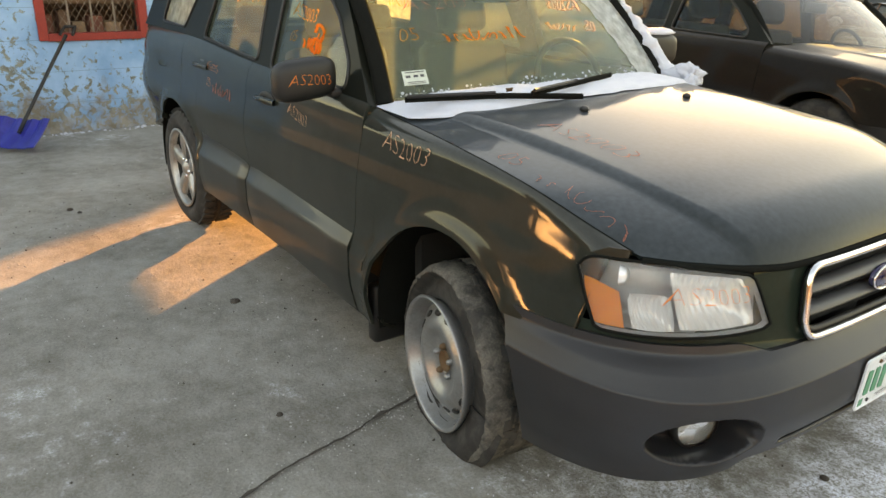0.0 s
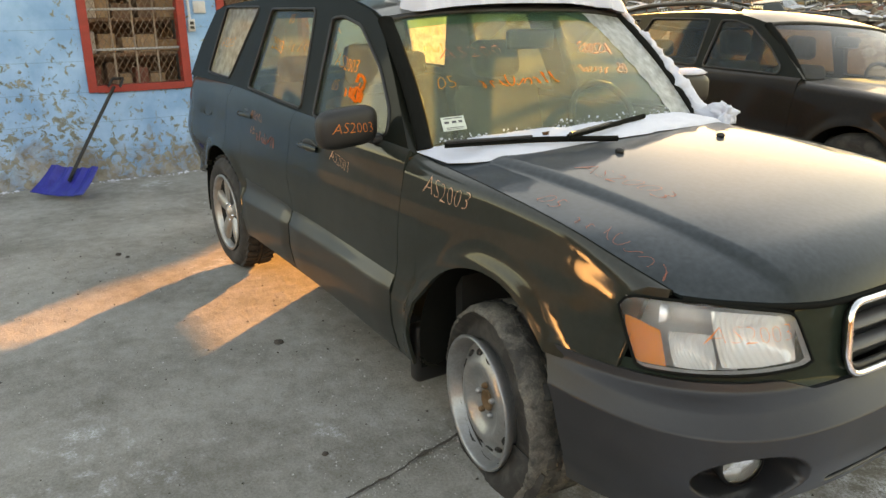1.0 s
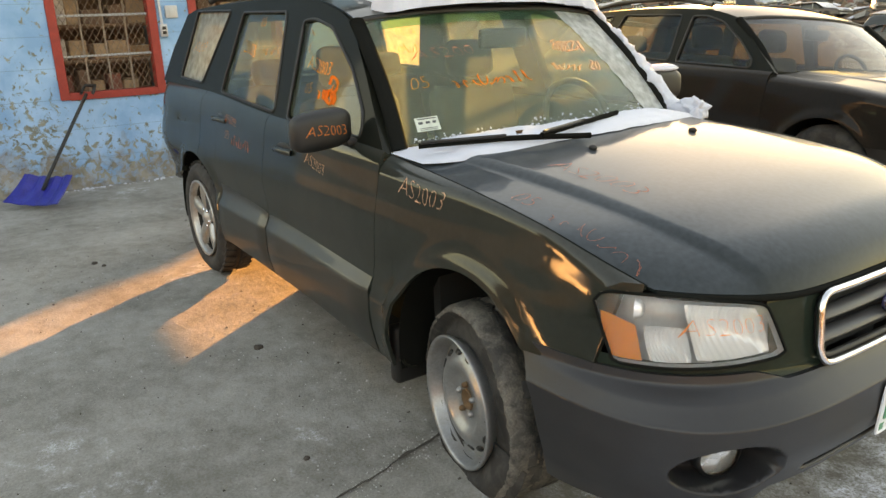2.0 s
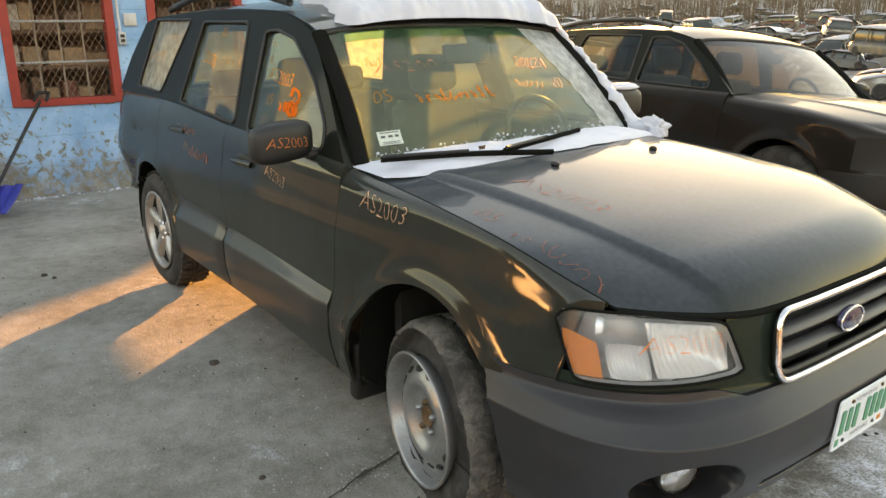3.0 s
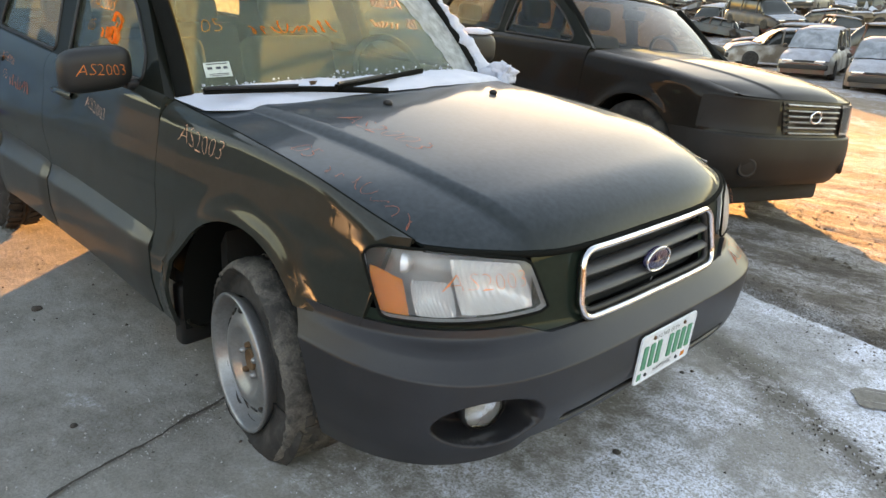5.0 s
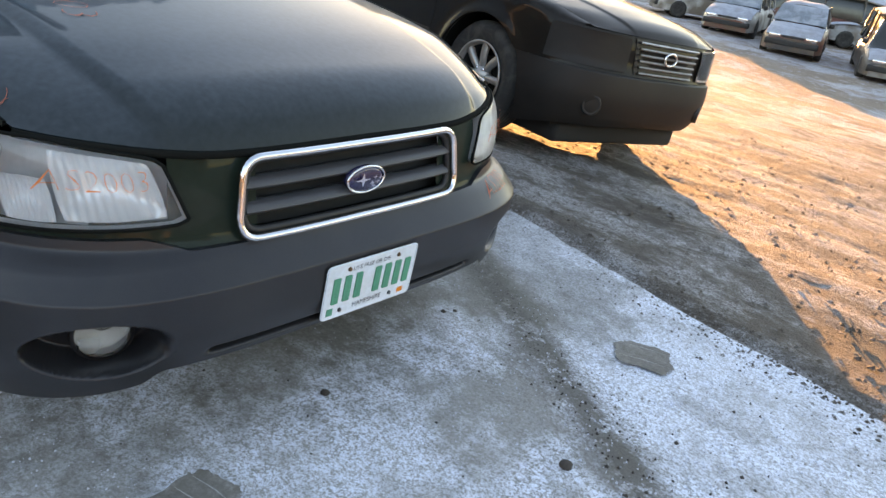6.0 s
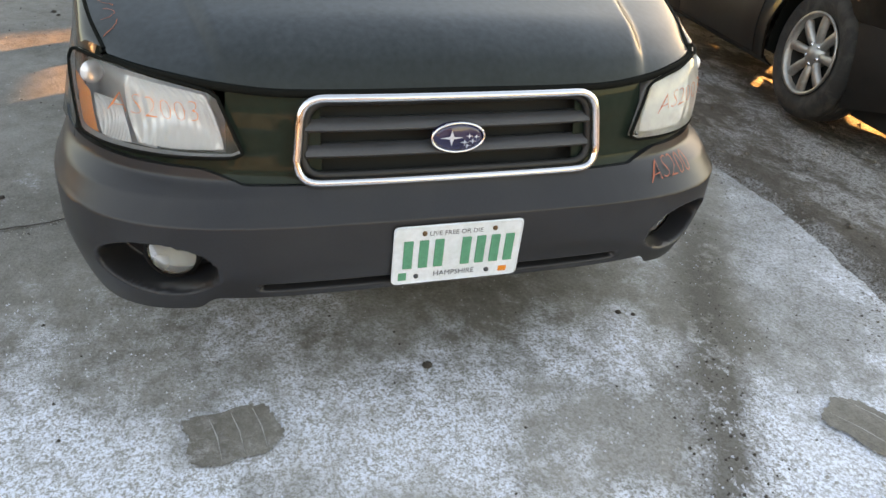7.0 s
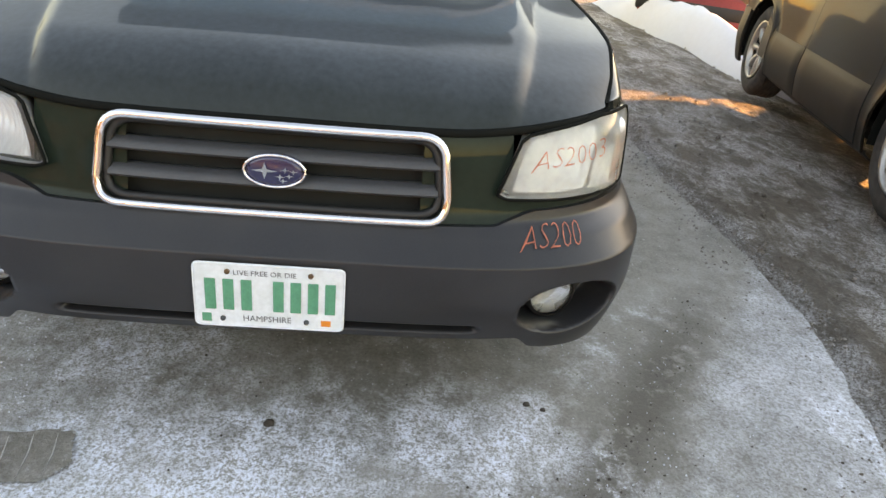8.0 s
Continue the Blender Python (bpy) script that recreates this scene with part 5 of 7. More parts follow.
def suv_front():
    def fn(u, v):
        z = lerp(0.56, 0.782, v)
        q = lerp(-C.q_of_x(0.45, z), C.q_of_x(0.45, z), u)
        return C.nose(q, z) - Vector((0.01, 0, 0))
    grid("front_panel", fn, 40, 5, PAINT2, suv)
    g = new("grille")
    g.parent = suv
    for k in range(6):
        z = 0.588 + 0.034 * k
        def slat(u, v, z=z):
            y = lerp(-0.275 - 0.006 * k, 0.275 + 0.006 * k, u)
            p = C.nose(math.copysign(C.q_of_y(abs(y), z), y), z)
            a = 2 * math.pi * v
            return p + Vector((0.006 + 0.012 * math.cos(a), 0, 0.007 * math.sin(a)))
        grid("slat", slat, 16, 8, ALLOY, g)
    filled("grille_back", [[(-0.295, 0.57), (0.295, 0.57), (0.325, 0.775), (-0.325, 0.775)]], lambda p: C.nose(math.copysign(C.q_of_y(abs(p.x), p.y), p.x), p.y) - Vector((0.004, 0, 0)), BLACK, g)
    c = C.nose(0, 0.69) + Vector((0.012, 0, 0))
    rod("emblem_ring", [c + Vector((0.008, 0.06 * math.cos(a), 0.036 * math.sin(a))) for a in [2 * math.pi * k / 24 for k in range(24)]], 0.008, CHROME, g, closed=True, sides=6)
    for s in (-1, 1):
        lamp = new("headlight")
        lamp.parent = suv
        def at(u, v, inset=0.0):
            z = lerp(0.58, 0.772, v)
            q = lerp(C.q_of_y(0.37, z), C.q_of_x(0.47, z), u)
            p = C.nose(s * q, z)
            return p + Vector((0.008 - inset, 0, 0))
        grid("reflector", lambda u, v: at(u, v, 0.004 + (0.04 if s > 0 else 0.012) * math.sin(math.pi * u) ** 0.3 * math.sin(math.pi * v) ** 0.3), 12, 8, MIRROR if s > 0 else CLAD2, lamp, s < 0)
        if s > 0:
            grid("lens", lambda u, v: at(u, v), 12, 8, LENS, lamp, s < 0)


def suv_tail():
    """Rear bumper from one wheel arch round the tail to the other."""
    def fn(u, v):
        t = 2 * u - 1
        z = lerp(0.17, 0.58, v)
        a = abs(t) * math.pi / 2
        b, x0 = C.back(z) - 0.02, -C.base - 0.40
        x = lerp(b, x0, 1 - math.cos(a) ** 0.75)
        return (x, math.copysign((C.width(z) + 0.006) * math.sin(a) ** 0.6, t), z)
    grid("rear_bumper", fn, 60, 8, CLAD2, suv, True, 0.02, "dark plastic rear bumper")


for s in (-1, 1):
    p = C.nose(s * C.q_of_y(0.56, 0.37), 0.37) + Vector((0.006, 0, 0))
    lamp = new("fog_lamp")
    lamp.parent = suv
    turned = Matrix.Translation(p) @ pose(0, 0, 0, 0, 0, 90 + 28 * s)
    lathe("fog_bezel", [(0.045, -0.004), (0.056, -0.008), (0.062, 0.0), (0.062, 0.03)], BLACK, lamp, "", 24, turned)
    lathe("fog_glass", [(0, -0.006), (0.03, -0.005), (0.047, -0.002)], CLAD2, lamp, "dark round lens", 24, turned)
# unseen box added under the engine to keep low sun off the ground
bm = bmesh.new()
box(bm, -0.35, 0.57, -0.62, 0.62, 0.09, 0.22, None, 0.03)
part("splash_guard", bm, DARK, suv, "unseen black box under the engine, added to block low sun")
suv_front()
suv_tail()
turn2 = pose(0, 0, 0, 0, 0, -10) @ pose(0, 0, 0, -4.5, 0, 0)
suv.matrix_world = Matrix.Translation(Vector((-0.755, 2.49, 0.36)) - turn2 @ Vector((0, -0.81, 0.33))) @ turn2

# ---- building details ----
WIRE = mat("rusty_wire", (0.36, 0.26, 0.20), 0.6, 0.5, 0.3, 30, 200, 0.1)
SHELF = mat("brown_boards", (0.24, 0.13, 0.08), 0.8, 0, 0.35, 10, 90, 0.3)
BOXES = [mat("stored_goods", c, 0.7, 0, 0.3, 12, 100, 0.2) for c in ((0.46, 0.28, 0.17), (0.22, 0.12, 0.08), (0.62, 0.52, 0.46), (0.40, 0.22, 0.12), (0.30, 0.10, 0.07))]
GREY_BOX = mat("grey_enamel", (0.45, 0.46, 0.47), 0.5, 0.2, 0.15, 20, 200, 0.05)


def wall_window(name, y0, y1, z0=0.79, z1=2.0):
    ob = tagged(new(name), "barred window in a red wooden frame with diamond wire mesh", "window", kind="structure")
    t = 0.065
    for a, b, c, d in ((y0 - 0.01, y0 + t, z0, z1), (y1 - t, y1 + 0.01, z0, z1), (y0 + t, y1 - t, z0 - 0.005, z0 + t * 0.9), (y0 + t, y1 - t, z1 - t, z1)):
        bm = bmesh.new()
        box(bm, WX - 0.10, WX + 0.022, a, b, c, d, None, 0.006)
        part("frame_rail", bm, RED, ob, smooth=False)
    ya, yb, za, zb = y0 + t, y1 - t, z0 + t * 0.9, z1 - t
    # diamond mesh of flat strands
    bm = bmesh.new()
    w, h = 0.055, 0.085
    k = -int((zb - za) / h) - 1
    while ya + k * w < yb + (zb - za) * w / h:
        for sgn in (1, -1):
            p, q = Vector((ya + k * w, za)), Vector((ya + k * w + (zb - za) * w / h, zb))
            if sgn < 0:
                p, q = Vector((p.x, zb)), Vector((q.x, za))
            d = q - p
            lo, hi = max(0, (ya - p.x) / d.x), min(1, (yb - p.x) / d.x)
            if hi > lo:
                a, b = p + d * lo, p + d * hi
                v = [bm.verts.new((WX - 0.02 + 0.002 * sgn + o, c.x, c.y + e)) for c in (a, b) for o, e in ((0, -0.004), (0, 0.004), (0.004, 0))]
                for i, j in ((0, 1), (1, 2), (2, 0)):
                    bm.faces.new((v[i], v[j], v[j + 3], v[i + 3]))
        k += 1
    part("wire_mesh", bm, WIRE, ob, "rusty diamond wire mesh", smooth=False)
    for z in (z0 + 0.36, z0 + 0.70, z0 + 0.98):
        rod("window_bar", [(WX - 0.05, ya, z), (WX - 0.05, yb, z + 0.004)], 0.011, GREY_BOX, ob, "pale horizontal bar")
    for i in (1, 2, 3):
        y = lerp(ya, yb, i / 4)
        rod("window_bar", [(WX - 0.065, y, za), (WX - 0.065, y, zb)], 0.009, WIRE, ob)
    bm = bmesh.new()
    box(bm, WX - 0.9, WX - 0.88, y0 - 0.1, y1 + 0.1, z0 - 0.1, z1 + 0.1)
    part("room_back", bm, SHELF, ob, smooth=False)
    for k in range(4):
        bm = bmesh.new()
        box(bm, WX - 0.88, WX - 0.3, y0 - 0.1, y1 + 0.1, z0 - 0.02 + 0.31 * k, z0 + 0.01 + 0.31 * k)
        part("shelf_board", bm, SHELF, ob, smooth=False)
    return ob


wall_window("window_1", *WINDOWS[0])
wall_window("window_2", *WINDOWS[1])
rng = random.Random(11)
for w, (y0, y1) in enumerate(WINDOWS):
    for k in range(3):
        y = y0 + 0.05
        while y < y1 - 0.1:
            bw, bh = rng.uniform(0.07, 0.19), rng.uniform(0.10, 0.25)
            bm = bmesh.new()
            z = 0.80 + 0.31 * k
            box(bm, WX - 0.62 + rng.uniform(-0.05, 0.05), WX - 0.36 - rng.uniform(0, 0.08), y, y + bw, z, z + bh, None, 0.008)
            tagged(part("storage_box", bm, rng.choice(BOXES), smooth=False), "worn box on a shelf behind wire mesh", "box", "boxes on the shelves")
            y += bw + rng.uniform(0.01, 0.06)

ob = tagged(new("outlet_box"), "grey outlet box with conduit on the blue wall", "outlet box")
bm = bmesh.new()
box(bm, WX, WX + 0.045, -0.125, -0.065, 1.29, 1.40, None, 0.006)
part("box_body", bm, GREY_BOX, ob)
for z in (1.325, 1.365):
    bm = bmesh.new()
    box(bm, WX + 0.045, WX + 0.049, -0.113, -0.077, z - 0.014, z + 0.014, None, 0.001)
    part("socket", bm, BLACK, ob)
rod("conduit", [(WX + 0.025, -0.105, 1.40), (WX + 0.025, -0.11, 1.6), (WX + 0.03, -0.10, 2.4)], 0.012, GREY_BOX, ob)
bm = bmesh.new()
box(bm, WX, WX + 0.02, -0.06, 0.05, 1.45, 1.56, None, 0.004)
part("cover_plate", bm, GREY_BOX, ob)

# ---- snow shovel leaning on the wall ----
BLUEPL = mat("blue_plastic", (0.006, 0.016, 0.22), 0.3, 0, 0.3, 14, 90, 0.08, 0.001, second=(0.03, 0.06, 0.34), amount=0.4)
shovel = tagged(new("snow_shovel"), "blue plastic snow shovel leaning against the blue wall", "shovel")
base_a, base_b = Vector((-5.18, -1.60, 0.01)), Vector((-4.82, -1.27, 0.01))
grip = Vector((-5.52, -0.84, 0.84))
mid = (base_a + base_b) / 2
up = (grip - mid).normalized()
along = (base_b - base_a)
out = along.normalized().cross(up).normalized()
if out.x < 0:
    out = -out


def blade(u, v):
    t = 2 * u - 1
    p = mid + along * 0.52 * t * (1 - 0.10 * v) + up * (0.30 * v)
    p += out * (0.045 * t * t + 0.05 * (1 - v) ** 2 - 0.010 * math.cos(t * math.pi * 4) * (0.3 + 0.7 * v))
    p.z = max(p.z, 0.008)
    return p


solid(grid("blade", blade, 30, 12, BLUEPL, shovel), 0.006)
rod("handle", [mid + up * 0.16 + out * 0.02, mid + up * 0.3 + out * 0.02, mid.lerp(grip, 0.7) + out * 0.01, grip], 0.0145, BLACK, shovel, "dark handle")
side = along.normalized()
rod("grip", [grip - side * 0.06, grip + up * 0.03 - side * 0.06, grip + up * 0.09 - side * 0.05, grip + up * 0.09 + side * 0.05, grip + up * 0.03 + side * 0.06, grip + side * 0.06], 0.013, BLACK, shovel)

# ---- ground details ----
DAMP = terrain("damp_concrete", (0.12, 0.11, 0.096), (0.25, 0.235, 0.21), (0.50, 0.51, 0.53), (0.05, 0.043, 0.034), (0.50, 0.62), 0.6, bump=1.0, depth=0.008, coarse=3.0)
GRIT = mat("pale_grit", (0.36, 0.355, 0.345), 0.9, 0, 0.4, 50, 300, 0.2)
SOIL = mat("dark_soil", (0.055, 0.045, 0.038), 0.95, 0, 0.4, 20, 150, 0.6, 0.004)


def patch(cx, cy, w, h, turn, seed, streaks=3):
    """A thin damp rectangle left by a block, with pale scrape lines."""
    ob = tagged(new("damp_patch"), "dark damp rectangle with pale scrape lines on concrete", "stain", "damp patches")
    m = pose(cx, cy, 0.0065, 0, 0, turn)
    pts = rounded([(-w / 2, -h / 2), (w / 2, -h / 2), (w / 2, h / 2), (-w / 2, h / 2)], 0.05, 5)
    ring = []
    for i, p in enumerate(pts):
        b = pts[(i + 1) % len(pts)]
        for k in range(8):
            q = p.lerp(b, k / 8)
            ring.append(q * (1 + 0.16 * noise.noise((q.x * 22 + seed, q.y * 22, 0)) + 0.09 * noise.noise((q.x * 110 + seed, q.y * 110, 0))))
    filled("damp_mark", [ring], lambda p: m @ Vector((p.x, p.y, 0)), DAMP, ob)
    for k in range(streaks):
        y = lerp(-h * 0.2, h * 0.3, k / max(1, streaks - 1))
        rod("scrape_line", [m @ Vector((-w * 0.42, y, 0.0005)), m @ Vector((0, y + 0.006, 0.0008)), m @ Vector((w * 0.42, y + 0.002, 0.0005))], lambda t: 0.0006 + 0.0015 * math.sin(math.pi * t), GRIT, ob, sides=5, squash=0.3)


patch(0.995, -0.52, 0.165, 0.20, 8, 1)
patch(1.31, 1.0, 0.19, 0.165, 25, 7, 2)

# crack in the slab: a narrow dark groove with broken lips
pts, k = [], 60
for i in range(k + 1):
    t = i / k
    pts.append(Vector((lerp(-0.27, 0.12, t) + 0.04 * noise.noise((t * 5, 0, 1)) + 0.012 * noise.noise((t * 31, 0, 1)), lerp(-0.45, -2.0, t), 0.004)))
cv, cf = [], []
for i, p in enumerate(pts):
    w = 0.0035 + 0.011 * abs(noise.noise((i * 0.7, 3, 3)))
    cv += [p + Vector((-w, 0, 0.0035)), p + Vector((0, 0, 0.001)), p + Vector((w, 0, 0.0035))]
for i in range(k):
    for j in (0, 1):
        cf.append((i * 3 + j, i * 3 + j + 1, i * 3 + j + 4, i * 3 + j + 3))
tagged(link_mesh("slab_crack", cv, cf, SOIL), "dark jagged crack across the concrete slab", "crack", kind="structure")


def scatter(name, label, count, area, size, material, seed, squash=0.5, kind="stuff", cat="grit"):
    """Small broken lumps on the ground inside area(rng) -> (x, y)."""
    rng = random.Random(seed)
    vs, fs = [], []
    for _ in range(count):
        x, y = area(rng)
        r = size * rng.uniform(0.3, 1) ** 2.0 + 0.0015
        z = (land(x, y) if y > PAD_EDGE(x) else 0.0)
        n0 = len(vs)
        a0 = rng.uniform(0, 6)
        for k in range(5):
            a = a0 + k * 2 * math.pi / 5
            vs.append((x + r * math.cos(a) * rng.uniform(0.6, 1.1), y + r * math.sin(a) * rng.uniform(0.6, 1.1), z - 0.002))
        vs.append((x + r * 0.3 * rng.uniform(-1, 1), y + r * 0.3 * rng.uniform(-1, 1), z + r * squash * rng.uniform(0.7, 1.3) + 0.002))
        for k in range(5):
            fs.append((n0 + k, n0 + (k + 1) % 5, n0 + 5))
    return tagged(link_mesh(name, vs, fs, material, smooth=False), label, cat, kind=kind)


scatter("grit", "pale grit scattered on concrete", 2600, lambda r: (r.uniform(-3.5, 2.4), r.uniform(-2.6, 1.4)), 0.006, GRIT, 3)
scatter("grit", "pale ice grains scattered on the frosted slab", 4200, lambda r: (r.uniform(0.3, 2.4), r.uniform(-1.8, 1.4)), 0.0045, SNOW, 33)
scatter("soil_crumbs", "dark soil crumbs scattered on concrete", 900, lambda r: (r.uniform(-4.5, 2.4), r.uniform(-2.6, 1.4)), 0.008, SOIL, 4)
scatter("soil_crumbs", "dark soil crumbs dropped in a line on concrete", 260, lambda r: (lambda x: (x, 1.51 - 0.59 * x - 0.15 + r.gauss(0, 0.06)))(r.uniform(0.1, 1.9)), 0.006, SOIL, 5)
scatter("crack_frost", "pale frost and grit caught along the crack", 520, lambda r: (lambda t: (-0.27 + 0.39 * t + 0.04 * noise.noise((t * 5, 0, 1)) + r.gauss(0, 0.028), -0.45 - 1.55 * t))(r.random()), 0.0035, GRIT, 41)
scatter("dirt_clods", "frozen dirt clods beside the slab", 2600, lambda r: (r.uniform(-7, 5), 1.5 + abs(r.gauss(0, 2.6))), 0.022, DIRT, 6, 0.45)
scatter("edge_dirt", "loose dirt spilled over the slab's edge", 3200, lambda r: (lambda x: (x, PAD_EDGE(x) - r.gauss(0.0, 0.10)))(r.uniform(-4, 3.5)), 0.011, DIRT, 16, 0.4)
scatter("snow_crust", "thin crust of snow along the wall foot", 260, lambda r: (WX + abs(r.gauss(0, 0.04)), r.uniform(-4, 2.0)), 0.035, SNOW, 8, 0.4)
for x, y, r in ((0.845, -0.018, 0.014), (-1.3, -1.0, 0.02), (-3.136, -1.348, 0.018), (-3.05, -1.31, 0.014), (-0.35, -1.2, 0.012), (1.45, 0.3, 0.018), (0.72, 0.62, 0.010), (0.74, 0.66, 0.008)):
    bm = bmesh.new()
    bmesh.ops.create_icosphere(bm, subdivisions=2, radius=r)
    for v in bm.verts:
        v.co = v.co * (1 + 0.5 * noise.noise(v.co * 60)) + Vector((x, y, r * 0.25))
        v.co.z = max(0.0, v.co.z) * 0.6
    tagged(part("dirt_clod", bm, SOIL), "small dark clod of dirt on concrete", "dirt", "clods on the slab")

# ---- details of the green wagon ----
screen = fp["screen"]


def on_screen(u, v, lift=0.004):
    p, a, b = Vector(screen(u, v)), Vector(screen(min(1, u + 0.01), v)), Vector(screen(u, min(1, v + 0.01)))
    n = (a - p).cross(b - p).normalized() if (a - p).length > 1e-6 and (b - p).length > 1e-6 else Vector((0.7, 0, 0.7))
    return p + (n if n.x > 0 else -n) * lift


# washer nozzles
NOZZLE_Z = 0.972
for y, x in ((-0.24, -0.015), (0.281, -0.026)):
    bm = bmesh.new()
    bmesh.ops.create_icosphere(bm, subdivisions=2, radius=0.014)
    for v in bm.verts:
        v.co = Vector((v.co.x * 1.2, v.co.y, v.co.z * 0.8)) + Vector((x, y, NOZZLE_Z))
    part("washer_nozzle", bm, BLACK, wagon)

# wipers
for pts in ([(-0.36, -0.70, 0.990), (-0.22, -0.45, 1.002), (-0.085, -0.18, 0.998)], [(-0.145, -0.35, 1.012), (-0.22, -0.09, 1.018), (-0.295, 0.17, 1.024)]):
    w = new("wiper")
    w.parent = wagon
    rod("wiper_blade", [Vector(p) for p in smooth_loop(pts, 6, False)], 0.0065, PILLAR, w, squash=1.5)
    rod("wiper_arm", [Vector(p) + Vector((0.012, 0, 0.012)) for p in smooth_loop([pts[0], pts[1]], 6, False)], 0.006, BLACK, w)

grid("sun_strip", lambda u, v: on_screen(lerp(0.05, 0.80, u), lerp(0.90, 0.985, v), 0.0015), 20, 4, TINT, wagon, False, 0.0, "green tinted strip along the glass top")
# sticker on the windscreen
STICK = mat("pale_sticker", (0.55, 0.62, 0.56), 0.6, 0, 0.12, 40, 200, 0.0)
st = link_mesh("sticker", [on_screen(u, v, 0.003) for u, v in ((0.055, 0.115), (0.118, 0.115), (0.118, 0.215), (0.055, 0.215))], [(0, 1, 2, 3)], STICK, wagon, "pale green paper sticker", smooth=False)
for u0, u1, v0, v1 in ((0.062, 0.112, 0.198, 0.205), (0.062, 0.074, 0.165, 0.182), (0.082, 0.094, 0.165, 0.182), (0.100, 0.110, 0.165, 0.182), (0.064, 0.110, 0.132, 0.137), (0.064, 0.110, 0.122, 0.126)):
    link_mesh("sticker_print", [on_screen(u, v, 0.005) for u, v in ((u0, v0), (u1, v0), (u1, v1), (u0, v1))], [(0, 1, 2, 3)], INK, st, smooth=False)

# door handles and fuel flap
for x, z, name in ((-1.27, 0.872, "door"), (-2.10, 0.925, "rear_door")):
    h = new("door_handle")
    h.parent = fp[name, -1]
    y = F.half(x, z)
    bm = bmesh.new()
    bmesh.ops.create_uvsphere(bm, u_segments=20, v_segments=12, radius=1)
    for v in bm.verts:
        v.co = Vector((x + v.co.x * 0.085, -y + v.co.y * 0.005, z + v.co.z * 0.036))
    part("handle_recess", bm, BLACK, h)
    rod("handle_bar", [(x - 0.095, -y - 0.004, z - 0.002), (x - 0.06, -y - 0.020, z + 0.006), (x + 0.05, -y - 0.022, z + 0.006), (x + 0.085, -y - 0.004, z)], 0.013, PAINT, h, squash=1.0)
    for side_ in (1,):
        h2 = copy_thing(h, Matrix.Diagonal((1, -1, 1, 1)))
        h2.parent = fp[name, 1]
ring = rounded([(-2.85, 0.86), (-2.70, 0.865), (-2.69, 0.985), (-2.84, 0.985)], 0.03, 4)
rod("fuel_flap_gap", [(p.x, -F.half(p.x, p.y) - 0.0005, p.y) for p in ring], 0.0028, BLACK, fp["quarter", -1], closed=True, sides=5)

# mud flap behind the front wheel
bm = bmesh.new()
box(bm, -0.43, -0.37, -0.82, -0.60, 0.14, 0.36, None, 0.015)
part("mud_flap", bm, BLACK, wagon)

# number plate
plate = new("number_plate")
plate.parent = wagon
plate["label"] = "white and green licence plate with embossed bars"
pm = Matrix(((0, 0.07, 0.9975, 0.9415), (1, 0, 0, 0.0), (0, 0.9975, -0.07, 0.398), (0, 0, 0, 1)))
pts = rounded([(-0.1525, -0.076), (0.1525, -0.076), (0.1525, 0.076), (-0.1525, 0.076)], 0.014, 4)
solid(filled("plate_sheet", [pts], lambda p: pm @ Vector((p.x, p.y, 0)), PLATE, plate), 0.003)
rod("plate_rim", [pm @ Vector((p.x * 0.985, p.y * 0.97, 0.0005)) for p in pts], 0.002, PLATE, plate, closed=True, sides=6)
for x in (-0.118, -0.082, -0.046, 0.018, 0.053, 0.088, 0.123):
    bm = bmesh.new()
    box(bm, x - 0.0095, x + 0.0095, -0.032, 0.038, 0.0, 0.003, pm, 0.001)
    part("plate_bar", bm, GREEN, plate, smooth=False)
vs, fs = text_mesh("LIVE FREE OR DIE", 0.0165)
link_mesh("plate_motto", [pm @ Vector((v.x - 0.072, v.y + 0.050, 0.0012)) for v in vs], fs, INK, plate, smooth=False)
vs, fs = text_mesh("HAMPSHIRE", 0.020)
link_mesh("plate_state", [pm @ Vector((v.x * 0.95 - 0.055, v.y - 0.060, 0.0012)) for v in vs], fs, INK, plate, smooth=False)
for x, y, m in ((-0.095, -0.056, INK), (0.075, -0.056, INK), (-0.083, 0.057, RUST), (0.083, 0.057, RUST)):
    bm = bmesh.new()
    bmesh.ops.create_cone(bm, cap_ends=True, segments=10, radius1=0.006, radius2=0.005, depth=0.004, matrix=pm @ pose(x, y, 0.002))
    part("plate_screw", bm, m, plate)
bm = bmesh.new()
box(bm, 0.105, 0.125, -0.064, -0.050, 0.0, 0.0012, pm)
part("plate_sticker", bm, AMBER, plate, smooth=False)
bm = bmesh.new()
box(bm, -0.137, -0.118, -0.065, -0.045, 0.0, 0.0012, pm)
part("plate_sticker", bm, GREEN, plate, smooth=False)

# ---- orange marker writing ----
MARKER_RED = mat("faint_red_marker", (0.50, 0.13, 0.08), 0.8, 0, 0.4, 40, 200, 0.0)
def side_place(x0, z0, slope=0.0, out=0.003):
    def f(a, b):
        x, z = x0 + a, z0 + b + slope * a
        y = F.half(x, z)
        if z > F.shoulder:
            tz = F.gap_z(x) if x > F.door_x[0] else F.belt(x)
            ty = F.gap_y(x) if x > F.door_x[0] else F.glass_y(tz)
            y = min((over_shoulder(F, x, min(F.shoulder, tz - 0.045), ty, tz, k / 20) for k in range(21)), key=lambda p: abs(p.y - z)).x
        return Vector((x, -y - out, z))
    return f


def glass_place(x0, z0, slope=0.0):
    return lambda a, b: Vector((x0 + a, -(F.glass_y(z0 + b + slope * a) - 0.0075), z0 + b + slope * a))


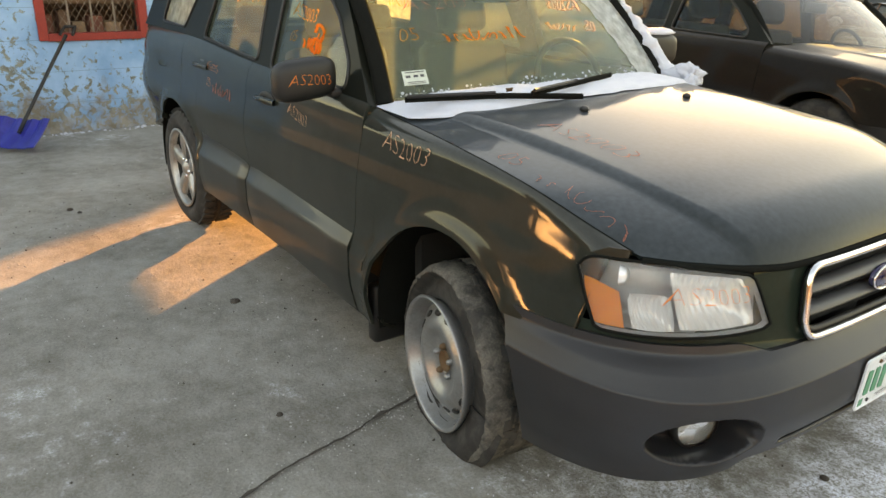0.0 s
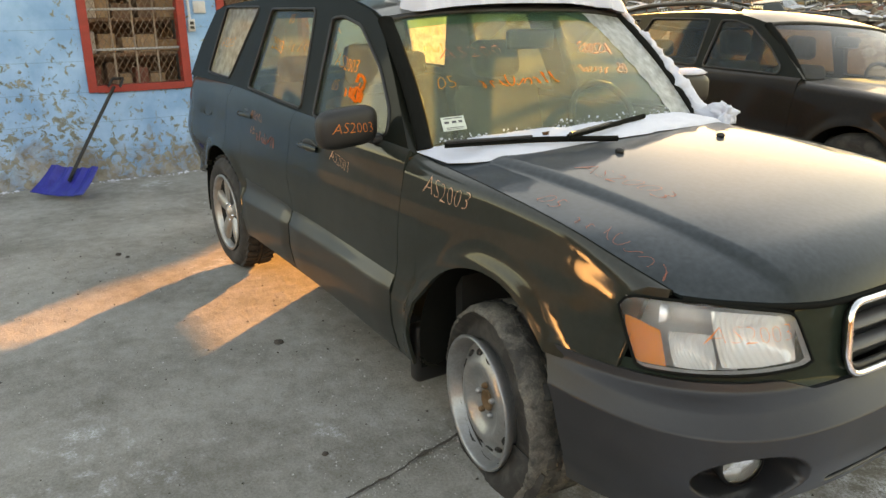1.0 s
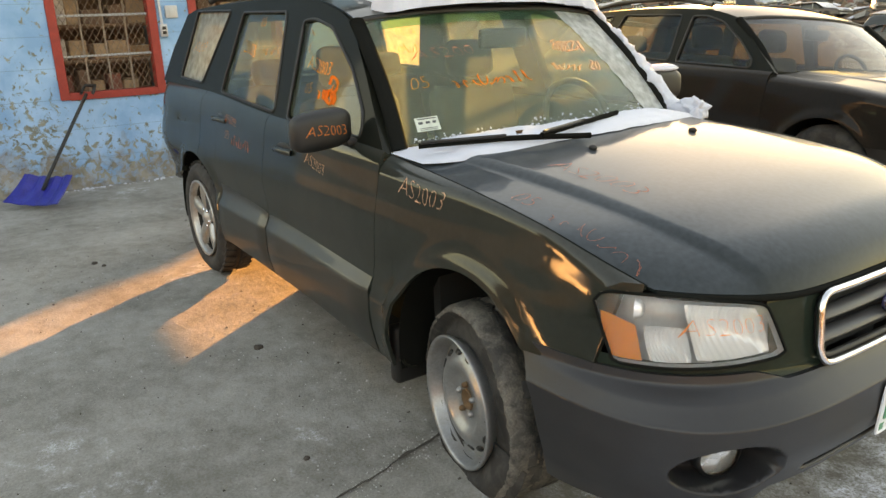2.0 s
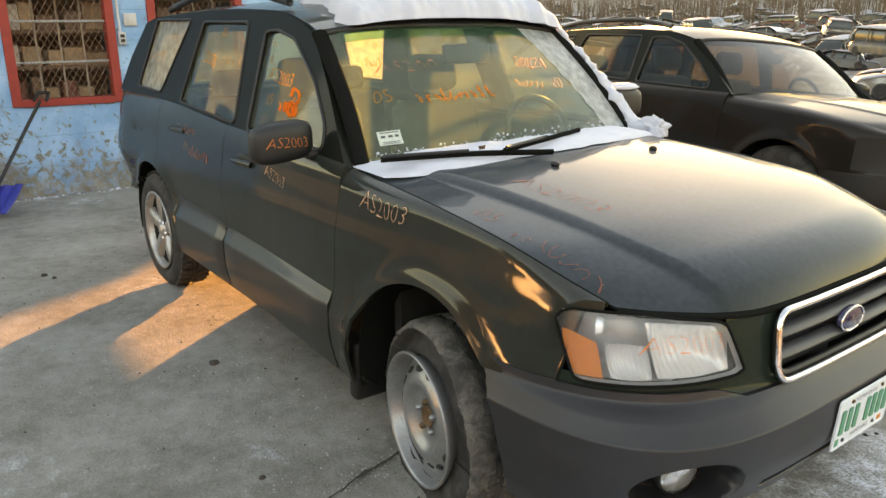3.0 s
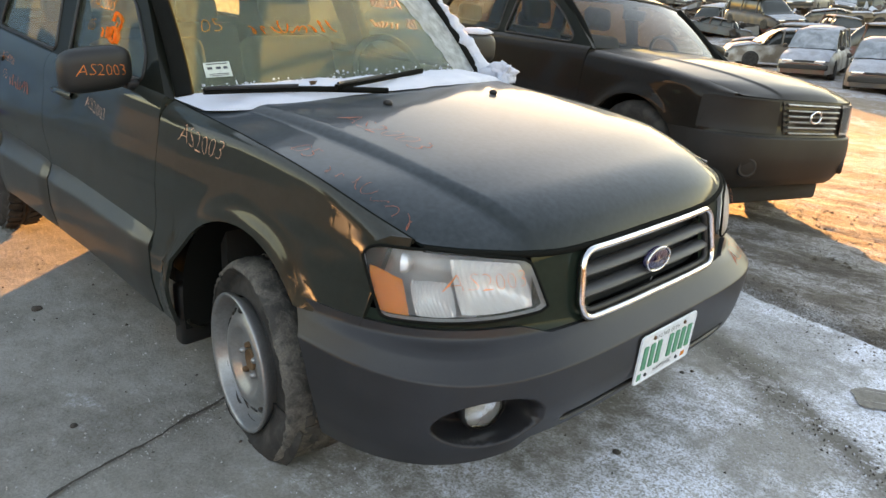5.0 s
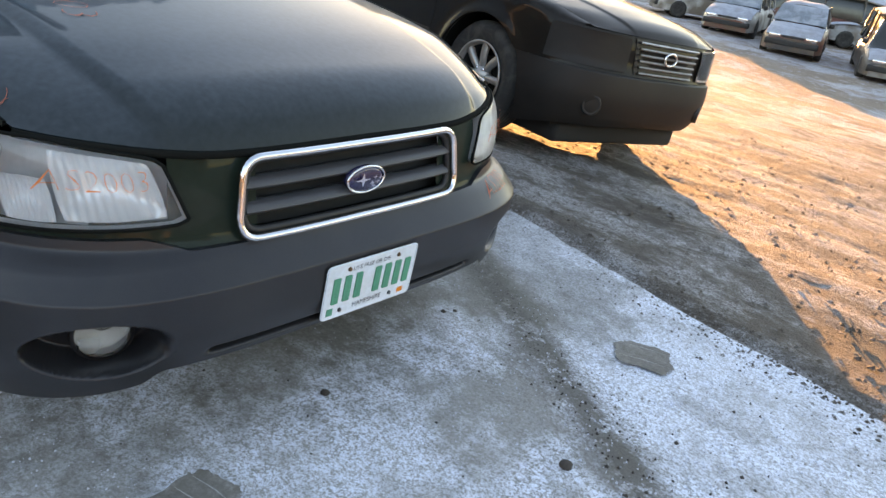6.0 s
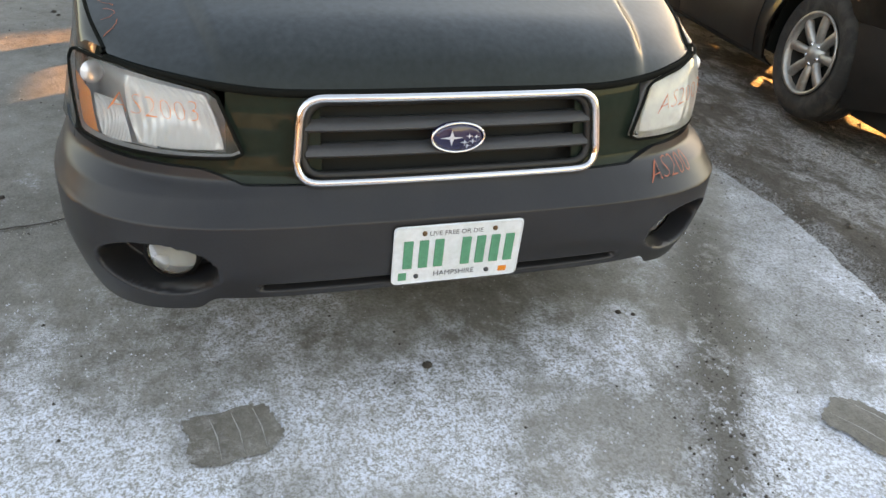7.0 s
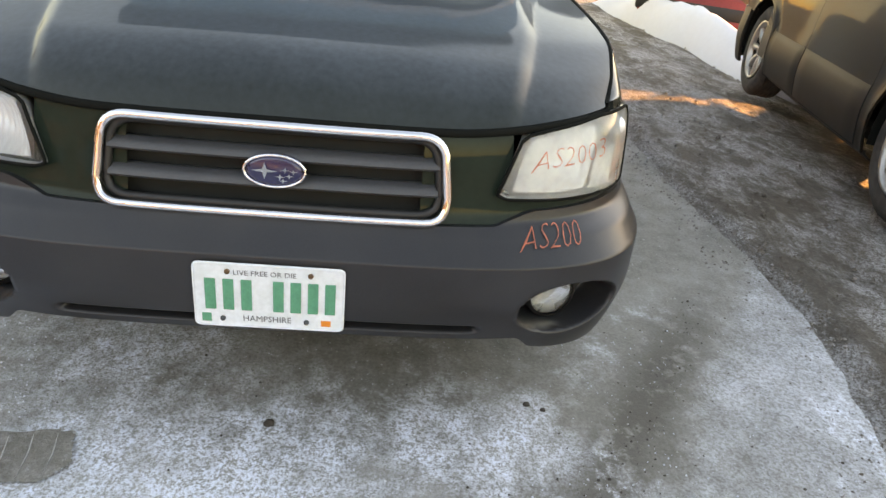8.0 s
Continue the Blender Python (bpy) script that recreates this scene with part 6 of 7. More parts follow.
def nose_place(y0, z0, slope=0.0, out=0.022):
    def f(a, b):
        y, z = y0 + a, z0 + b + slope * a
        p = F.nose(math.copysign(F.q_of_y(abs(y), z), y), z)
        return p + Vector((out, math.copysign(out * 0.5, y), 0))
    return f


def screen_place(u0, v0, du=0.74):
    return lambda a, b: on_screen(u0 + a * du, v0 + b * 1.6, 0.003)


def hood_place(x0, y0, dirx, diry):
    """Laid on the hood by dropping each point onto its height."""
    def f(a, b):
        x, y = x0 + a * dirx - b * diry, y0 + a * diry + b * dirx
        return Vector((x, y, hood_height(x, y) + 0.0025))
    return f


hood_me = next(o for o in wagon.children if o.name.startswith("hood")).data
hood_pts = np.array([v.co[:] for v in hood_me.vertices])


def hood_height(x, y):
    d = (hood_pts[:, 0] - x) ** 2 + (hood_pts[:, 1] - y) ** 2
    i = np.argsort(d)[:6]
    w = 1 / (d[i] + 1e-6)
    return float((hood_pts[i, 2] * w).sum() / w.sum())


def scribble(place, length, height, material, parent, strokes=7, seed=1, thick=0.0022):
    """A row of short slanted strokes where a word cannot be given."""
    rng = random.Random(seed)
    for k in range(strokes):
        a = length * (k + rng.uniform(0.2, 0.4)) / strokes
        tall = rng.choice((0.55, 0.6, 0.65, 1.0))
        pts = [place(a + height * 0.28 * math.sin(t * 5 + k) * 0.7 + t * length / strokes * 0.6, height * tall * (0.5 + 0.48 * math.cos(t * 5.2 + k * 2.1))) for t in [i / 9 for i in range(10)]]
        rod("marker_stroke", pts, thick, material, parent, sides=5, squash=0.6)


writing("AS2003", 0.085, side_place(-0.335, 0.845, -0.10), MARKER_PALE, fp["fender", -1], thin=-0.0033)
writing("AS2003", 0.062, side_place(-1.06, 0.845, -0.16), MARKER_PALE, fp["door", -1], thin=-0.0033)
writing("AS2003", 0.058, side_place(-2.03, 0.915, -0.06), MARKER, fp["rear_door", -1], thin=-0.0034)
writing("05", 0.062, side_place(-2.02, 0.835, -0.06), MARKER, fp["rear_door", -1], thin=-0.0034)
scribble(side_place(-1.93, 0.825, -0.06), 0.26, 0.05, MARKER_RED, fp["rear_door", -1], 7, 3, 0.0012)
mir = next(o for o in wagon.children if o.name.startswith("side_mirror"))
writing("AS2003", 0.052, lambda a, b: Vector((-0.6425 - 0.9 * (abs(a - 0.085) ** 2), -0.975 + a, 1.005 + b)), MARKER, mir, thin=-0.0025)
# on the glass
writing("AS2003", 0.075, glass_place(-1.24, 1.20, -0.12), MARKER_GLASS, wagon)
rod("marker_stroke", [glass_place(-0.975, 1.085)(0.04 * math.cos(t) + 0.012 * math.sin(3 * t), 0.05 * math.sin(t) + (0.05 if t > 3 else 0)) for t in [k * 0.36 for k in range(26)]], 0.006, MARKER_GLASS, wagon, sides=6)
rod("marker_stroke", [glass_place(-0.945, 1.06)(0.02 * t, -0.06 + 0.02 * math.sin(6 * t)) for t in [k / 8 - 3 for k in range(25)]], 0.005, MARKER_GLASS, wagon, sides=6)
writing("05", 0.065, glass_place(-1.22, 1.10), MARKER_GLASS, wagon)
scribble(glass_place(-1.10, 1.095), 0.16, 0.06, MARKER_GLASS, wagon, 4, 6, 0.003)
writing("2003", 0.085, glass_place(-2.02, 1.25, -0.15), MARKER_GLASS, wagon)
writing("05", 0.06, glass_place(-1.86, 1.365), MARKER_GLASS, wagon)
writing("AS2003", 0.075, glass_place(-2.83, 1.235), MARKER_GLASS, wagon, slant=0.3)
writing("05", 0.085, screen_place(0.065, 0.40), MARKER_GLASS, wagon)
scribble(screen_place(0.19, 0.39), 0.36, 0.055, MARKER_GLASS, wagon, 9, 9, 0.0028)
writing("AS200", 0.075, screen_place(0.10, 0.615, 1.15), MARKER_RED, wagon, thin=-0.004)
# on the far windows, read from the other side
far_glass = lambda x0, z0: (lambda a, b: Vector((x0 - a, F.glass_y(z0 + b) - 0.016, z0 + b)))
writing("AS2003", 0.075, far_glass(-0.99, 1.20), MARKER, wagon)
writing("05", 0.07, far_glass(-0.90, 1.11), MARKER, wagon)
writing("AS2003", 0.085, far_glass(-2.45, 1.27), MARKER_GLASS, wagon)
scribble(far_glass(-2.45, 1.17), 0.30, 0.06, MARKER_GLASS, wagon, 7, 19, 0.003)
scribble(far_glass(-1.02, 1.115), 0.22, 0.05, MARKER, wagon, 5, 15, 0.0028)
back_glass = lambda y0, z0: (lambda a, b: Vector((-3.345 + 0.55 * (z0 + b - 1.06), y0 - a, z0 + b)))
writing("AS2003", 0.085, back_glass(0.30, 1.28), MARKER_GLASS, wagon)
scribble(back_glass(0.30, 1.18), 0.36, 0.07, MARKER_GLASS, wagon, 8, 16, 0.003)
# headlights, bumper and hood
writing("AS2003", 0.060, nose_place(-0.70, 0.672, 0.03, 0.026), MARKER, wagon, thin=-0.0034)
writing("AS2003", 0.060, nose_place(0.50, 0.660, 0.12, 0.026), MARKER_RED, wagon, thin=-0.0025)
writing("AS200", 0.055, nose_place(0.50, 0.505, 0.05, 0.009), MARKER_RED, wagon, thin=-0.0025)
writing("AS2003", 0.11, hood_place(0.03, -0.50, 0.995, 0.06), MARKER_RED, wagon, thin=-0.0035)
writing("05", 0.10, hood_place(0.12, -0.735, 0.995, 0.03), MARKER_RED, wagon, thin=-0.0035)
scribble(hood_place(0.29, -0.74, 0.99, 0.10), 0.32, 0.05, MARKER_RED, wagon, 7, 12, 0.0006)

# ---- snow on the wagon ----

def lumpy(name, label, fn, nu, nv, thick, edge=0.08, rough=0.35, seed=0.0):
    """A snow crust on the surface fn(u, v): full depth inside, rounded and torn at the edges."""
    def top(u, v):
        p = Vector(fn(u, v))
        e = min(u, 1 - u, v, 1 - v) / edge
        k = math.sqrt(min(1, max(0, e)))
        return p + Vector((0, 0, thick * k * (1 + rough * noise.noise((p.x * 9 + seed, p.y * 9, p.z * 9)) + 0.5 * rough * noise.noise((p.x * 30, p.y * 30, seed)))))
    ob = grid(name, top, nu, nv, SNOW)
    return tagged(ob, label, "snow")


def roof_z(x, y):
    g = F.gutter(x)
    t = min(1, abs(y) / F.glass_y(g))
    return g + F.crown * (1 - t ** 2.6)


ROOF_SNOW_EDGE = curve([(0, 0.15), (0.35, -0.02), (0.55, -0.30), (0.68, -0.43), (1, -0.49)])


def roof_snow(u, v):
    y = lerp(ROOF_SNOW_EDGE(u) + 0.05 * noise.noise((u * 7, 0, 1)) + 0.03 * noise.noise((u * 23, 0, 1)), 0.60, v)
    x = lerp(-2.6, -0.835 + 0.035 * (1 - (y / 0.6) ** 2) + 0.05 * noise.noise((v * 7, 2, 0)) + 0.03 * noise.noise((v * 21, 5, 0)), u)
    return (x, y, roof_z(min(x, -0.9), y) - 0.004)


lumpy("roof_snow", "thick crust of snow on the wagon's roof", roof_snow, 170, 130, 0.09, 0.035, 0.4)


def cowl_snow(u, v):
    y = lerp(-0.735, 0.70, u)
    back = -0.50 + 0.10 * (1 - (y / 0.7) ** 2)
    front = curve([(-0.74, -0.29), (-0.66, -0.235), (-0.45, -0.165), (-0.11, -0.157), (0.35, -0.21), (0.55, -0.26), (0.72, -0.30)])(y) + 0.012 * noise.noise((y * 12, 1, 0))
    x = lerp(back, front, v)
    z = lerp(0.955, max(0.945, hood_height(front, y) - 0.008), v) + 0.012 * (1 - (y / 0.74) ** 2)
    return (x, y, max(z, hood_height(x, y) - 0.002) if x > -0.43 else z)


lumpy("cowl_snow", "snow packed along the base of the windscreen", cowl_snow, 90, 22, 0.024, 0.25, 0.4, 4.0)


def screen_snow(u, v):
    line = lerp(0.865, 0.775, v) + 0.008 * noise.noise((v * 14, 0, 6))
    return on_screen(lerp(line, 0.985, u), lerp(0.05, 0.97, v), 0.003)


tagged(grid("screen_frost", screen_snow, 24, 50, FROST), "smooth sheet of frost on the windscreen's edge", "frost")
pil = [Vector(screen(1, v / 60)) + Vector((0.0, 0.02 + 0.012 * noise.noise((v * 0.24, 0, 3)), 0.02)) for v in range(0, 61)]
vs, fs = tube([p for p in reversed(pil)] + [Vector((-0.40, 0.735, 0.965)), Vector((-0.33, 0.75, 0.955))], lambda t: 0.012 + 0.028 * t ** 1.5, 14)
vs = [v + Vector((noise.noise(v * 22), noise.noise(v * 22 + Vector((5, 0, 0))), noise.noise(v * 22 + Vector((0, 5, 0))))) * 0.020 + Vector((noise.noise(v * 70), noise.noise(v * 70 + Vector((5, 0, 0))), noise.noise(v * 70 + Vector((0, 5, 0))))) * 0.008 for v in vs]
tagged(link_mesh("pillar_snow", vs, fs, SNOW), "ragged strip of snow along the windscreen pillar", "snow")
bm = bmesh.new()
bmesh.ops.create_icosphere(bm, subdivisions=4, radius=0.05)
for v in bm.verts:
    v.co = Vector((v.co.x, v.co.y * 0.8, v.co.z * 0.9)) * (0.9 + 0.9 * noise.noise(v.co * 26) + 0.5 * noise.noise(v.co * 75)) + Vector((-0.335, 0.70, 0.985))
tagged(part("snow_lump", bm, SNOW), "jagged lump of snow at the hood's corner", "snow")

# white cap shaped to stand for the sun's glint on the far mirror
bm = bmesh.new()
bmesh.ops.create_icosphere(bm, subdivisions=3, radius=1)
for v in bm.verts:
    v.co = Vector((v.co.x * 0.06, v.co.y * 0.10, max(v.co.z, -0.3) * 0.022)) * (1 + 0.2 * noise.noise(v.co * 3)) + Vector((-0.70, 0.895, 1.128))
tagged(part("mirror_snow", bm, SNOW), "white cap in place of the sun's glint on the far mirror", "snow")

# crumbs of ice along the foot of the windscreen
ir = random.Random(31)
iv, if_ = [], []
for _ in range(200):
    u = 0.04 + 0.84 * ir.random()
    v = 0.05 + 0.075 * ir.random() ** 3 * (0.3 + u)
    p, r = on_screen(u, v, 0.002), 0.0015 + 0.0045 * ir.random() ** 3
    i, a0 = len(iv), ir.uniform(0, 6)
    iv += [p + Vector((0.4 * r * math.cos(a0 + k * 1.26), r * math.cos(a0 + k * 1.26) * ir.uniform(0.6, 1.2), r * math.sin(a0 + k * 1.26))) for k in range(5)] + [p + Vector((r * 0.7, 0, r * 0.6))]
    if_ += [(i + k, i + (k + 1) % 5, i + 5) for k in range(5)]
tagged(link_mesh("ice_crumbs", iv, if_, SNOW, smooth=False), "crumbs of ice along the foot of the windscreen", "ice", kind="stuff")
# a dry leaf caught on the wiper
leaf = grid("dry_leaf", lambda u, v: (-0.20 + 0.028 * (u - 0.5), -0.40 + 0.032 * (v - 0.5) * math.sin(math.pi * min(0.95, max(0.05, u))), 1.012 + 0.012 * (v - 0.5) ** 2 * 4 + 0.006 * u), 6, 6, RUST)
tagged(leaf, "curled brown leaf caught on the wiper", "leaf")

# ---- the scrapyard behind ----
WRECK = bpy.data.materials.new("faded_car_paint")
WRECK.use_nodes = True
n, l = WRECK.node_tree.nodes, WRECK.node_tree.links
info, ramp = n.new("ShaderNodeObjectInfo"), n.new("ShaderNodeValToRGB")
ramp.color_ramp.interpolation = "CONSTANT"
for i, (p, c) in enumerate(((0.0, (0.05, 0.045, 0.045)), (0.25, (0.24, 0.24, 0.24)), (0.4, (0.05, 0.055, 0.075)), (0.52, (0.15, 0.05, 0.035)), (0.70, (0.36, 0.35, 0.33)), (0.8, (0.10, 0.11, 0.11)), (0.9, (0.17, 0.13, 0.09)))):
    e = ramp.color_ramp.elements[i] if i < 2 else ramp.color_ramp.elements.new(p)
    e.position, e.color = p, (*c, 1)
l.new(info.outputs["Random"], ramp.inputs[0])
grime, gmix, ggeo = n.new("ShaderNodeTexNoise"), n.new("ShaderNodeMix"), n.new("ShaderNodeNewGeometry")
grime.inputs["Scale"].default_value, grime.inputs["Detail"].default_value = 2.2, 8
gmix.data_type = "RGBA"
gmix.inputs[7].default_value = (0.11, 0.075, 0.05, 1)
gram = n.new("ShaderNodeMapRange")
gram.inputs[1].default_value, gram.inputs[2].default_value, gram.inputs[4].default_value = 0.42, 0.62, 0.85
l.new(ggeo.outputs["Position"], grime.inputs["Vector"])
l.new(grime.outputs["Fac"], gram.inputs[0])
l.new(gram.outputs[0], gmix.inputs[0])
l.new(ramp.outputs[0], gmix.inputs[6])
l.new(gmix.outputs[2], n["Principled BSDF"].inputs["Base Color"])
n["Principled BSDF"].inputs["Roughness"].default_value = 0.45
WGLASS = mat("dark_car_glass", (0.03, 0.035, 0.035), 0.12, 0, 0.2, 5, 40, 0.0)


# darker blue-grey copy of the snow, with the wrecks' shade in its colour
SHADE_SNOW = mat("shaded_snow", (0.31, 0.34, 0.40), 0.75, 0, 0.2, 5, 60, 0.4, 0.01, second=(0.22, 0.22, 0.23), amount=0.7)
WFROST = mat("frosted_car_glass", (0.16, 0.19, 0.22), 0.35, 0, 0.35, 4, 40, 0.1, second=(0.36, 0.40, 0.46), amount=0.7)


def wreck(kind):
    """A scrapped car under snow, built round its own middle. kind: sedan, wagon or van."""
    L, W = {"sedan": (4.5, 0.86), "wagon": (4.4, 0.87), "van": (4.7, 0.93)}[kind]
    ob = tagged(new("scrap_car"), "scrapped car with snow on hood and roof", "car", "cars in the scrapyard")
    lower = curve([(-L / 2, 0.62), (-L / 2 + 0.15, 0.86), (-1.2, 0.92), (0.8, 0.92), (1.3, 0.88), (L / 2 - 0.2, 0.74), (L / 2, 0.56)])
    ws = curve([(-L / 2, 0.80), (-L / 2 + 0.4, 1.0), (0, 1.0), (L / 2 - 0.5, 0.98), (L / 2, 0.78)])

    def body(u, v):
        x = lerp(-L / 2, L / 2, u)
        t = math.pi * v
        z0, z1 = 0.22, lower(x)
        c = math.cos(t)
        y = W * ws(x) * math.copysign(abs(c) ** 0.35, c)
        return (x, y, z0 + (z1 - z0) * math.sin(t) ** 0.45)
    grid("body", body, 22, 16, WRECK, ob)
    for e in (0, 1):
        x = lerp(-L / 2, L / 2, e)
        ring = [body(e, k / 16) for k in range(17)]
        link_mesh("end_panel", ring, [tuple(range(17)) if e == 0 else tuple(reversed(range(17)))], WRECK, ob)
    a, b, c, d, top = {"sedan": (-1.55, -1.0, 0.35, 1.05, 1.40), "wagon": (-2.1, -1.85, 0.2, 0.95, 1.52), "van": (-2.25, -2.1, 0.6, 1.5, 1.72)}[kind]

    def cabin(u, v):
        x = curve([(0, a), (0.25, b), (0.75, c), (1, d)])(u)
        h = sstep(0, 0.25, u) * (1 - sstep(0.72, 1, u))
        t = math.pi * v
        cc = math.cos(t)
        return (x, (W - 0.06 - 0.16 * h) * math.copysign(abs(cc) ** 0.4, cc), 0.84 + (top - 0.84) * h * math.sin(t) ** 0.5)
    grid("glasshouse", cabin, 20, 14, WGLASS, ob)

    def roof_(u, v):
        t = 2 * v - 1
        return (lerp(b - 0.05, c + 0.02, u), t * (W - 0.20), top + 0.02 - 0.04 * t * t)
    solid(grid("roof", roof_, 8, 6, WRECK, ob), 0.05)
    for x in (b, (b + c) / 2, c - 0.1):
        for s in (-1, 1):
            rod("pillar", [(x + 0.1 * (x - (b + c) / 2), s * (W - 0.06), 0.86), (x, s * (W - 0.2), top)], 0.035, WRECK, ob, sides=5)
    for e in (-1, 1):
        bm = bmesh.new()
        box(bm, e * (L / 2 - 0.06) - 0.07, e * (L / 2 - 0.06) + 0.07, -W * 0.86, W * 0.86, 0.34, 0.52, None, 0.04)
        part("bumper", bm, BLACK, ob)
        for s in (-1, 1):
            bm = bmesh.new()
            box(bm, e * (L / 2 - 0.07) - 0.05, e * (L / 2 - 0.07) + 0.04, s * W * 0.58 - 0.16, s * W * 0.58 + 0.16, 0.54, 0.66, None, 0.03)
            part("headlight" if e > 0 else "tail_light", bm, CHROME if e > 0 else RUST, ob)
    bm = bmesh.new()
    box(bm, L / 2 - 0.10, L / 2 - 0.02, -W * 0.36, W * 0.36, 0.54, 0.64, None, 0.02)
    part("grille", bm, BLACK, ob)
    bm = bmesh.new()
    box(bm, L / 2 - 0.05, L / 2 + 0.015, -W * 0.55, W * 0.55, 0.36, 0.41, None, 0.012)
    part("bumper_slot", bm, BLACK, ob)
    for s in (-1, 1):
        bm = bmesh.new()
        box(bm, d - 0.28, d - 0.16, s * (W + 0.02) - 0.07, s * (W + 0.02) + 0.07, 0.92, 1.05, None, 0.03)
        part("side_mirror", bm, BLACK, ob)
    snow = lambda x0, x1, y, zf, th: solid(grid("snow_cap", lambda u, v: (lerp(x0, x1, u), y * (2 * v - 1), zf(lerp(x0, x1, u)) + th * min(1, 6 * min(u, 1 - u, v, 1 - v)) + 0.02 * noise.noise((u * 5, v * 5, x0))), 8, 8, SHADE_SNOW, ob), 0.02)
    snow(b - 0.02, c, W - 0.25, lambda x: top + 0.0, 0.09)
    snow(d + 0.05, L / 2 - 0.08, W - 0.12, lambda x: lower(x) - 0.01, 0.07)
    if kind != "van":
        solid(grid("frosted_windscreen", lambda u, v: (lerp(c + 0.02, d + 0.03, u), (W - 0.22 + 0.10 * u) * (2 * v - 1), lerp(top - 0.02, 0.93, u ** 1.25) + 0.025), 8, 6, WFROST, ob), 0.012)
    if kind == "sedan":
        snow(-L / 2 + 0.12, a - 0.02, W - 0.12, lambda x: lower(x) - 0.01, 0.07)
    for x in (-L / 2 + 0.85, L / 2 - 0.9):
        for s in (-1, 1):
            lathe("wheel", [(0, -0.1), (0.2, -0.1), (0.23, -0.11), (0.31, -0.09), (0.31, 0.09), (0.2, 0.1)], RUBBER, ob, "", 16, pose(x, s * (W - 0.1), 0.31) @ (pose(0, 0, 0) if s < 0 else pose(0, 0, 0, 0, 0, 180)))
    return ob


kinds = [wreck(k) for k in ("sedan", "wagon", "van")]
rng = random.Random(21)
spots = [(-5.4, 24.4, 284), (-8.1, 26.4, 281), (-2.5, 23.9, 287), (-9.9, 28.2, 214), (-11.5, 32.0, 200), (-7.8, 32.0, 196), (-4.2, 31.0, 190), (-0.5, 30.0, 282), (2.5, 29.0, 275)]
for r in range(14):
    y = 36 + 4.4 * r + 0.10 * r * r
    x = -0.95 * y - 4
    while x < 0.14 * y + 2:
        spots.append((x + rng.uniform(-0.8, 0.8), y + rng.uniform(-1.3, 1.3), rng.choice((0, 180, 90, 270)) + rng.gauss(0, 22)))
        x += rng.uniform(3.4, 5.6) * (1 + 0.05 * r)
for k, (x, y, a) in enumerate(spots):
    far = k >= 9
    m = pose(x, y, land(x, y) - 0.04 + (rng.choice((0, 0, 0.7, 1.1)) if far else 0.05), rng.uniform(-9, 9) if far else 2, rng.uniform(-9, 9) if far else 1, a)
    if far:
        m = m @ Matrix.Diagonal((rng.uniform(0.85, 1.0), 1, rng.uniform(0.5, 0.95), 1))
    t = kinds[k % 3]
    if k < 3:
        t.matrix_world = m
    else:
        copy_thing(t, m)

# snow lying between the rows
SNOWY = terrain("patchy_snow", (0.16, 0.115, 0.085), (0.30, 0.23, 0.18), (0.50, 0.53, 0.60), (0.10, 0.075, 0.06), (0.46, 0.50), 1.0, (0.5, 0.5, 1), 1.0, 0.05)
sv, sf, SN = [], [], 150
sx, sy = [lerp(-110, 26, i / (SN - 1)) for i in range(SN)], [9.5 * (12 ** (j / (SN - 1))) for j in range(SN)]
sv = [(x, y, land(x, y) + 0.05 * sstep(0, 2.0, y - 10.5 - 0.10 * abs(x) - 2.0 * noise.noise((x * 0.3, 0, 0))) - 0.03 + 0.05 * noise.noise((x * 0.7, y * 0.7, 3))) for x in sx for y in sy]
for i in range(SN - 1):
    for j in range(SN - 1):
        sf.append((i * SN + j, (i + 1) * SN + j, (i + 1) * SN + j + 1, i * SN + j + 1))
tagged(link_mesh("snow_cover", sv, sf, SNOWY), "patchy snow between rows of scrapped cars", "snow", kind="stuff")

# heaps of scrap between the cars
HEAP = bpy.data.materials.new("mixed_scrap")
HEAP.use_nodes = True
n, l = HEAP.node_tree.nodes, HEAP.node_tree.links
geo, ramp = n.new("ShaderNodeNewGeometry"), n.new("ShaderNodeValToRGB")
ramp.color_ramp.interpolation = "CONSTANT"
for i, (p, c) in enumerate(((0.0, (0.05, 0.04, 0.035)), (0.3, (0.12, 0.075, 0.05)), (0.55, (0.08, 0.05, 0.04)), (0.72, (0.20, 0.19, 0.18)), (0.82, (0.14, 0.05, 0.035)), (0.90, (0.46, 0.49, 0.55)))):
    e = ramp.color_ramp.elements[i] if i < 2 else ramp.color_ramp.elements.new(p)
    e.position, e.color = p, (*c, 1)
l.new(geo.outputs["Random Per Island"], ramp.inputs[0])
l.new(ramp.outputs[0], n["Principled BSDF"].inputs["Base Color"])
n["Principled BSDF"].inputs["Roughness"].default_value = 0.8
hv, hf = [], []
hr = random.Random(77)
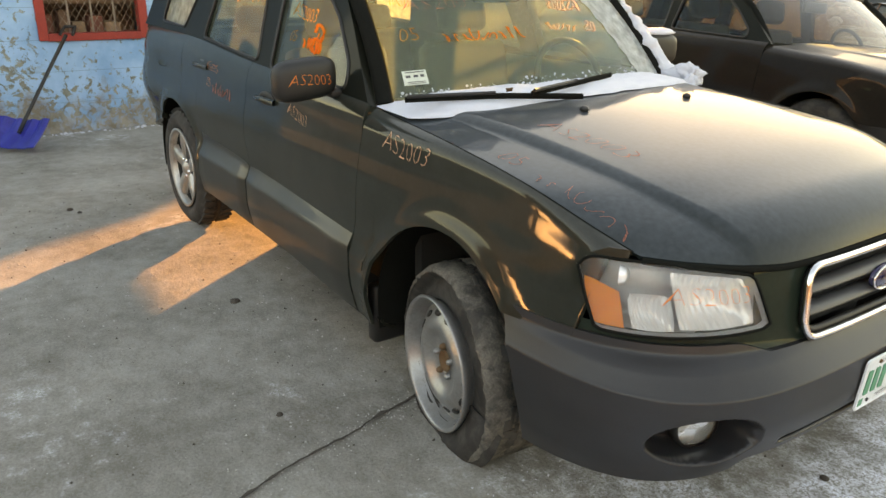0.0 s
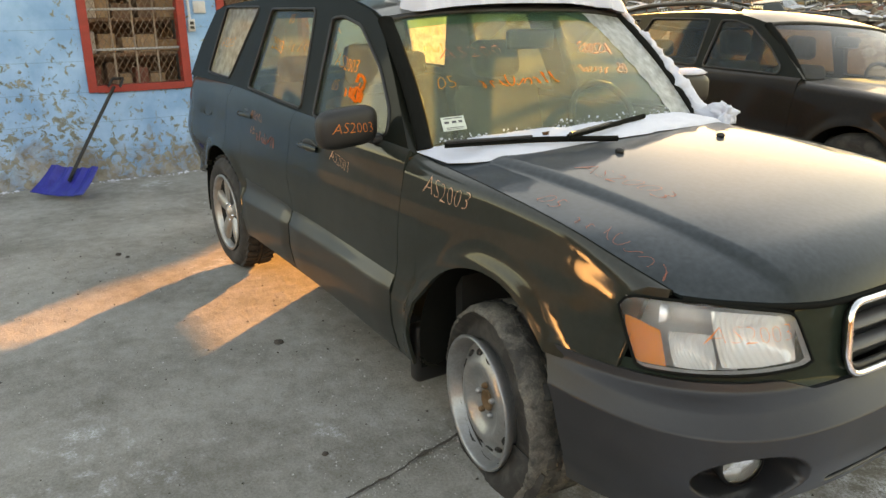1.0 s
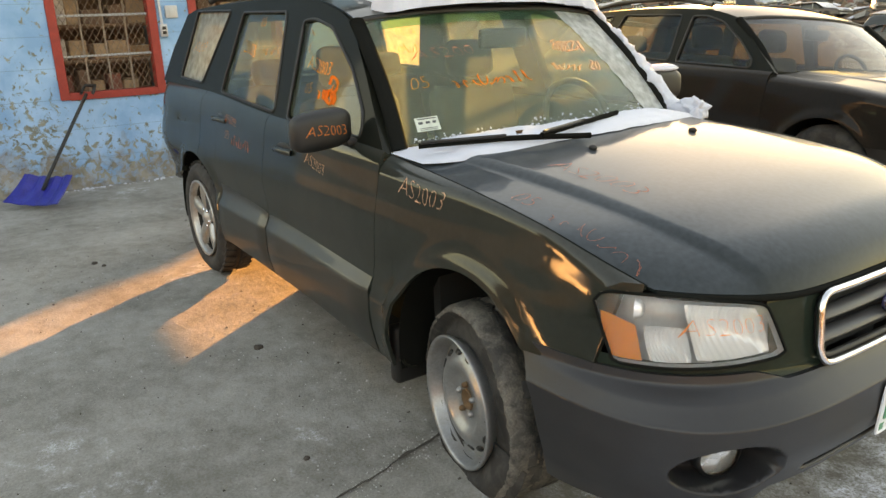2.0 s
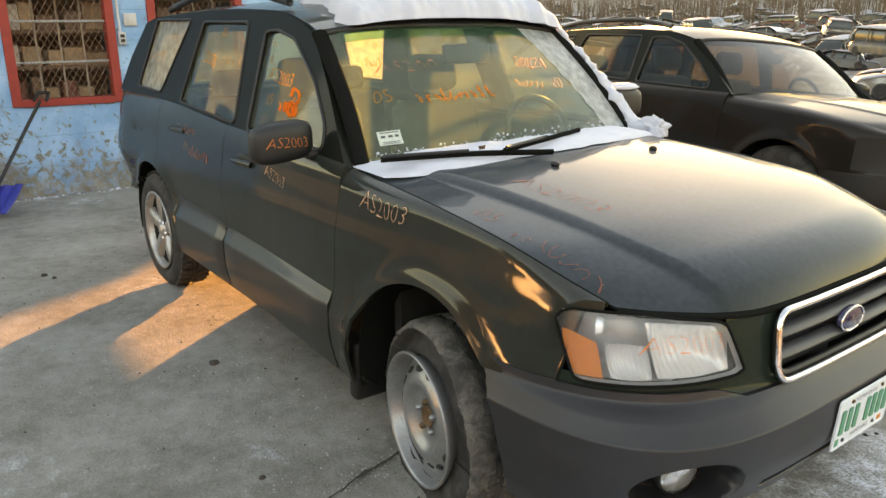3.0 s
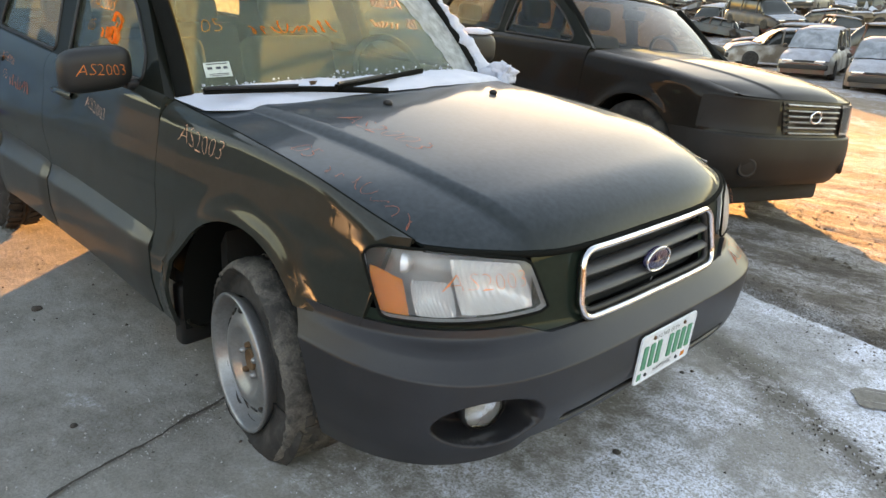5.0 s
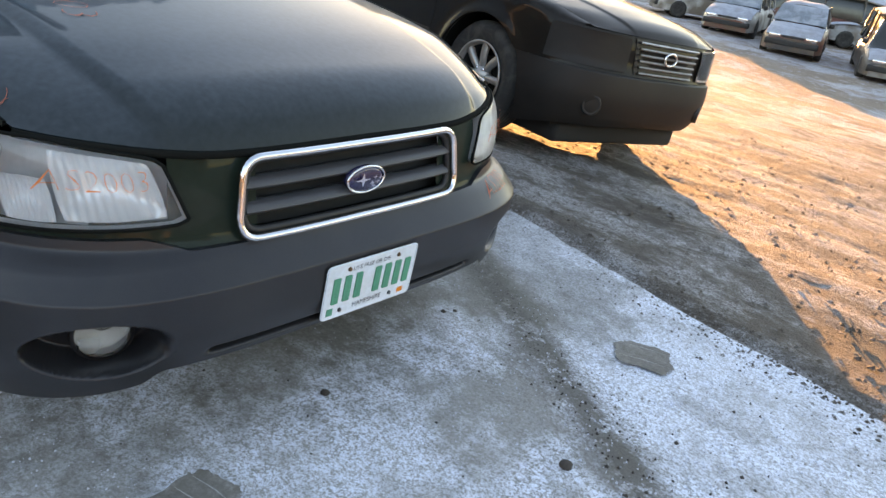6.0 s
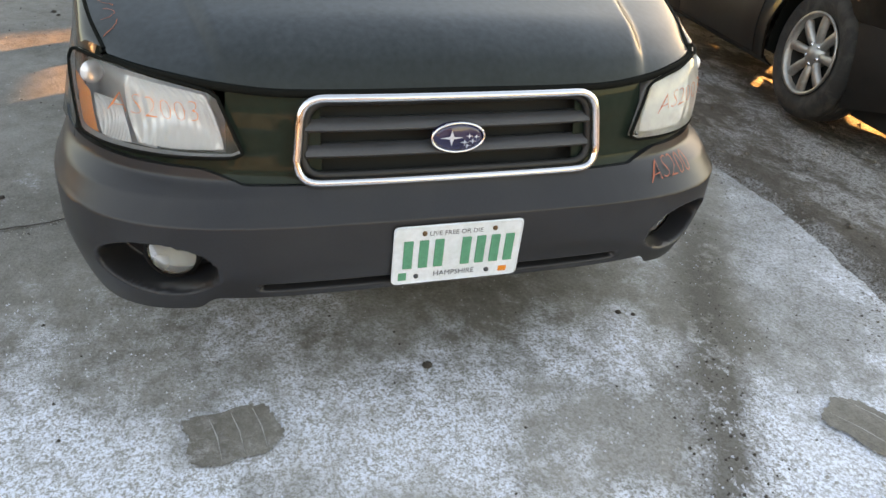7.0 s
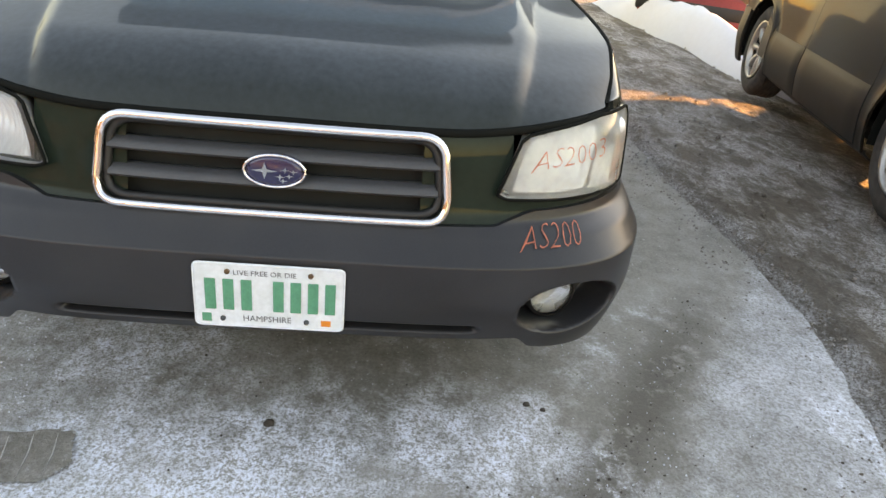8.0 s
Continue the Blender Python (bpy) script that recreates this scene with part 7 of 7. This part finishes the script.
for _ in range(9000):
    y = 36 + 74 * hr.random() ** 1.1
    x = hr.uniform(-0.95 * y - 6, 0.14 * y + 4)
    if noise.noise((x * 0.12, y * 0.12, 9)) < -0.12:
        continue
    m = pose(x, y, land(x, y) + hr.uniform(-0.1, 0.55), hr.uniform(-35, 35), hr.uniform(-35, 35), hr.uniform(0, 360))
    a, b, c = hr.uniform(0.2, 1.0), hr.uniform(0.15, 0.6), hr.uniform(0.04, 0.3)
    i = len(hv)
    hv += [m @ Vector((sx_ * a * hr.uniform(0.7, 1.1), sy_ * b, sz_ * c)) for sx_ in (-1, 1) for sy_ in (-1, 1) for sz_ in (-1, 1)]
    hf += [(i, i + 1, i + 3, i + 2), (i + 4, i + 6, i + 7, i + 5), (i, i + 4, i + 5, i + 1), (i + 2, i + 3, i + 7, i + 6), (i, i + 2, i + 6, i + 4), (i + 1, i + 5, i + 7, i + 3)]
tagged(link_mesh("scrap_heap", hv, hf, HEAP, smooth=False), "jumbled rusty scrap and snow on the hillside", "scrap", kind="stuff")

# bare woods on the far hill
BARK = mat("bare_branches", (0.10, 0.07, 0.05), 0.9, 0, 0.3, 3, 20, 0.1)
tv, tf = [], []
for _ in range(6000):
    d = rng.uniform(100, 210)
    ang = rng.uniform(-0.25, 1.25)
    x, y = -math.sin(ang) * d * 1.15, math.cos(ang) * d
    if y < 60:
        continue
    z, h = land(x, y), rng.uniform(2.6, 5.0)
    lean = Vector((rng.uniform(-0.3, 0.3), 0, h))
    limbs = [(Vector((x, y, z)), Vector((x, y, z)) + lean, 0.10)]
    for k in range(9):
        s0 = Vector((x, y, z)) + lean * rng.uniform(0.35, 0.9)
        limbs.append((s0, s0 + Vector((rng.uniform(-1.2, 1.2), rng.uniform(-0.5, 0.5), rng.uniform(0.3, 1.1))), 0.045))
    for a, b, r in limbs:
        i = len(tv)
        tv += [a + Vector((-r, 0, 0)), a + Vector((r, 0, 0)), a + Vector((0, r, 0)), b]
        tf += [(i, i + 1, i + 3), (i + 1, i + 2, i + 3), (i + 2, i, i + 3)]
tagged(link_mesh("woods", tv, tf, BARK, smooth=False), "bare brown woods on the far hillside", "trees", kind="stuff")

# a red car and a snowbank behind the estate car
red = copy_thing(kinds[0], pose(-9.0, 5.2, land(-9.0, 5.2), 0, 0, 143))
REDP = mat("faded_red_paint", (0.28, 0.03, 0.03), 0.4, 0, 0.2, 4, 40, 0.02, coat=0.4)
SILVERP = mat("pale_silver_paint", (0.56, 0.60, 0.68), 0.35, 0.3, 0.12, 4, 40, 0.02, coat=0.6)


def repaint(car, material):
    for o in car.children:
        if o.data.materials[0] == WRECK:
            o.data = o.data.copy()
            o.data.materials[0] = material


repaint(red, REDP)
tagged(red, "faded red car behind a low snowbank", "car")


def bank(u, v):
    x = lerp(-9.5, -3.6, u)
    y = 3.75 + 0.06 * (x + 4) + lerp(-0.45, 0.5, v) * (0.7 + 0.5 * noise.noise((x * 0.8, 0, 0)))
    return (x, y, land(x, y) - 0.01 + (0.40 + 0.09 * noise.noise((x * 2, y * 2, 0))) * math.sin(math.pi * v) ** 0.8 * math.sin(math.pi * u) ** 0.4)


tagged(grid("snowbank", bank, 50, 14, SNOW), "low bank of ploughed snow beside the dirt", "snow")


# unseen pile added to stop low sun from passing under the estate car
def pile(u, v):
    x, y = lerp(-7.0, -3.7, u), lerp(5.5, 6.7, v)
    return (x, y, land(x, y) - 0.03 + (0.62 + 0.12 * noise.noise((x * 2, y * 2, 7))) * math.sin(math.pi * v) ** 0.8 * math.sin(math.pi * u) ** 0.4)


tagged(grid("snow_pile", pile, 40, 16, SNOW), "unseen pile of snow added to block low sun", "snow")


# ---- the near side of the yard: unseen wooded bank added to darken reflections, parked cars ----
def ridge(u, v):
    a = lerp(-3.12, 0.25, u)
    r = lerp(19, 34, v)
    x, y = 2 + r * math.cos(a), -1 + r * math.sin(a)
    return (x, y, -0.1 + 4.0 * sstep(0, 1, v) + 0.8 * noise.noise((x * 0.2, y * 0.2, 2)) * v)


tagged(grid("wooded_bank", ridge, 72, 12, DIRT, None, True), "unseen brown bank added to darken the car reflections", "bank", kind="structure")
tv, tf = [], []
for _ in range(1600):
    u, v = rng.uniform(0.26, 1), rng.uniform(0.2, 1)
    p = Vector(ridge(u, v))
    h = rng.uniform(3.5, 6.5)
    limbs = [(p, p + Vector((rng.uniform(-0.5, 0.5), rng.uniform(-0.5, 0.5), h)), 0.14)]
    for k in range(8):
        s0 = p + Vector((0, 0, h * rng.uniform(0.25, 0.9)))
        limbs.append((s0, s0 + Vector((rng.uniform(-2, 2), rng.uniform(-2, 2), rng.uniform(0.5, 1.8))), 0.07))
    for a, b, r in limbs:
        i = len(tv)
        tv += [a + Vector((-r, 0, 0)), a + Vector((r, 0, 0)), a + Vector((0, r, 0)), b]
        tf += [(i, i + 1, i + 3), (i + 1, i + 2, i + 3), (i + 2, i, i + 3)]
tagged(link_mesh("bank_woods", tv, tf, BARK, smooth=False), "unseen bare trees added to darken the car reflections", "trees", kind="stuff")
for k, (x, y, a) in enumerate(((0.5, -7.2, 10), (5.4, -6.6, 15), (9.5, -3.0, 80))):
    copy_thing(kinds[(k + 1) % 3], pose(x, y, 0.0, 0, 0, a))
silver = copy_thing(kinds[1], pose(-4.7, -11.8, 0.0, 0, 0, 8))
repaint(silver, SILVERP)
tagged(silver, "pale silver wagon standing in the low sun", "car")
